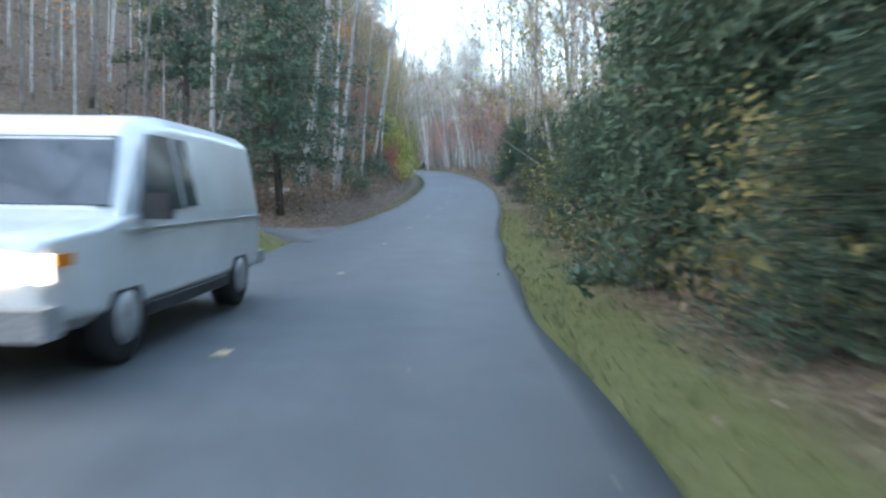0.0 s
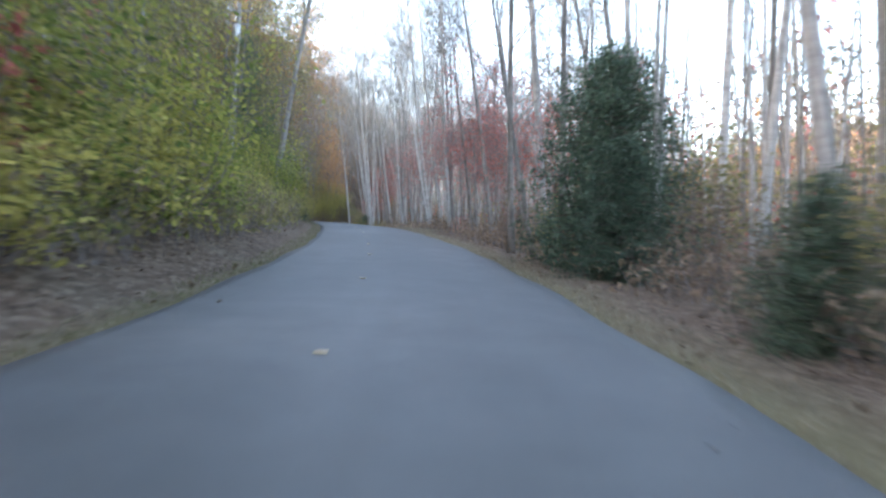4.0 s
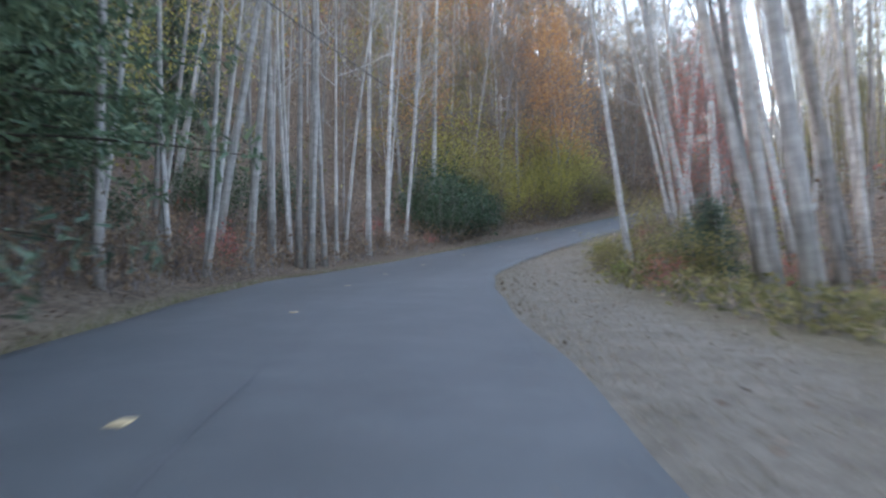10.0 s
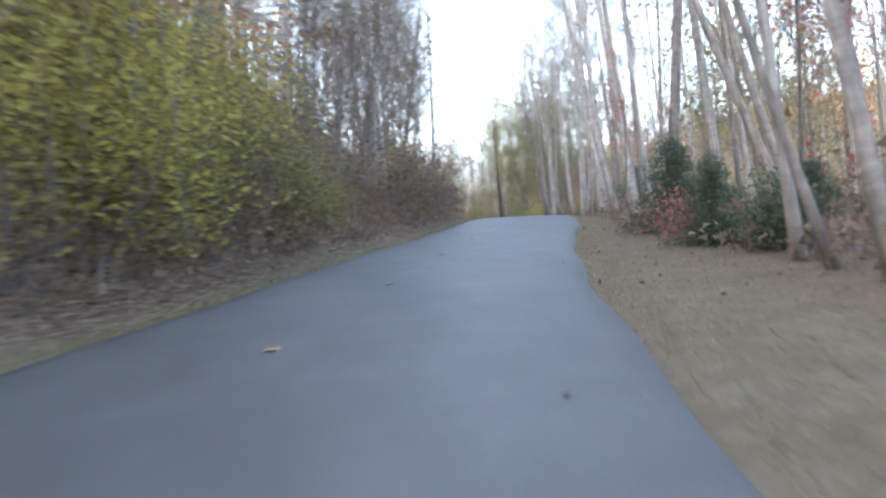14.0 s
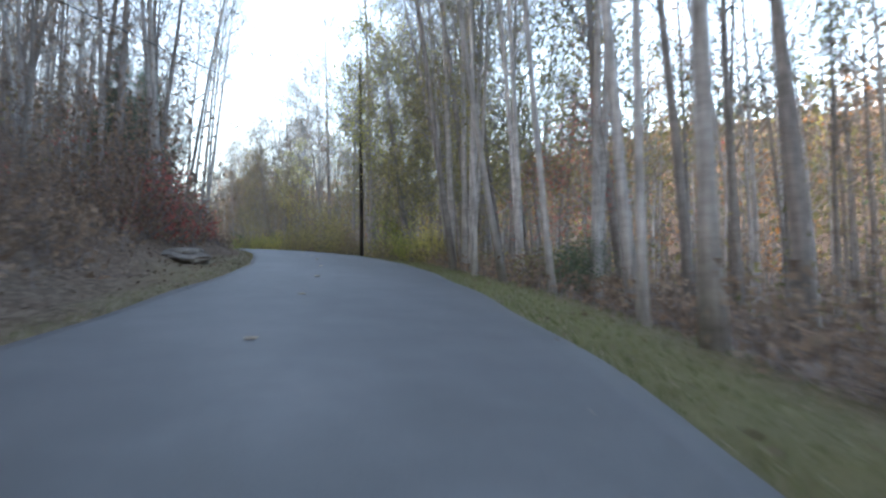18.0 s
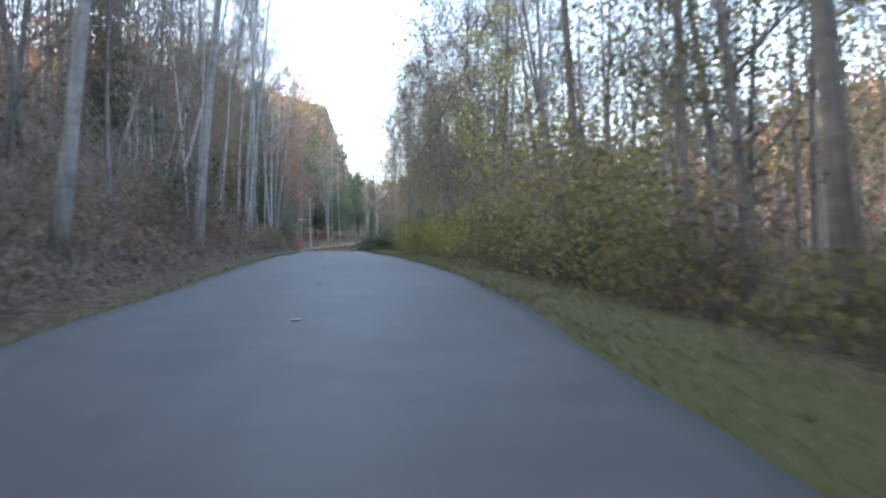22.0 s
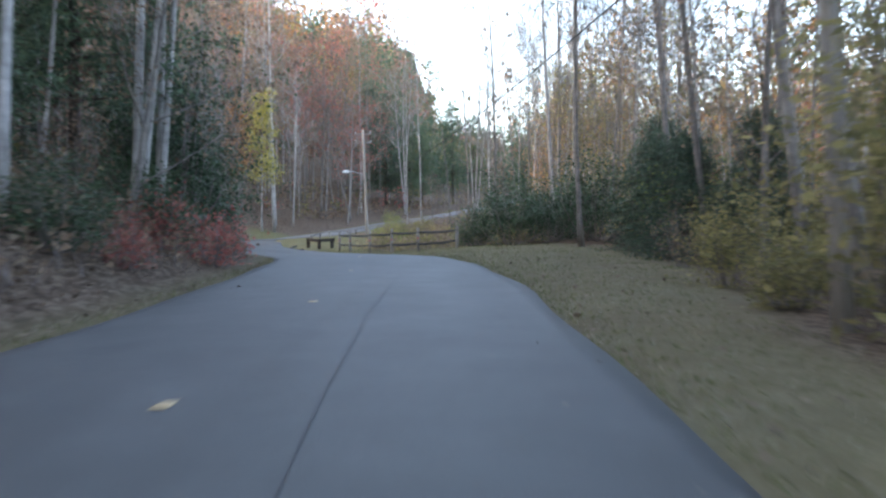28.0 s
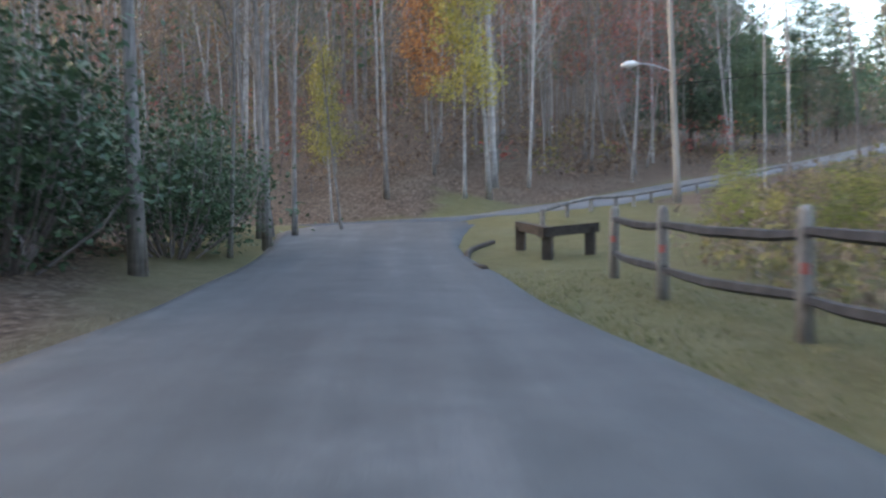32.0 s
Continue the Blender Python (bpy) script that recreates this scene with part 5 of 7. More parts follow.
# the woods along the road: what grows where, by side and station
MIXES = {
    "l": [(-70, 30, {"grey": 4, "hemlock": 1, "bare": 2, "brown": 2}), (30, 60, {"grey": 3, "slim": 2, "bare": 2, "brown": 1}), (60, 125, {"yellow": 2, "olive": 3, "brown": 2, "orange": 1, "grey": 2}),
          (125, 150, {"pine": 2, "hemlock": 2, "grey": 2}), (150, 178, {"slim": 4, "bare": 2, "yellow": 1, "grey": 2, "brown": 2}), (178, 200, {"grey": 2, "brown": 3, "orange": 2, "olive": 1}), (200, 258, {"grey": 2, "bare": 2, "brown": 4}),
          (258, 345, {"bare": 1, "slim": 6, "grey": 3, "brown": 2}), (345, 400, {"grey": 3, "slim": 2, "brown": 2, "red": 1, "pine": 1})],
    "r": [(-70, 45, {"hemlock": 2, "olive": 1, "grey": 3}), (45, 80, {"bare": 3, "grey": 3, "slim": 1}), (80, 165, {"bare": 5, "slim": 3, "red": 2, "grey": 3}), (165, 200, {"bare": 4, "slim": 3}),
          (200, 255, {"bare": 4, "grey": 4, "slim": 1, "brown": 1, "olive": 3}), (255, 280, {"olive": 3, "grey": 3, "brown": 2, "yellow": 1}), (280, 345, {"olive": 1, "grey": 4, "brown": 3, "slim": 1}), (345, 400, {"grey": 3, "bare": 2, "slim": 2, "olive": 1})],
}
UNDER = {
    "l": [(-70, 60, {"bush_brown": 1}), (60, 125, {"bush_green": 2, "bush_yellow": 2, "bush_brown": 1}), (125, 180, {"bush_brown": 3, "bush_red": 1}), (180, 225, {"bush_brown": 3, "bush_olive": 2}),
          (225, 262, {"bush_brown": 4, "bush_red": 2}), (262, 345, {"bush_brown": 4, "bush_red": 1}), (345, 400, {"bush_brown": 1, "laurel": 1})],
    "r": [(-70, 26, {"young_hemlock": 3, "bush_olive": 1}), (26, 48, {"bush_olive": 3, "bush_brown": 2}), (48, 90, {"bush_brown": 2, "bush_olive": 1}), (90, 170, {"bush_brown": 3, "bush_red": 1}), (170, 222, {"bush_brown": 4, "laurel": 1}), (222, 255, {"bush_brown": 3, "bush_olive": 2}),
          (255, 280, {"bush_olive": 3, "bush_brown": 3, "bush_green": 1}), (280, 345, {"bush_olive": 2, "bush_brown": 5}), (345, 400, {"bush_olive": 2, "bush_brown": 2})],
}


def choose(table, side, s, rng):
    for a, b, mix in table[side]:
        if a <= s < b:
            names = list(mix)
            return names[rng.choice(len(names), p=np.array([mix[k] for k in names]) / sum(mix.values()))]
    return None


taken = [(o.matrix_basis.translation.x, o.matrix_basis.translation.y) for o in scene.objects if o.parent is None and o.get("category") in ("tree", "conifer", "bush")]


def scatter(spacing, x0, x1, y0, y1, seed):
    rng = np.random.default_rng(seed)
    gx, gy = np.meshgrid(np.arange(x0, x1, spacing), np.arange(y0, y1, spacing))
    p = np.stack([gx.ravel(), gy.ravel()], 1) + rng.uniform(-0.46, 0.46, (gx.size, 2)) * spacing
    return p, rng


pts, rng = scatter(3.5, -46, 56, -40, 416, 3)
i1, o1, _, d1 = station(pts[:, 0], pts[:, 1])
i2, o2, _, d2 = station(pts[:, 0], pts[:, 1], SIDE, SIDE_T)
s1 = MAIN_S[i1]
gap_l = np.interp(s1, [0, 28, 32, 60, 120, 150, 230, 240, 250, 260, 345, 380], [8, 8, 5.6, 5.2, 5.0, 5.0, 4.8, 6.0, 6.0, 4.8, 5.0, 5.0])
gap_r = np.interp(s1, [0, 45, 90, 105, 116, 124, 158, 170, 182, 196, 250, 262, 340, 350, 372, 390], [5.4, 4.8, 5.0, 5.8, 7.4, 8.4, 9.0, 7.0, 5.6, 4.8, 5.0, 6.2, 7.0, 10, 14, 18])
for k, (x, y) in enumerate(pts):
    side = "l" if o1[k] < 0 else "r"
    lim = gap_l[k] if side == "l" else gap_r[k]
    if y > 345 and d2[k] < 5.0:
        continue
    north = o2[k] < 0 and y > 380
    if not north and (d1[k] < lim or d1[k] > 13.5 or s1[k] > 372 or s1[k] < -30):
        continue
    if north and (d2[k] > 12 or 12 < x < 14 + 0.13 * (y - 380)):
        continue
    if ((DRIVE_LINE[:, 0] - x) ** 2 + (DRIVE_LINE[:, 1] - y) ** 2).min() < 16 or min((x - a) ** 2 + (y - b) ** 2 for a, b in taken) < 1.9:
        continue
    if -8 < x < 17 and 362 < y < 398 and not north:
        continue
    sparse = 0.5 if side == "l" and 222 < s1[k] < 256 else 0.0 if side == "r" and 60 < s1[k] < 170 else 0.22
    if rng.uniform() < sparse or (side == "l" and 76 < s1[k] < 99 and d1[k] < 9.5) or (-10 < x < 0 and 394 < y < 403):
        continue
    kind = choose(MIXES, side, s1[k], rng) if not north else ["grey", "slim", "brown", "bare", "slim"][rng.integers(5)]
    if kind:
        plant(kind, float(x), float(y), float(rng.uniform(0.75, 1.15)), lean=(rng.normal() * 3.0, rng.normal() * 4.0 + (3.0 if side == "l" and s1[k] > 255 else 1.5 if side == "l" else -3.5)))

# undergrowth at the wood's edge
rng = np.random.default_rng(5)
for side, sign in (("l", -1), ("r", 1)):
    s = -12.0
    while s < 372:
        s += rng.uniform(1.5, 2.7) if sign > 0 or not 60 < s < 125 else rng.uniform(0.7, 1.3)
        lim = np.interp(s, [0, 28, 32, 60, 120, 150, 230, 240, 252, 260, 345, 380], [8, 8, 5.0, 4.6, 4.6, 4.5, 4.3, 5.6, 5.6, 4.5, 4.6, 4.6]) if sign < 0 else \
            np.interp(s, [0, 30, 60, 90, 108, 124, 158, 170, 190, 200, 225, 262, 300, 340, 350, 360, 372], [5.2, 5.0, 4.7, 4.9, 6.8, 8.6, 9.6, 7.4, 5.6, 4.8, 4.8, 5.6, 6.2, 6.2, 9, 13, 15])
        thin = np.interp(s, [30, 34, 58, 62, 258, 266, 340, 350], [1, 0.25, 0.25, 1, 1, 0.4, 0.4, 1]) if sign < 0 else np.interp(s, [88, 95, 160, 205, 232, 236, 256, 262], [1, 0.45, 0.45, 0.45, 0.45, 0.1, 0.1, 1])
        if rng.uniform() > thin or (sign < 0 and 20 < s < 31):
            continue
        kind = choose(UNDER, side, s, rng)
        leafy = sign < 0 and 60 < s < 125
        low = 0.5 if leafy and 74 < s < 98 else 1.0
        plant_at(kind, s, sign * (lim - 0.3 * leafy + abs(rng.normal()) * (1.3 if leafy else 2.2)), float(rng.uniform(0.5, 1.0)) * low)


# the woods above the cross road
more, pick_rng = scatter(4.6, 13, 46, 404, 462, 44)
_, _, _, away = station(more[:, 0], more[:, 1], SIDE, SIDE_T)
for (x, y), gap in zip(more, away):
    if gap > 4.5:
        kind = ["grey", "brown", "slim", "pine", "brown", "bush_brown"][pick_rng.integers(6)]
        open_sky = x - 8.7 < 0.17 * (y - 364)
        plant("bush_brown" if open_sky and kind == "pine" else kind, float(x), float(y), float(pick_rng.uniform(0.2, 0.34) if open_sky else pick_rng.uniform(0.4, 0.62)), lean=tuple(pick_rng.normal(size=2) * 3))


def far_woods():
    """The woods behind: stems, limbs and loose crowns, joined by colour; plainer the farther they stand."""
    rng = np.random.default_rng(17)
    near, _ = scatter(3.5, -46, 56, -45, 440, 29)
    wide, _ = scatter(5.4, -190, 190, -90, 600, 23)
    both = []
    for p, mid in ((near, True), (wide, False)):
        i1, o1, _, d1 = station(p[:, 0], p[:, 1])
        i2, o2, _, d2 = station(p[:, 0], p[:, 1], SIDE, SIDE_T)
        north = (o2 < 0) & (p[:, 1] > 380)
        d = np.where(north, d2 + 1.5, d1)
        ok = ((d > 13.0) & (d < 30) if mid else (d >= 30)) & ~((d2 < 5.5) & (p[:, 1] > 340)) & ~((p[:, 0] > -8) & (p[:, 0] < 20) & (p[:, 1] > 360) & (p[:, 1] < 400) & ~north)
        way = (p[:, 0] - 8.7) / np.maximum(p[:, 1] - 364, 1)
        low = north & (way > -0.01) & (way < 0.16)
        ok &= ~(low & (p[:, 1] < 408))
        ok &= np.where(d > 70, rng.uniform(size=len(p)) < 0.5, True) & (d < 150)
        both.append((p[ok], o1[ok], MAIN_S[i1][ok], d[ok], north[ok], low[ok]))
    pts, o1, s1, d1, north, low = (np.concatenate(c) for c in zip(*both))
    z = land(pts[:, 0], pts[:, 1])
    palette = [("woods_brown", LEAF_BROWN, "brown autumn woods on the hillside"), ("woods_tan", LEAF_TAN, "thin tan autumn woods on the hillside"), ("woods_orange", LEAF_ORANGE, "orange autumn trees on the ridge"),
               ("woods_olive", LEAF_OLIVE, "olive-yellow woods beyond the road"), ("woods_green", PINE_NEEDLE, "dark green pines on the ridge"), ("woods_red", LEAF_RED, "red maples among the woods"), ("woods_yellow", LEAF_YELLOW, "yellow autumn trees among the woods")]
    stems, pale, crowns = Build(), Build(), [Build() for _ in palette]
    for k, (x, y) in enumerate(pts):
        d = d1[k]
        h = rng.uniform(13, 22) * (1.2 if north[k] or (s1[k] > 330 and o1[k] < 0) else 1.0) * (0.55 if low[k] else 1.0)
        if north[k]:
            pick = rng.choice(7, p=[0.50, 0.06, 0.04, 0.07, 0.18, 0.12, 0.03]) if x < 4 else rng.choice(7, p=[0.2, 0.1, 0.02, 0.13, 0.5, 0.05, 0.0])
        elif o1[k] < 0:
            w = [0.34, 0.18, 0.22, 0.12, 0.05, 0.03, 0.06] if s1[k] < 225 else [0.50, 0.20, 0.05, 0.10, 0.07, 0.06, 0.02]
            w = [0.55, 0.30, 0.05, 0.06, 0.02, 0.01, 0.01] if 28 < s1[k] < 62 and d < 30 else w
            pick = rng.choice(7, p=w)
        else:
            w = [0.30, 0.44, 0.06, 0.08, 0.02, 0.09, 0.01] if s1[k] < 200 else [0.32, 0.22, 0.12, 0.26, 0.02, 0.02, 0.04]
            pick = rng.choice(7, p=w)
        r = rng.uniform(0.05, 0.14)
        dx, dy = rng.normal(size=2) * 0.9
        wood = pale if (rng.uniform() < 0.45 and d < 30) else stems
        base = np.array([x, y, z[k]])
        if d < 30:
            line = base + np.array([(0, 0, -0.4), (dx * 0.1, dy * 0.2, h * 0.25), (dx * 0.4, dy * 0.4, h * 0.5), (dx * 0.7, dy * 0.8, h * 0.75), (dx, dy, h)])
            wood.tube(line, [r, r * 0.85, r * 0.65, r * 0.4, 0.02], 5, False)
            cs = []
            for q in range(9):
                u = rng.uniform(0.2 if north[k] or s1[k] > 255 else 0.34, 0.95)
                b0 = base + np.array([dx * u, dy * u, h * u])
                a = rng.uniform(0, 6.283)
                ln = h * 0.2 * (1.2 - u) * rng.uniform(0.7, 1.3)
                tip = b0 + np.array([math.cos(a), math.sin(a), rng.uniform(0.4, 1.2)]) * ln
                wood.tube([b0, (b0 + tip) / 2 + (0, 0, 0.08 * ln), tip], [r * 0.3 * (1.2 - u) + 0.012, 0.014, 0.006], 3, False)
                cs.append((b0, tip))
                for _ in range(3):
                    m = b0 + (tip - b0) * rng.uniform(0.3, 0.9)
                    t2 = m + rng.normal(size=3) * ln * 0.28 + (0, 0, ln * 0.2)
                    wood.twig(m, t2, 0.014)
                    wood.twig((m + t2) / 2, (m + t2) / 2 + rng.normal(size=3) * ln * 0.2 + (0, 0, ln * 0.1), 0.009)
                    cs.append((m, t2))
            n = int(rng.uniform(100, 150) * (1.0, 0.4, 1.4, 1.4, 1.6, 0.9, 1.3)[pick] * (6.5 if north[k] else 3.0 if o1[k] < 0 or s1[k] > 255 else 4.6 if s1[k] > 195 else 1.5))
            idx = rng.integers(0, len(cs), n)
            u = rng.uniform(0.1, 1.1, n)[:, None]
            a, b = np.array([cs[i][0] for i in idx]), np.array([cs[i][1] for i in idx])
            c = a + (b - a) * u + rng.normal(size=(n, 3)) * 0.5
            crowns[pick].chips(c, 0.10 if o1[k] < 0 or s1[k] > 205 or north[k] else 0.085, rng, 0.5)
            j = rng.integers(0, len(cs), 170)
            a, b = np.array([cs[i][0] for i in j]), np.array([cs[i][1] for i in j])
            wood.fuzz(a + (b - a) * rng.uniform(0, 1.1, (170, 1)) + rng.normal(size=(170, 3)) * 0.3, 1.0, 0.010, rng)
        else:
            stems.tube([(x, y, z[k] - 0.4), (x + dx * 0.4, y + dy * 0.4, z[k] + h * 0.5), (x + dx, y + dy, z[k] + h)], [r, r * 0.65, 0.03], 3, False)
            n = int(rng.uniform(80, 110) * (0.6 if pick == 1 else 1.0) * (3.0 if north[k] else 1.0)) if d < 80 else int(rng.uniform(40, 55) * (2.0 if north[k] else 1.0))
            u = rng.uniform(0.12, 1.0, n)
            wide = h * 0.15 * np.sqrt(np.clip(1.15 - u, 0.05, 1)) * np.minimum(1, (u - 0.1) * 3)
            if pick == 4:
                wide = h * 0.20 * (1.1 - u)
            c = np.stack([x + dx * u + rng.normal(size=n) * wide, y + dy * u + rng.normal(size=n) * wide, z[k] + h * u], 1)
            crowns[pick].chips(c, 0.36 if d < 80 else 0.7, rng, 0.6)
            if d < 80:
                stems.fuzz(c[:24], 1.6, 0.018, rng)
    tagged(new("woods_stems", stems.mesh("woods_stems", BARK_GREY)), "grey trunks of the woods behind", "woods", kind="stuff")
    tagged(new("woods_pale_stems", pale.mesh("woods_pale_stems", BARK_PALE)), "pale trunks of the woods behind", "woods", kind="stuff")
    for b, (name, mat, label) in zip(crowns, palette):
        if b.n:
            tagged(new(name, b.mesh(name, mat)), label, "woods", kind="stuff")


far_woods()


def brush():
    """Low tangle at the wood's edge on both banks: leaves and thin stems, joined by colour."""
    rng = np.random.default_rng(77)
    tone = {"l": [(-10, 30, 1), (30, 60, 1), (60, 125, 2), (125, 180, 1), (180, 230, 1), (230, 372, 1)], "r": [(-10, 48, 2), (48, 130, 1), (130, 172, 2), (172, 200, 1), (200, 255, 1), (255, 372, 2)]}
    out, wood = {1: Build(), 2: Build(), 3: Build()}, Build()
    for side, sign in (("l", -1), ("r", 1)):
        for a, b, col in tone[side]:
            n = int((b - a) * (26 if col == 2 else 12 if sign < 0 and a > 229 else 20 if sign < 0 else 12))
            s = rng.uniform(a, b, n)
            lim = np.interp(s, [0, 28, 32, 60, 228, 238, 252, 260, 372], [8, 8, 4.6, 4.0, 3.9, 5.2, 5.2, 3.9, 4.0]) if sign < 0 else \
                np.interp(s, [0, 60, 90, 108, 124, 158, 170, 190, 200, 225, 262, 300, 340, 350, 360, 372], [4.6, 4.4, 4.5, 5.8, 6.2, 6.4, 6.2, 5.2, 4.5, 4.6, 5.4, 6.0, 6.0, 8.6, 12.6, 14.5])
            d = sign * (lim + np.abs(rng.normal(size=n)) * 3.0)
            keep = ~((sign < 0) & (s > 18) & (s < 31))
            x, y = place(s[keep], d[keep])
            z = land(x, y)
            for px, py, pz, ps in zip(x, y, z, s[keep]):
                h = rng.uniform(0.3, 1.1) * (0.6 if sign > 0 and 112 < ps < 172 else 1.35 if col == 2 else 1.0)
                m = int(rng.uniform(9, 17))
                c = np.array([px, py, pz]) + rng.normal(size=(m, 3)) * np.array([0.35, 0.35, 0.0]) + np.stack([np.zeros(m), np.zeros(m), h * rng.uniform(0.1, 1.0, m)], 1)
                out[3 if rng.uniform() < 0.12 else col].chips(c, 0.095, rng, 0.5)
                for _ in range(3):
                    wood.twig((px + rng.normal() * 0.15, py + rng.normal() * 0.15, pz - 0.05), (px + rng.normal() * 0.4, py + rng.normal() * 0.4, pz + h * rng.uniform(0.8, 1.3)), 0.012)
    tagged(new("brush_stems", wood.mesh("brush_stems", TWIG)), "thin brown stems of the roadside brush", "brush", kind="stuff")
    for key, mat, name, label in ((1, LEAF_BROWN, "brown_brush", "dry brown brush along the wood's edge"), (2, LEAF_OLIVE, "olive_brush", "olive-green brush along the wood's edge"), (3, LEAF_TAN, "tan_brush", "pale dry weeds along the wood's edge")):
        tagged(new(name, out[key].mesh(name, mat)), label, "brush", kind="stuff")


brush()


def undergrowth():
    """Leafy saplings and low growth under the woods, joined by colour."""
    rng = np.random.default_rng(88)
    out = {"brown": Build(), "tan": Build(), "olive": Build(), "red": Build()}
    stems = Build()
    pts, _ = scatter(2.3, -60, 62, -30, 430, 91)
    i1, o1, _, d1 = station(pts[:, 0], pts[:, 1])
    i2, o2, _, d2 = station(pts[:, 0], pts[:, 1], SIDE, SIDE_T)
    s1 = MAIN_S[i1]
    keep = (d1 > np.where(o1 < 0, 8.5, np.interp(s1, [90, 116, 124, 158, 170, 190, 345, 352, 372], [9, 9, 13, 15, 12, 9, 9, 14, 18]))) & ((d1 < 42) | ((o2 < 0) & (d2 < 45) & (pts[:, 1] > 380))) & ~((d2 < 6) & (pts[:, 1] > 340)) & ~((pts[:, 0] > -8) & (pts[:, 0] < 12) & (pts[:, 1] > 366) & (pts[:, 1] < 398))
    keep &= ~((s1 > 15) & (s1 < 36) & (o1 < 0) & (d1 < 38))
    beyond = (o2 < 0) & (pts[:, 1] > 380)
    pts, o1, s1, beyond = pts[keep], o1[keep], s1[keep], beyond[keep]
    z = land(pts[:, 0], pts[:, 1])
    for (x, y), o, s, g, far_side in zip(pts, o1, s1, z, beyond):
        r = rng.uniform()
        if far_side:
            key = "brown" if r < 0.7 else "red" if r < 0.78 else "olive"
        elif o < 0:
            key = "brown" if r < 0.55 else "tan" if r < 0.75 else "olive" if r < 0.93 else "red"
            if 60 < s < 125:
                key = "olive" if r < 0.6 else "tan" if r < 0.8 else "brown"
        else:
            key = "tan" if r < 0.4 else "brown" if r < 0.65 else "red" if r < 0.8 and s < 200 else "olive"
        h = rng.uniform(0.8, 3.6)
        m = int(rng.uniform(14, 28) * (2.4 if far_side else 1.0))
        lean = rng.normal(size=2) * 0.3
        u = rng.uniform(0.25, 1.05, m)
        c = np.stack([x + lean[0] * u + rng.normal(size=m) * 0.55, y + lean[1] * u + rng.normal(size=m) * 0.55, g + h * u], 1)
        out[key].chips(c, 0.15, rng, 0.5)
        stems.fuzz(c[:6], 0.5, 0.01, rng)
        stems.twig((x, y, g - 0.05), (x + lean[0], y + lean[1], g + h * 1.1), 0.03)
        for q in range(3):
            stems.twig((x + lean[0] * 0.5, y + lean[1] * 0.5, g + h * (0.3 + 0.2 * q)), c[q], 0.014)
    tagged(new("undergrowth_stems", stems.mesh("undergrowth_stems", TWIG)), "thin stems of young growth under the woods", "undergrowth", kind="stuff")
    for key, mat in (("brown", LEAF_BROWN), ("tan", LEAF_TAN), ("olive", LEAF_OLIVE), ("red", LEAF_RED)):
        tagged(new("undergrowth_" + key, out[key].mesh("undergrowth_" + key, mat)), key + " leaves of young growth under the woods", "undergrowth", kind="stuff")


undergrowth()


def weeds():
    """Tall weeds and brambles on the slope behind the fence."""
    rng = np.random.default_rng(101)
    leafy, dry, stems = Build(), Build(), Build()
    n = 900
    x, y = rng.uniform(7.6, 19, n), rng.uniform(367, 397, n)
    i2, o2, _, d2 = station(x, y, SIDE, SIDE_T)
    keep = (d2 > 4.2) & (x > np.interp(y, [367, 369, 372, 375, 378, 397], [12.8, 11.4, 10.0, 8.6, 7.6, 8.4]))
    x, y = x[keep], y[keep]
    for px, py, pz in zip(x, y, land(x, y)):
        h = rng.uniform(0.35, 1.15)
        m = int(rng.uniform(10, 20))
        c = np.array([px, py, pz]) + rng.normal(size=(m, 3)) * np.array([0.3, 0.3, 0.0]) + np.stack([np.zeros(m), np.zeros(m), h * rng.uniform(0.05, 1.0, m)], 1)
        (leafy if rng.uniform() < 0.5 else dry).chips(c, 0.10, rng, 0.5)
        stems.fuzz(np.array([[px, py, pz]] * 4) + rng.normal(size=(4, 3)) * np.array([0.15, 0.15, 0]), h * 1.1, 0.008, rng)
    tagged(new("weeds", leafy.mesh("weeds", LEAF_OLIVE)), "olive-green weeds behind the rail fence", "weeds", kind="stuff")
    tagged(new("dry_weeds", dry.mesh("dry_weeds", LEAF_TAN)), "dry brown weeds behind the rail fence", "weeds", kind="stuff")
    tagged(new("weed_stems", stems.mesh("weed_stems", TWIG)), "thin weed stems behind the rail fence", "weeds", kind="stuff")


weeds()

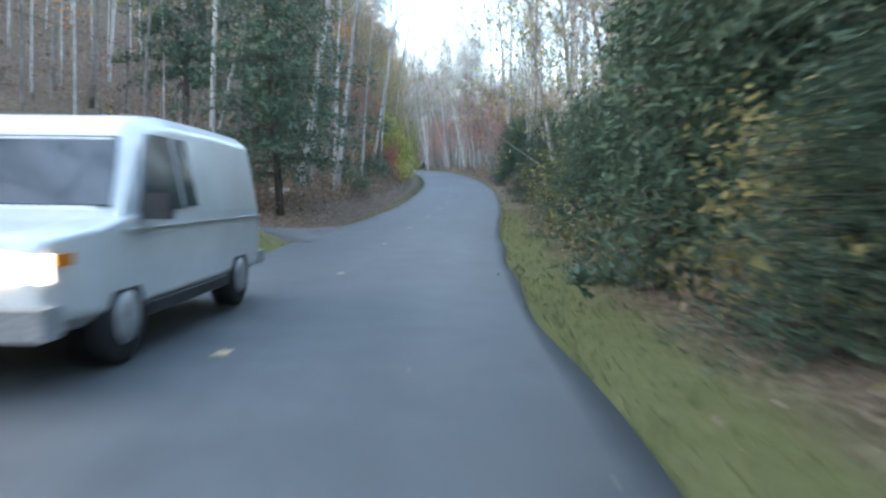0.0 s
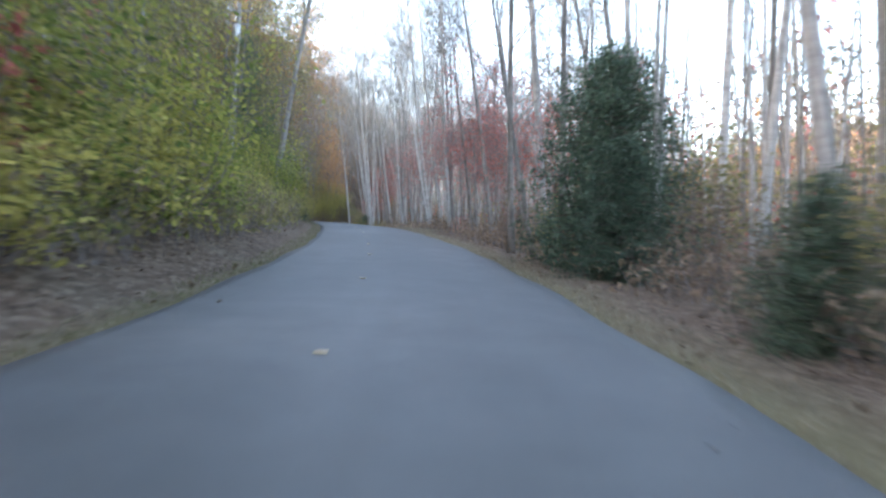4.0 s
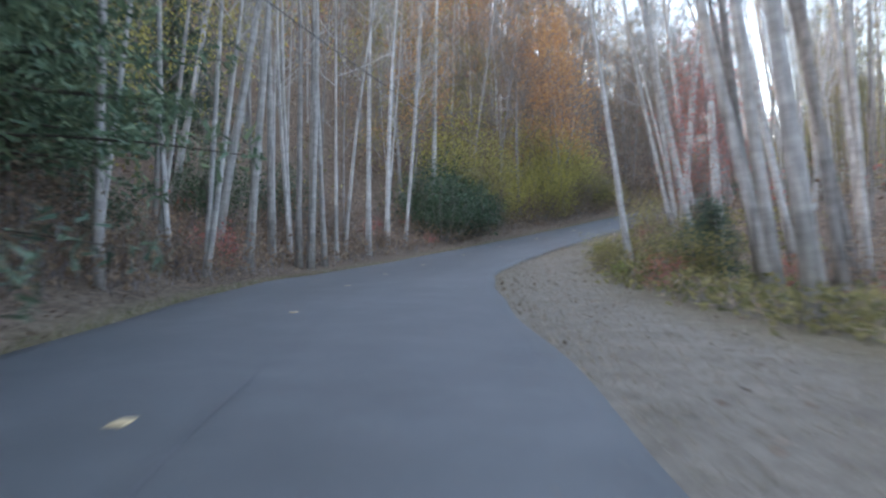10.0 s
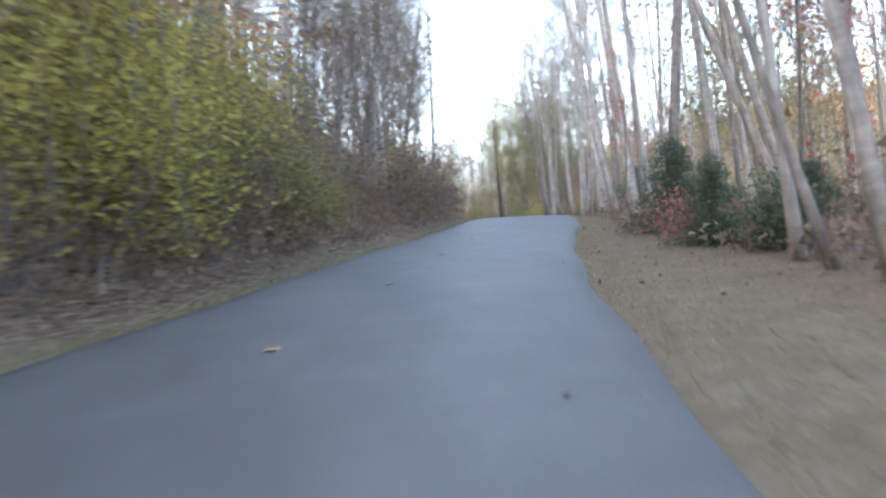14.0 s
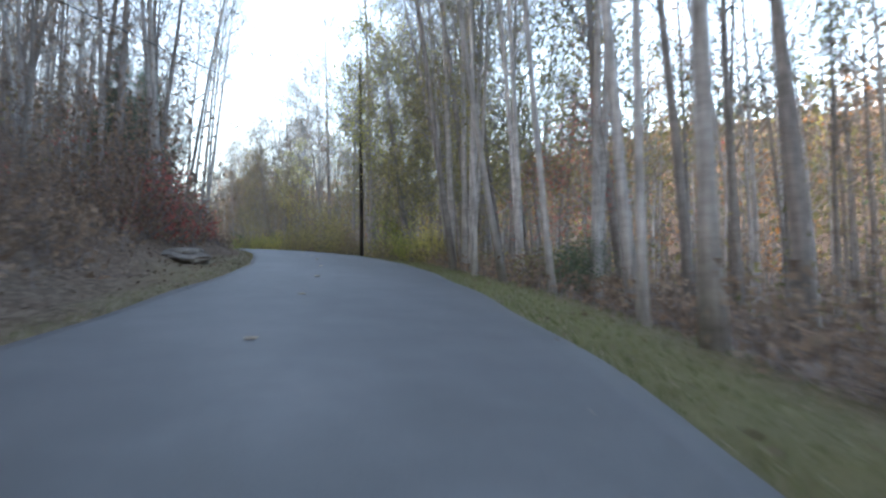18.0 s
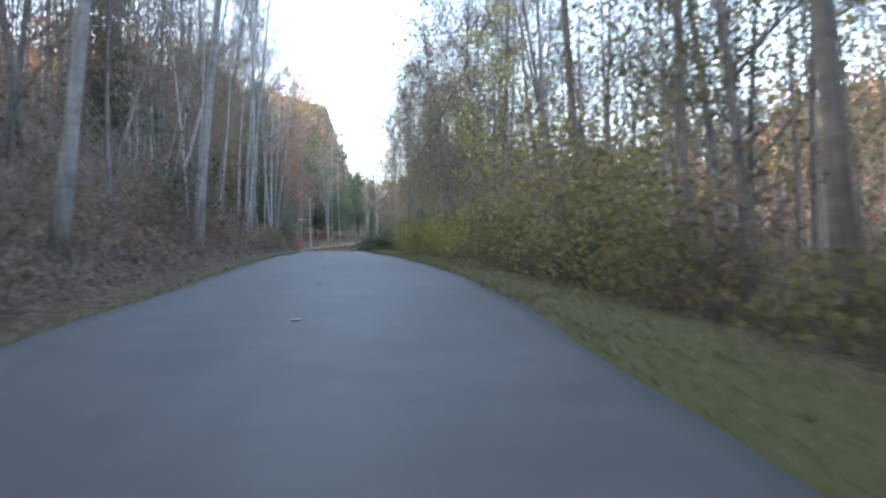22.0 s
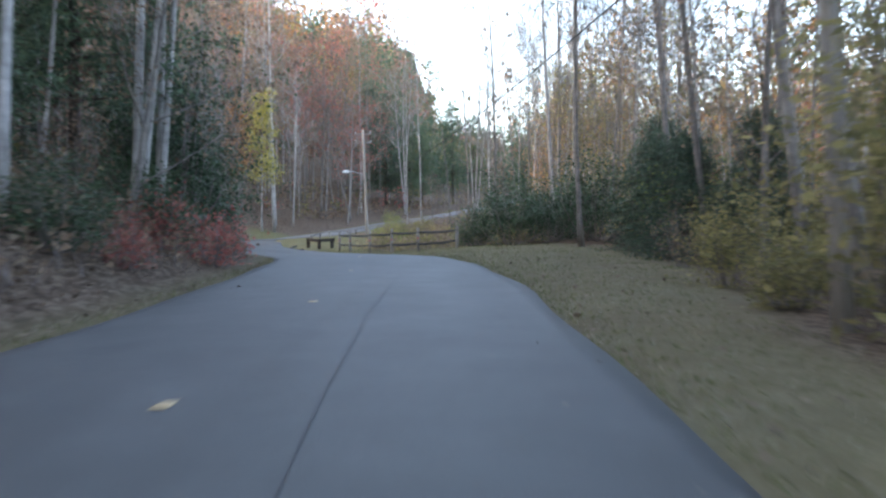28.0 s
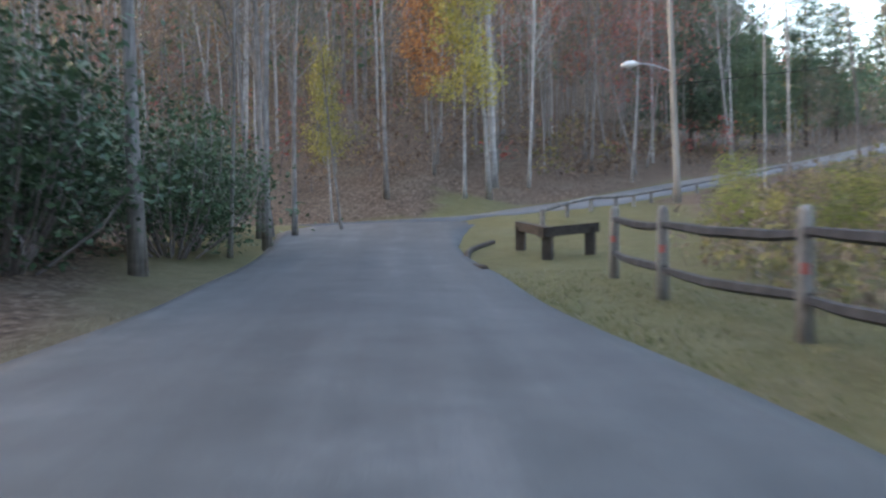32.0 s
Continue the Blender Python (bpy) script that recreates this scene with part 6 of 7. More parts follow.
# ---------------------------------------------------------------- poles, wires, lamp
def utility_pole(x, y, height, radius, mat, label, arm=True, transformer=False, lamp=None, lean=(0, 0), turn=0.0):
    z = float(land([x], [y])[0])
    root = new("utility_pole")
    b = Build()
    h = np.linspace(0, 1, 7)
    b.tube(np.stack([0 * h, 0 * h, h * (height + 0.5) - 0.5], 1), radius * (1 - 0.35 * h), 12)
    part("pole", b.mesh("pole", mat, True), root)
    if arm:
        for up in (0.35, 1.1):
            a = Build().box((-0.75, radius * 0.7, height - up - 0.05), (0.75, radius * 0.7 + 0.09, height - up + 0.05))
            part("crossarm", a.mesh("crossarm", mat), root)
            for q in (-0.66, 0.0, 0.66):
                ins = Build().tube([(q, radius * 0.7 + 0.045, height - up + 0.05), (q, radius * 0.7 + 0.045, height - up + 0.12), (q, radius * 0.7 + 0.045, height - up + 0.2)], [0.03, 0.045, 0.025], 8)
                part("insulator", ins.mesh("insulator", PAINT_WHITE, True), root)
    if transformer:
        t = Build().tube([(0, -radius - 0.24, height - 2.2), (0, -radius - 0.24, height - 2.15), (0, -radius - 0.24, height - 1.4), (0, -radius - 0.24, height - 1.32)], [0.19, 0.23, 0.23, 0.12], 14)
        part("transformer", t.mesh("transformer", STEEL, True), root, "grey can transformer")
        t = Build().box((-0.05, -radius - 0.1, height - 1.9), (0.05, 0.0, height - 1.7))
        part("bracket", t.mesh("bracket", STEEL), root)
    if lamp:
        ux, uy = lamp
        u = np.linspace(0, 1, 7)
        arm_pts = np.stack([ux * u * 1.4, uy * u * 1.4, height - 4.0 + 0.35 * np.sin(u * 1.7)], 1)
        part("lamp_arm", Build().tube(arm_pts, [0.03] * 7, 8).mesh("lamp_arm", STEEL, True), root)
        tip = arm_pts[-1]
        head = Build().tube([tip - np.array([ux, uy, 0]) * 0.05, tip + np.array([ux * 0.1, uy * 0.1, 0.0]), tip + np.array([ux * 0.4, uy * 0.4, -0.02]), tip + np.array([ux * 0.62, uy * 0.62, -0.05])], [0.04, 0.12, 0.13, 0.05], 10)
        lamp_head = part("lamp_head", head.mesh("lamp_head", PAINT_WHITE, True), root, "pale cobra-head street lamp")
        lens = Build().tube([tip + np.array([ux * 0.28, uy * 0.28, -0.08]), tip + np.array([ux * 0.28, uy * 0.28, -0.17])], [0.11, 0.05], 10)
        part("lens", lens.mesh("lens", STEEL, True), lamp_head)
    root.matrix_basis = pose(x, y, z, lean[0], lean[1], turn)
    return tagged(root, label, "utility pole", "utility poles"), root.matrix_basis @ Vector((0, 0, height - 0.3))


def pole_xy(s, d):
    x, y = place(np.array([float(s)]), np.array([float(d)]))
    return float(x[0]), float(y[0])


_, p0 = utility_pole(*pole_xy(20, -16), 10.5, 0.15, POLE_WOOD, "weathered grey utility pole among the trees")
_, p1 = utility_pole(-8.65, 97.0, 10.4, 0.15, POLE_WOOD, "pale utility pole with a can transformer on the bank", transformer=True)
_, p2 = utility_pole(-15.0, 182.2, 8.2, 0.14, POLE_WOOD, "pale utility pole behind the evergreen bush", turn=-40)
_, p3 = utility_pole(19.9, 264.7, 13.0, 0.14, POLE_DARK, "slim dark utility pole beside the grass verge", arm=False, lean=(0, -1.5))
_, p4 = utility_pole(18.4, 335.5, 10.0, 0.115, POLE_WOOD, "weathered wooden utility pole in the roadside shrubs", arm=False, lean=(0, -1.0))
_, p5 = utility_pole(6.0, 397.0, 9.1, 0.15, POLE_WOOD, "pale utility pole carrying a street lamp and crossarms", lamp=(-0.95, -0.3), turn=8, lean=(0, -1.6))
wires = [p0, p1, p2, p3, p4, p5, Vector((60, 420, 57))]


def wire(a, b, sag, label, down=0.0, thick=0.013):
    u = np.linspace(0, 1, 25)[:, None]
    pts = np.array(a)[None] * (1 - u) + np.array(b)[None] * u
    pts[:, 2] -= (sag * 4 * u * (1 - u)).ravel() + down
    ob = new("overhead_wire", Build().tube(pts, [thick] * 25, 5).mesh("overhead_wire", CABLE, True))
    tagged(ob, label, "wire", "overhead wires")


for a, b in zip(wires, wires[1:]):
    wire(a, b, 1.2, "black overhead wire sagging between poles")
    wire(a, b, 0.9, "black overhead service cable between poles", 4.2, 0.014)

# ---------------------------------------------------------------- split-rail fence, timber barrier, guard rail
TALL = [1.02, 1.18, 1.24, 1.22, 1.2, 1.15]
FENCE = [(14.0, 364.2), (12.1, 366.0), (10.6, 368.6), (9.1, 371.8), (7.6, 374.7), (6.6, 377.2)]


def split_rail_fence():
    root = new("split_rail_fence")
    zs = land([p[0] for p in FENCE], [p[1] for p in FENCE])
    rng = np.random.default_rng(3)
    for i, ((x, y), z) in enumerate(zip(FENCE, zs)):
        b = Build()
        b.tube([(x, y, z - 0.3), (x, y, z + 0.4), (x + 0.01, y, z + TALL[i] - 0.07), (x + 0.015, y, z + TALL[i])], [0.085, 0.08, 0.075, 0.045], 8)
        post = part("post", b.mesh("post", RAIL_WOOD, True), root)
        if i:
            r = Build().box((x - 0.035, y - 0.094, z + TALL[i] * 0.5), (x + 0.035, y - 0.078, z + TALL[i] * 0.5 + 0.1))
            part("reflector", r.mesh("reflector", REFLECT_RED), post, "small red reflector")
    for (x0, y0), (x1, y1), z0, z1, h0, h1 in zip(FENCE, FENCE[1:], zs, zs[1:], TALL, TALL[1:]):
        for up in (0.34, 0.79):
            u = np.linspace(-0.03, 1.03, 6)[:, None]
            pts = np.array([x0, y0, z0 + up * h0])[None] * (1 - u) + np.array([x1, y1, z1 + up * h1 + rng.uniform(-0.05, 0.05)])[None] * u
            pts[:, 2] -= 0.05 * np.sin(np.clip(u.ravel(), 0, 1) * 3.14)
            pts[1:-1] += rng.normal(size=(4, 3)) * 0.008
            part("rail", Build().tube(pts, [0.045, 0.062, 0.066, 0.064, 0.06, 0.042], 5).mesh("rail", RAIL_DARK), root)
    tagged(root, "weathered grey split-rail fence with two rails", "fence")


split_rail_fence()


def timber_barrier():
    root = new("timber_barrier")
    spots = [(3.7, 382.2), (4.8, 380.2), (5.5, 381.1)]
    zs = land([p[0] for p in spots], [p[1] for p in spots])
    for (x, y), z in zip(spots, zs):
        part("post", Build().box((x - 0.1, y - 0.1, z - 0.3), (x + 0.1, y + 0.1, z + 0.58)).mesh("post", BEAM_WOOD), root)
    for (a, b), (za, zb) in zip(zip(spots, spots[1:]), zip(zs, zs[1:])):
        d = Vector((b[0] - a[0], b[1] - a[1], zb - za))
        m = Matrix.Translation((a[0], a[1], za + 0.56)) @ d.to_track_quat("Y", "Z").to_matrix().to_4x4()
        part("beam", Build().box((-0.09, -0.18, -0.10), (0.09, d.length + 0.18, 0.10), m).mesh("beam", BEAM_WOOD), root)
    tagged(root, "low dark timber barrier on three posts in the grass", "barrier")


timber_barrier()


def guard_rail():
    root = new("guard_rail")
    line = spline([(2.9, 387.6, 0), (3.5, 391, 0), (4.3, 394, 0), (5.0, 397.5, 0), (7.2, 402.5, 0), (11, 409.5, 0)], 2.0)
    pts = []
    for x, y, _ in line:
        z = float(land([x], [y])[0])
        pts.append((x, y, z))
        part("post", Build().box((x - 0.06, y - 0.06, z - 0.4), (x + 0.06, y + 0.06, z + 0.5)).mesh("post", RAIL_WOOD), root)
    pts = np.array(pts)
    pts[:, 2] += 0.46
    part("rail", Build().tube(pts, [0.055] * len(pts), 6).mesh("rail", RAIL_WOOD, True), root)
    tagged(root, "low weathered wooden guard rail along the road", "guard rail")


guard_rail()

# timber edge where the grass meets the junction
kx = spline([(4.1, 378.2, 0), (3.3, 379.7, 0), (2.6, 381.8, 0), (2.5, 384.0, 0)], 0.3)
kz = land(kx[:, 0], kx[:, 1])
ob = new("kerb", Build().tube(np.stack([kx[:, 0], kx[:, 1], np.maximum.accumulate(kz) + 0.03], 1), [0.075] * len(kx), 6).mesh("kerb", BEAM_WOOD, True))
tagged(ob, "low dark curved timber kerb at the junction", "kerb", kind="structure")

# ---------------------------------------------------------------- sign board by the drive
def board_sign(x, y):
    z = float(land([x], [y])[0])
    root = new("sign_board")
    part("post", Build().tube([(0, 0, -0.3), (0, 0, 1.15)], [0.05, 0.045], 8).mesh("post", BARK_DARK, True), root)
    b = Build().box((-0.42, -0.05, 1.02), (0.42, -0.015, 1.16)).box((-0.30, -0.05, 0.93), (0.30, -0.02, 1.00))
    part("board", b.mesh("board", PAINT_WHITE), root, "small white board")
    root.matrix_basis = pose(x, y, min(z, 1.4), 0, 0, 8)
    tagged(root, "small white sign board on a dark post", "sign")


board_sign(-7.0, 34.9)

# ---------------------------------------------------------------- van
def white_van():
    paint, pn, pl, pb = material("white_van_paint", 0.28, 0, 0.5)
    pb.inputs["Base Color"].default_value = (0.74, 0.76, 0.78, 1)
    pb.inputs["Coat Weight"].default_value = 0.4
    dirt = noise_tex(pn, pl, 1.5, 5)
    r = ramp(pn, [(0.35, (0.50, 0.52, 0.52)), (0.65, (0.60, 0.61, 0.61))])
    pl.new(dirt.outputs["Fac"], r.inputs["Fac"])
    pl.new(r.outputs["Color"], pb.inputs["Base Color"])
    glass, _, _, gb = material("tinted_glass", 0.06, 0, 0.6)
    gb.inputs["Base Color"].default_value = (0.03, 0.045, 0.055, 1)
    rubber = surface("tyre_rubber", [(0.3, (0.015, 0.015, 0.016)), (0.7, (0.03, 0.03, 0.031))], 6, 60, 0.85, 0.3)
    trim = surface("dark_trim", [(0.3, (0.03, 0.03, 0.032)), (0.7, (0.05, 0.05, 0.052))], 6, 60, 0.6, 0.2)
    lit, ln, ll, lb = material("lit_headlamp", 0.2)
    lb.inputs["Base Color"].default_value = (0.9, 0.88, 0.8, 1)
    lb.inputs["Emission Color"].default_value = (1.0, 0.86, 0.62, 1)
    lb.inputs["Emission Strength"].default_value = 0.5
    amber = surface("amber_lens", [(0.3, (0.5, 0.16, 0.02)), (0.7, (0.65, 0.25, 0.04))], 10, 60, 0.25, 0.1)
    root = new("van")
    # nose at y = 0, tail at y = 4.75; side sections by height
    prof = [(0.0, 0.42, 0.95), (0.08, 0.36, 1.00), (0.55, 0.32, 1.06), (0.95, 0.30, 1.14), (1.45, 0.30, 1.72), (1.75, 0.30, 1.90), (2.2, 0.30, 1.94), (3.4, 0.30, 1.94), (4.5, 0.30, 1.92), (4.68, 0.34, 1.84), (4.75, 0.40, 1.5)]
    v, f = [], []
    ring = 12
    for y, lo, hi in prof:
        belt = min(1.08, hi - 0.04)
        wide = 0.97 if 0.3 < y < 4.6 else 0.86
        up = 0.80 if hi > 1.5 else 0.9
        sec = [(-0.80, lo), (-wide, lo + 0.12), (-wide - 0.01, 0.70 if hi > 0.95 else lo + 0.3), (-wide, belt), (-wide * (up + (1 - up) * 0.3), max(belt + 0.01, hi - 0.12)), (-wide * 0.70, hi)]
        sec += [(-a, b) for a, b in reversed(sec)]
        v += [(a, y, b) for a, b in sec]
    for i in range(len(prof) - 1):
        for k in range(ring):
            a, b = i * ring + k, i * ring + (k + 1) % ring
            f.append((a, b, b + ring, a + ring))
    f.append(tuple(range(ring - 1, -1, -1)))
    f.append(tuple((len(prof) - 1) * ring + k for k in range(ring)))
    body = part("body", solid("body", v, f, paint, False), root, "white painted body")
    bev = body.modifiers.new("soft_edges", "BEVEL")
    bev.width, bev.segments, bev.limit_method, bev.angle_limit = 0.11, 4, "ANGLE", radians(12)

    def pane(name, pts, mat, parent=root, out=0.012, label=""):
        n = (Vector(pts[1]) - Vector(pts[0])).cross(Vector(pts[2]) - Vector(pts[0])).normalized()
        k = len(pts)
        vs = [tuple(Vector(p) + n * out) for p in pts] + [tuple(Vector(p) - n * 0.02) for p in pts]
        fs = [tuple(range(k)), tuple(range(2 * k - 1, k - 1, -1))] + [(i, i + k, (i + 1) % k + k, (i + 1) % k) for i in range(k)]
        return part(name, solid(name, vs, fs, mat), parent, label)

    for sgn in (1, -1):
        o = (lambda p: p) if sgn > 0 else (lambda p: p[::-1])
        X = lambda a: sgn * a
        pane("side_window", o([(X(0.975), 1.22, 1.12), (X(0.975), 2.05, 1.12), (X(0.845), 2.05, 1.74), (X(0.845), 1.62, 1.74)]), glass)
        pane("rear_quarter_window", o([(X(0.975), 2.16, 1.14), (X(0.975), 2.42, 1.14), (X(0.845), 2.42, 1.74), (X(0.845), 2.16, 1.74)]), glass)
        pane("side_moulding", o([(X(0.982), 0.9, 0.985), (X(0.982), 4.5, 0.985), (X(0.982), 4.5, 1.0), (X(0.982), 0.9, 1.0)]), paint, out=0.014)
        pane("sill", o([(X(0.97), 1.3, 0.30), (X(0.97), 3.3, 0.30), (X(0.985), 3.3, 0.40), (X(0.985), 1.3, 0.40)]), trim, out=0.015)
        pane("headlamp", o([(X(0.60), -0.01, 0.70), (X(0.90), 0.05, 0.70), (X(0.90), 0.05, 0.88), (X(0.60), -0.01, 0.88)]), lit, out=0.03, label="lit headlamp")
        pane("indicator", o([(X(0.90), 0.06, 0.80), (X(0.95), 0.22, 0.80), (X(0.95), 0.22, 0.88), (X(0.90), 0.06, 0.88)]), amber, out=0.02, label="amber indicator")
        pane("tail_lamp", o([(X(0.88), 4.70, 0.95), (X(0.70), 4.755, 0.95), (X(0.70), 4.745, 1.35), (X(0.86), 4.70, 1.35)][::-1]), REFLECT_RED, out=0.02)
        part("door_mirror", Build().box((min(X(0.98), X(1.20)), 1.18, 1.06), (max(X(0.98), X(1.20)), 1.28, 1.26)).mesh("door_mirror", trim), root)
        for y in (0.95, 3.75):
            t = Build().tube([(X(0.72), y, 0.345), (X(0.75), y, 0.345), (X(0.95), y, 0.345), (X(0.975), y, 0.345)], [0.30, 0.345, 0.345, 0.30], 24)
            wheel = part("wheel", t.mesh("wheel", rubber, True), root)
            part("hub_cap", Build().tube([(X(0.965), y, 0.345), (X(0.985), y, 0.345), (X(0.99), y, 0.345)], [0.20, 0.19, 0.05], 18).mesh("hub_cap", STEEL, True), wheel)
    pane("windscreen", [(-0.84, 0.98, 1.16), (0.84, 0.98, 1.16), (0.70, 1.46, 1.70), (-0.70, 1.46, 1.70)], glass, out=0.02)
    part("front_bumper", Build().box((-0.95, -0.12, 0.36), (0.95, 0.10, 0.56)).mesh("front_bumper", STEEL), root, "chrome front bumper")
    part("grille", Build().box((-0.56, -0.03, 0.64), (0.56, 0.02, 0.90)).mesh("grille", trim), root)
    part("rear_bumper", Build().box((-0.94, 4.66, 0.38), (0.94, 4.88, 0.54)).mesh("rear_bumper", STEEL), root)
    part("rear_window", Build().box((-0.72, 4.70, 1.15), (0.72, 4.745, 1.62)).mesh("rear_window", glass), root)
    root.matrix_basis = pose(-3.32, 5.05, float(np.interp(5.05, MAIN[:, 1], MAIN[:, 2])) + 0.03, 4.0, 0, -1) @ Matrix.Diagonal((1.0, 1.12, 1.0, 1))
    tagged(root, "white passenger van with lit headlamps on the road", "van")


white_van()

# ---------------------------------------------------------------- small things on the road
def marker():
    b = Build()
    v = [(-0.06, -0.055, 0), (0.06, -0.055, 0), (0.06, 0.055, 0), (-0.06, 0.055, 0), (-0.05, -0.048, 0.014), (0.05, -0.048, 0.014), (0.05, 0.048, 0.014), (-0.05, 0.048, 0.014)]
    f = [(4, 5, 6, 7), (0, 1, 5, 4), (1, 2, 6, 5), (2, 3, 7, 6), (3, 0, 4, 7), (3, 2, 1, 0)]
    return tagged(new("road_marker", solid("road_marker", v, f, REFLECTOR)), "raised amber reflective marker on the centre line", "road marker", "centre line markers")


first = marker()
spots = [20.0, 26.4, 32.7, 38.8, 45.0, 51.8, 59.0, 66.1, 73.1, 79.2, 85.3, 91.0, 95.8, 100.6, 106.3, 112.6, 118.6, 125.2, 131.7, 138.4, 144.8, 151.2, 157.6, 163.4, 168.6, 173.6, 178.8, 184.4,
         190.5, 196.6, 202.7, 208.9, 215.1, 220.6, 225.8, 231.0, 236.2, 242.0, 249.0, 256.2, 263.4, 269.8, 276.2, 282.6, 289.0, 294.8, 300.6, 306.4, 312.3, 318.5, 325.0, 331.2, 337.3, 343.5, 350.6]
for k, s in enumerate([6.4, 13.2] + spots + [360.2]):
    d = float(np.interp(s, [0, 45, 75, 100, 118, 128, 140, 150, 160, 178, 184, 215, 240, 252, 263, 272, 289, 325, 350, 360, 367], [-0.25, -0.25, -0.65, -0.65, -0.65, -0.5, -0.42, -0.3, -0.55, -0.45, -0.3, -0.5, -0.45, -0.35, 0.05, -0.1, -0.3, -0.4, -0.4, 0.0, 0.15]))
    i = int(s + S0)
    m = Matrix.Translation(on_road(s, d, 0.002)) @ Matrix.Rotation(math.atan2(MAIN_T[i, 1], MAIN_T[i, 0]) - math.pi / 2, 4, "Z") @ Matrix.Diagonal((0.95, 2.4, 0.6, 1))
    if k == 0:
        first.matrix_basis = m
    else:
        copy_thing(first, m @ Matrix.Diagonal((1 / 0.95, 1 / 2.4, 1 / 0.6, 1)))

crack_rng = np.random.default_rng(31)
road_strip("crack_seal", [(float(s), 0.60 + 0.07 * math.sin(s * 0.4) + float(crack_rng.normal()) * 0.035) for s in np.arange(312, 350, 1.3)], 0.019, TAR, "dark sealed crack along the lane", "crack sealing")
for s0, s1 in ((69, 76), (79, 88), (104, 113), (116, 128), (130, 141), (147, 152), (179, 186), (236, 242), (288, 293), (297, 303), (306, 311)):
    road_strip("crack_seal", [(float(s), 0.02 + 0.05 * math.sin(s * 0.31) + float(crack_rng.normal()) * 0.02) for s in np.arange(s0, s1, 1.5)], 0.03, SEAM, "faint seam along the middle of the road", "crack sealing", 0.006)
road_patch("asphalt_patch", 79, 91, -2.45, 2.5, ASPHALT_NEW, "slightly darker asphalt patch across both lanes")

# rock showing in the bank
rb = bmesh.new()
bmesh.ops.create_icosphere(rb, subdivisions=4, radius=1.0)
for vtx in rb.verts:
    n = noise.noise(vtx.co * 1.6) * 0.35 + noise.noise(vtx.co * 5) * 0.1
    vtx.co = vtx.co * (1 + n)
    vtx.co.x, vtx.co.y, vtx.co.z = vtx.co.x * 1.0, vtx.co.y * 1.7, vtx.co.z * 0.36
rm = bpy.data.meshes.new("rock")
rb.to_mesh(rm)
rm.materials.append(ROCK)
rx, ry = pole_xy(243.2, -4.7)
rock = tagged(new("rock", rm), "flat grey rock ledge showing at the foot of the bank", "rock")
rock.matrix_basis = pose(rx, ry, float(land([rx], [ry])[0]) - 0.16, 0, -6, 8)


# ---------------------------------------------------------------- fallen leaves and grass
def spread(n, seed, lo, hi, side, s_lo=-5, s_hi=372):
    rng = np.random.default_rng(seed)
    s = rng.uniform(s_lo, s_hi, n)
    e = lo + (hi - lo) * rng.uniform(0, 1, n) ** 1.6
    d = side * (half_width(s) + e)
    x, y = place(s, d)
    return x, y, s, e, rng


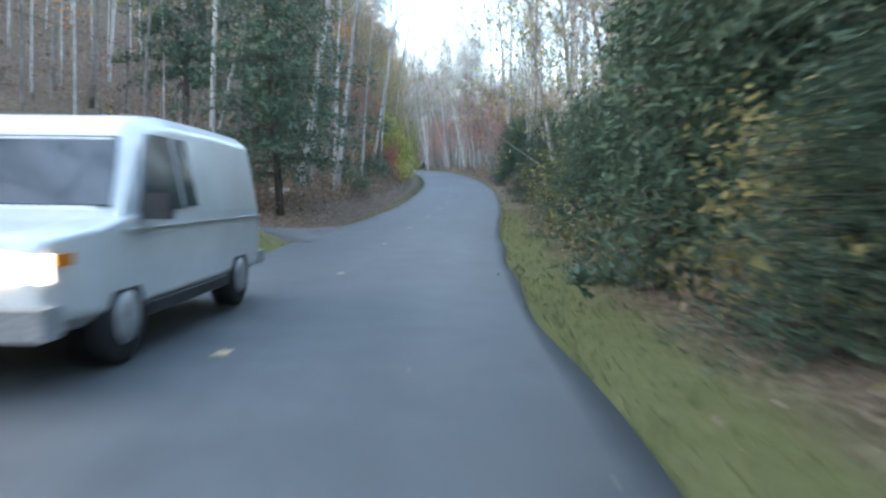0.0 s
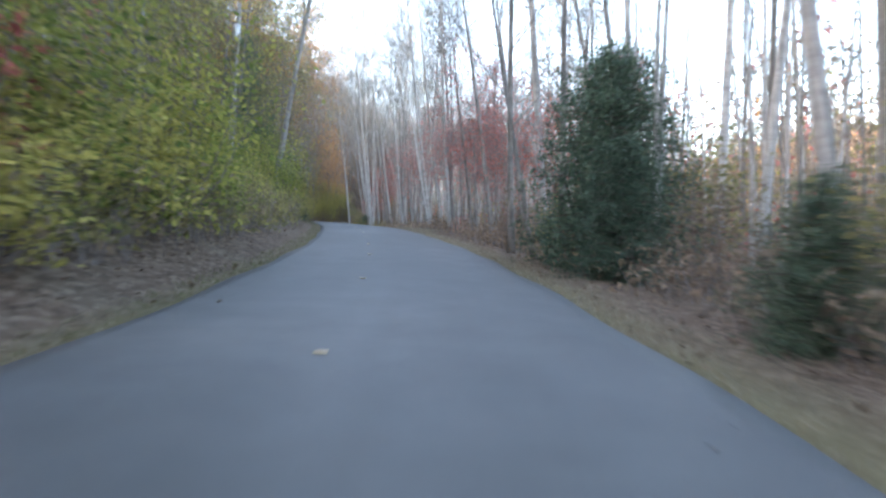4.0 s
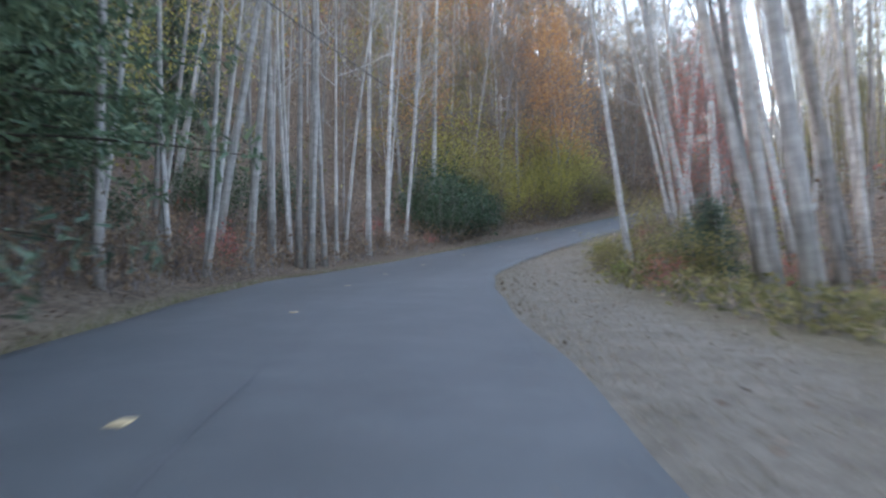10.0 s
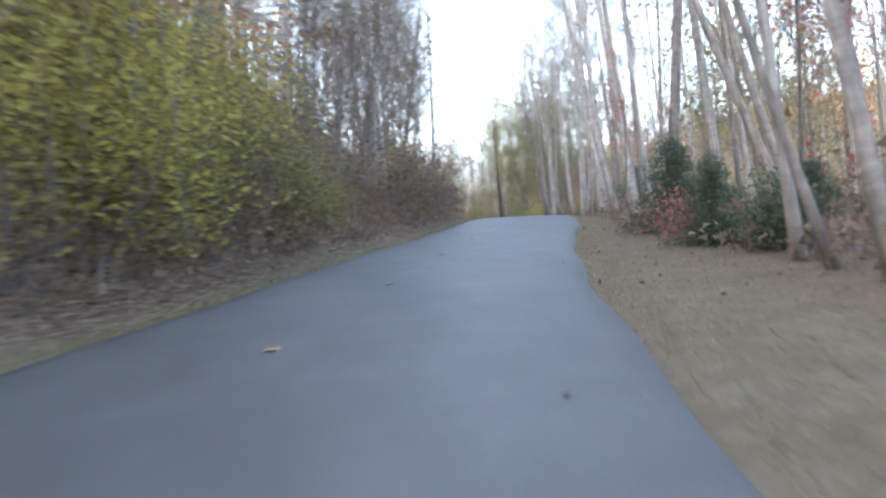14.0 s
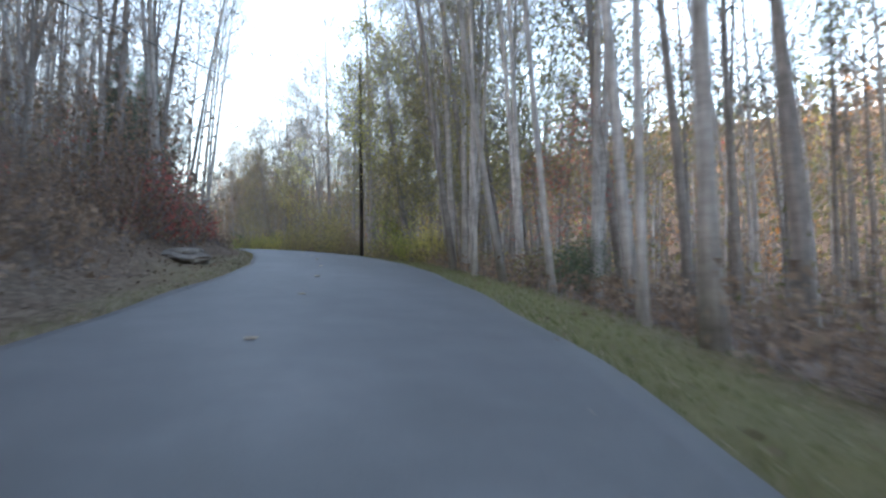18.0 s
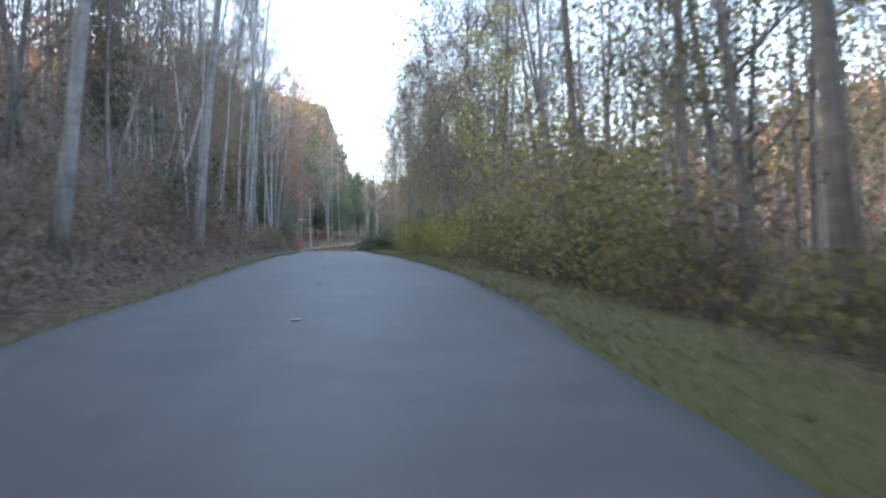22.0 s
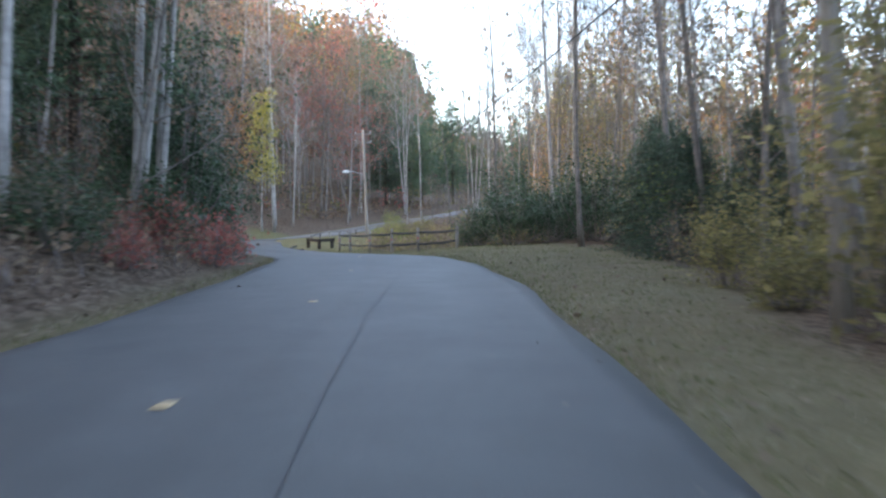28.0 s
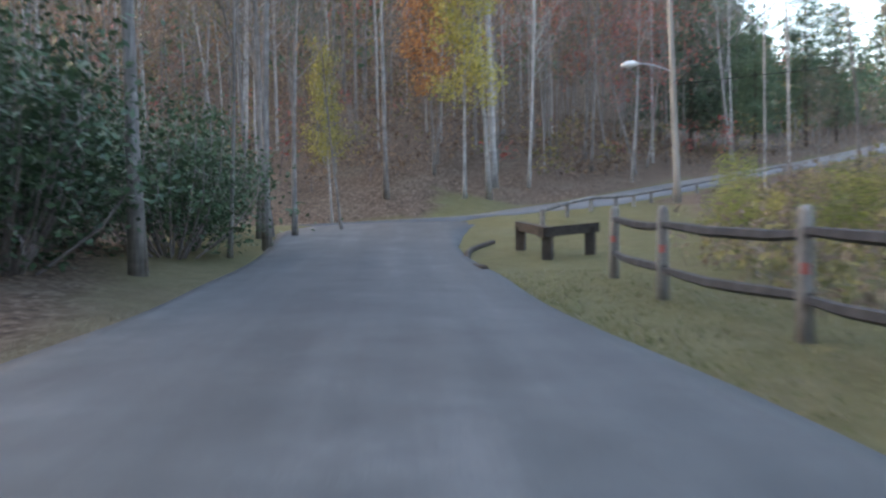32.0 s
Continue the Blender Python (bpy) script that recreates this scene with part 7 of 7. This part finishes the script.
def litter():
    b = Build()
    for side, seed, n in ((-1, 51, 52000), (1, 52, 30000)):
        x, y, s, e, rng = spread(n, seed, 0.15, 9.0, side)
        lawn = np.interp(s, [0, 30, 60, 90, 104, 116, 158, 168, 190, 200, 225, 300, 340, 350, 385], [1.7, 1.5, 1.0, 1.0, 1.8, 6, 8, 6, 4, 1.3, 2.0, 2.9, 2.6, 6, 9]) if side > 0 else 0.8
        keep = np.where(e < lawn, rng.uniform(size=n) < 0.22, True)
        x, y = x[keep], y[keep]
        z = land(x, y)
        b.leaves(np.stack([x, y, z + 0.022], 1), 0.040, rng, 0.85, 0.0, 0.8)
    tagged(new("fallen_leaves", b.mesh("fallen_leaves", LITTER_LEAF)), "brown fallen leaves along both banks", "fallen leaves", kind="stuff")
    rng = np.random.default_rng(53)
    b = Build()
    s = rng.uniform(0, 372, 420)
    d = np.sign(rng.normal(size=420)) * half_width(s) * rng.beta(7, 1, 420) * 0.98
    for a, c in zip(s, d):
        p = on_road(float(a), float(c), 0.012)
        b.leaves([p], 0.03, rng, 0.95, 0, 0.8)
    tagged(new("leaves_on_road", b.mesh("leaves_on_road", LITTER_LEAF)), "scattered dry leaves lying on the asphalt", "fallen leaves", kind="stuff")


litter()


def turf(name, mat, seed, bands, label):
    b = Build()
    rng = np.random.default_rng(seed)
    for side, s0, s1, wide, per_m2, tall in bands:
        n = int((s1 - s0) * wide * per_m2)
        s = rng.uniform(s0, s1, n)
        d = side * (half_width(s) + 0.05 + wide * rng.uniform(0, 1, n) ** 1.3)
        x, y = place(s, d)
        z = land(x, y)
        ang, h = rng.uniform(0, 6.283, n), tall * rng.uniform(0.5, 1.3, n)
        lx, ly = np.cos(ang), np.sin(ang)
        bend = rng.normal(size=(n, 2)) * h[:, None] * 0.5
        w = 0.006 + 0.009 * rng.uniform(size=n)
        tri = np.stack([np.stack([x - lx * w, y - ly * w, z - 0.01], 1), np.stack([x + lx * w, y + ly * w, z - 0.01], 1), np.stack([x + bend[:, 0], y + bend[:, 1], z + h], 1)], 1)
        b.v.extend(map(tuple, tri.reshape(-1, 3).tolist()))
        b.f.extend((b.n + 3 * np.arange(n)[:, None] + np.arange(3)).tolist())
        b.n += 3 * n
    tagged(new(name, b.mesh(name, mat)), label, "grass", kind="stuff")


turf("green_grass", GRASS, 61, [(1, 0, 40, 1.6, 60, 0.09), (-1, 6, 20, 3.0, 40, 0.10), (1, 215, 330, 2.5, 60, 0.07), (1, 330, 345, 2.5, 60, 0.04), (1, 345, 384, 7, 60, 0.04), (-1, 28, 362, 0.6, 40, 0.06)], "short green verge grass")
turf("dry_grass", DRY_GRASS, 62, [(1, 40, 104, 1.2, 60, 0.07), (1, 104, 120, 3.5, 60, 0.045), (1, 120, 168, 6, 60, 0.045), (1, 168, 215, 3, 60, 0.045), (-1, 28, 380, 0.6, 50, 0.06), (1, 215, 384, 2.5, 24, 0.05)], "dry tan verge grass")
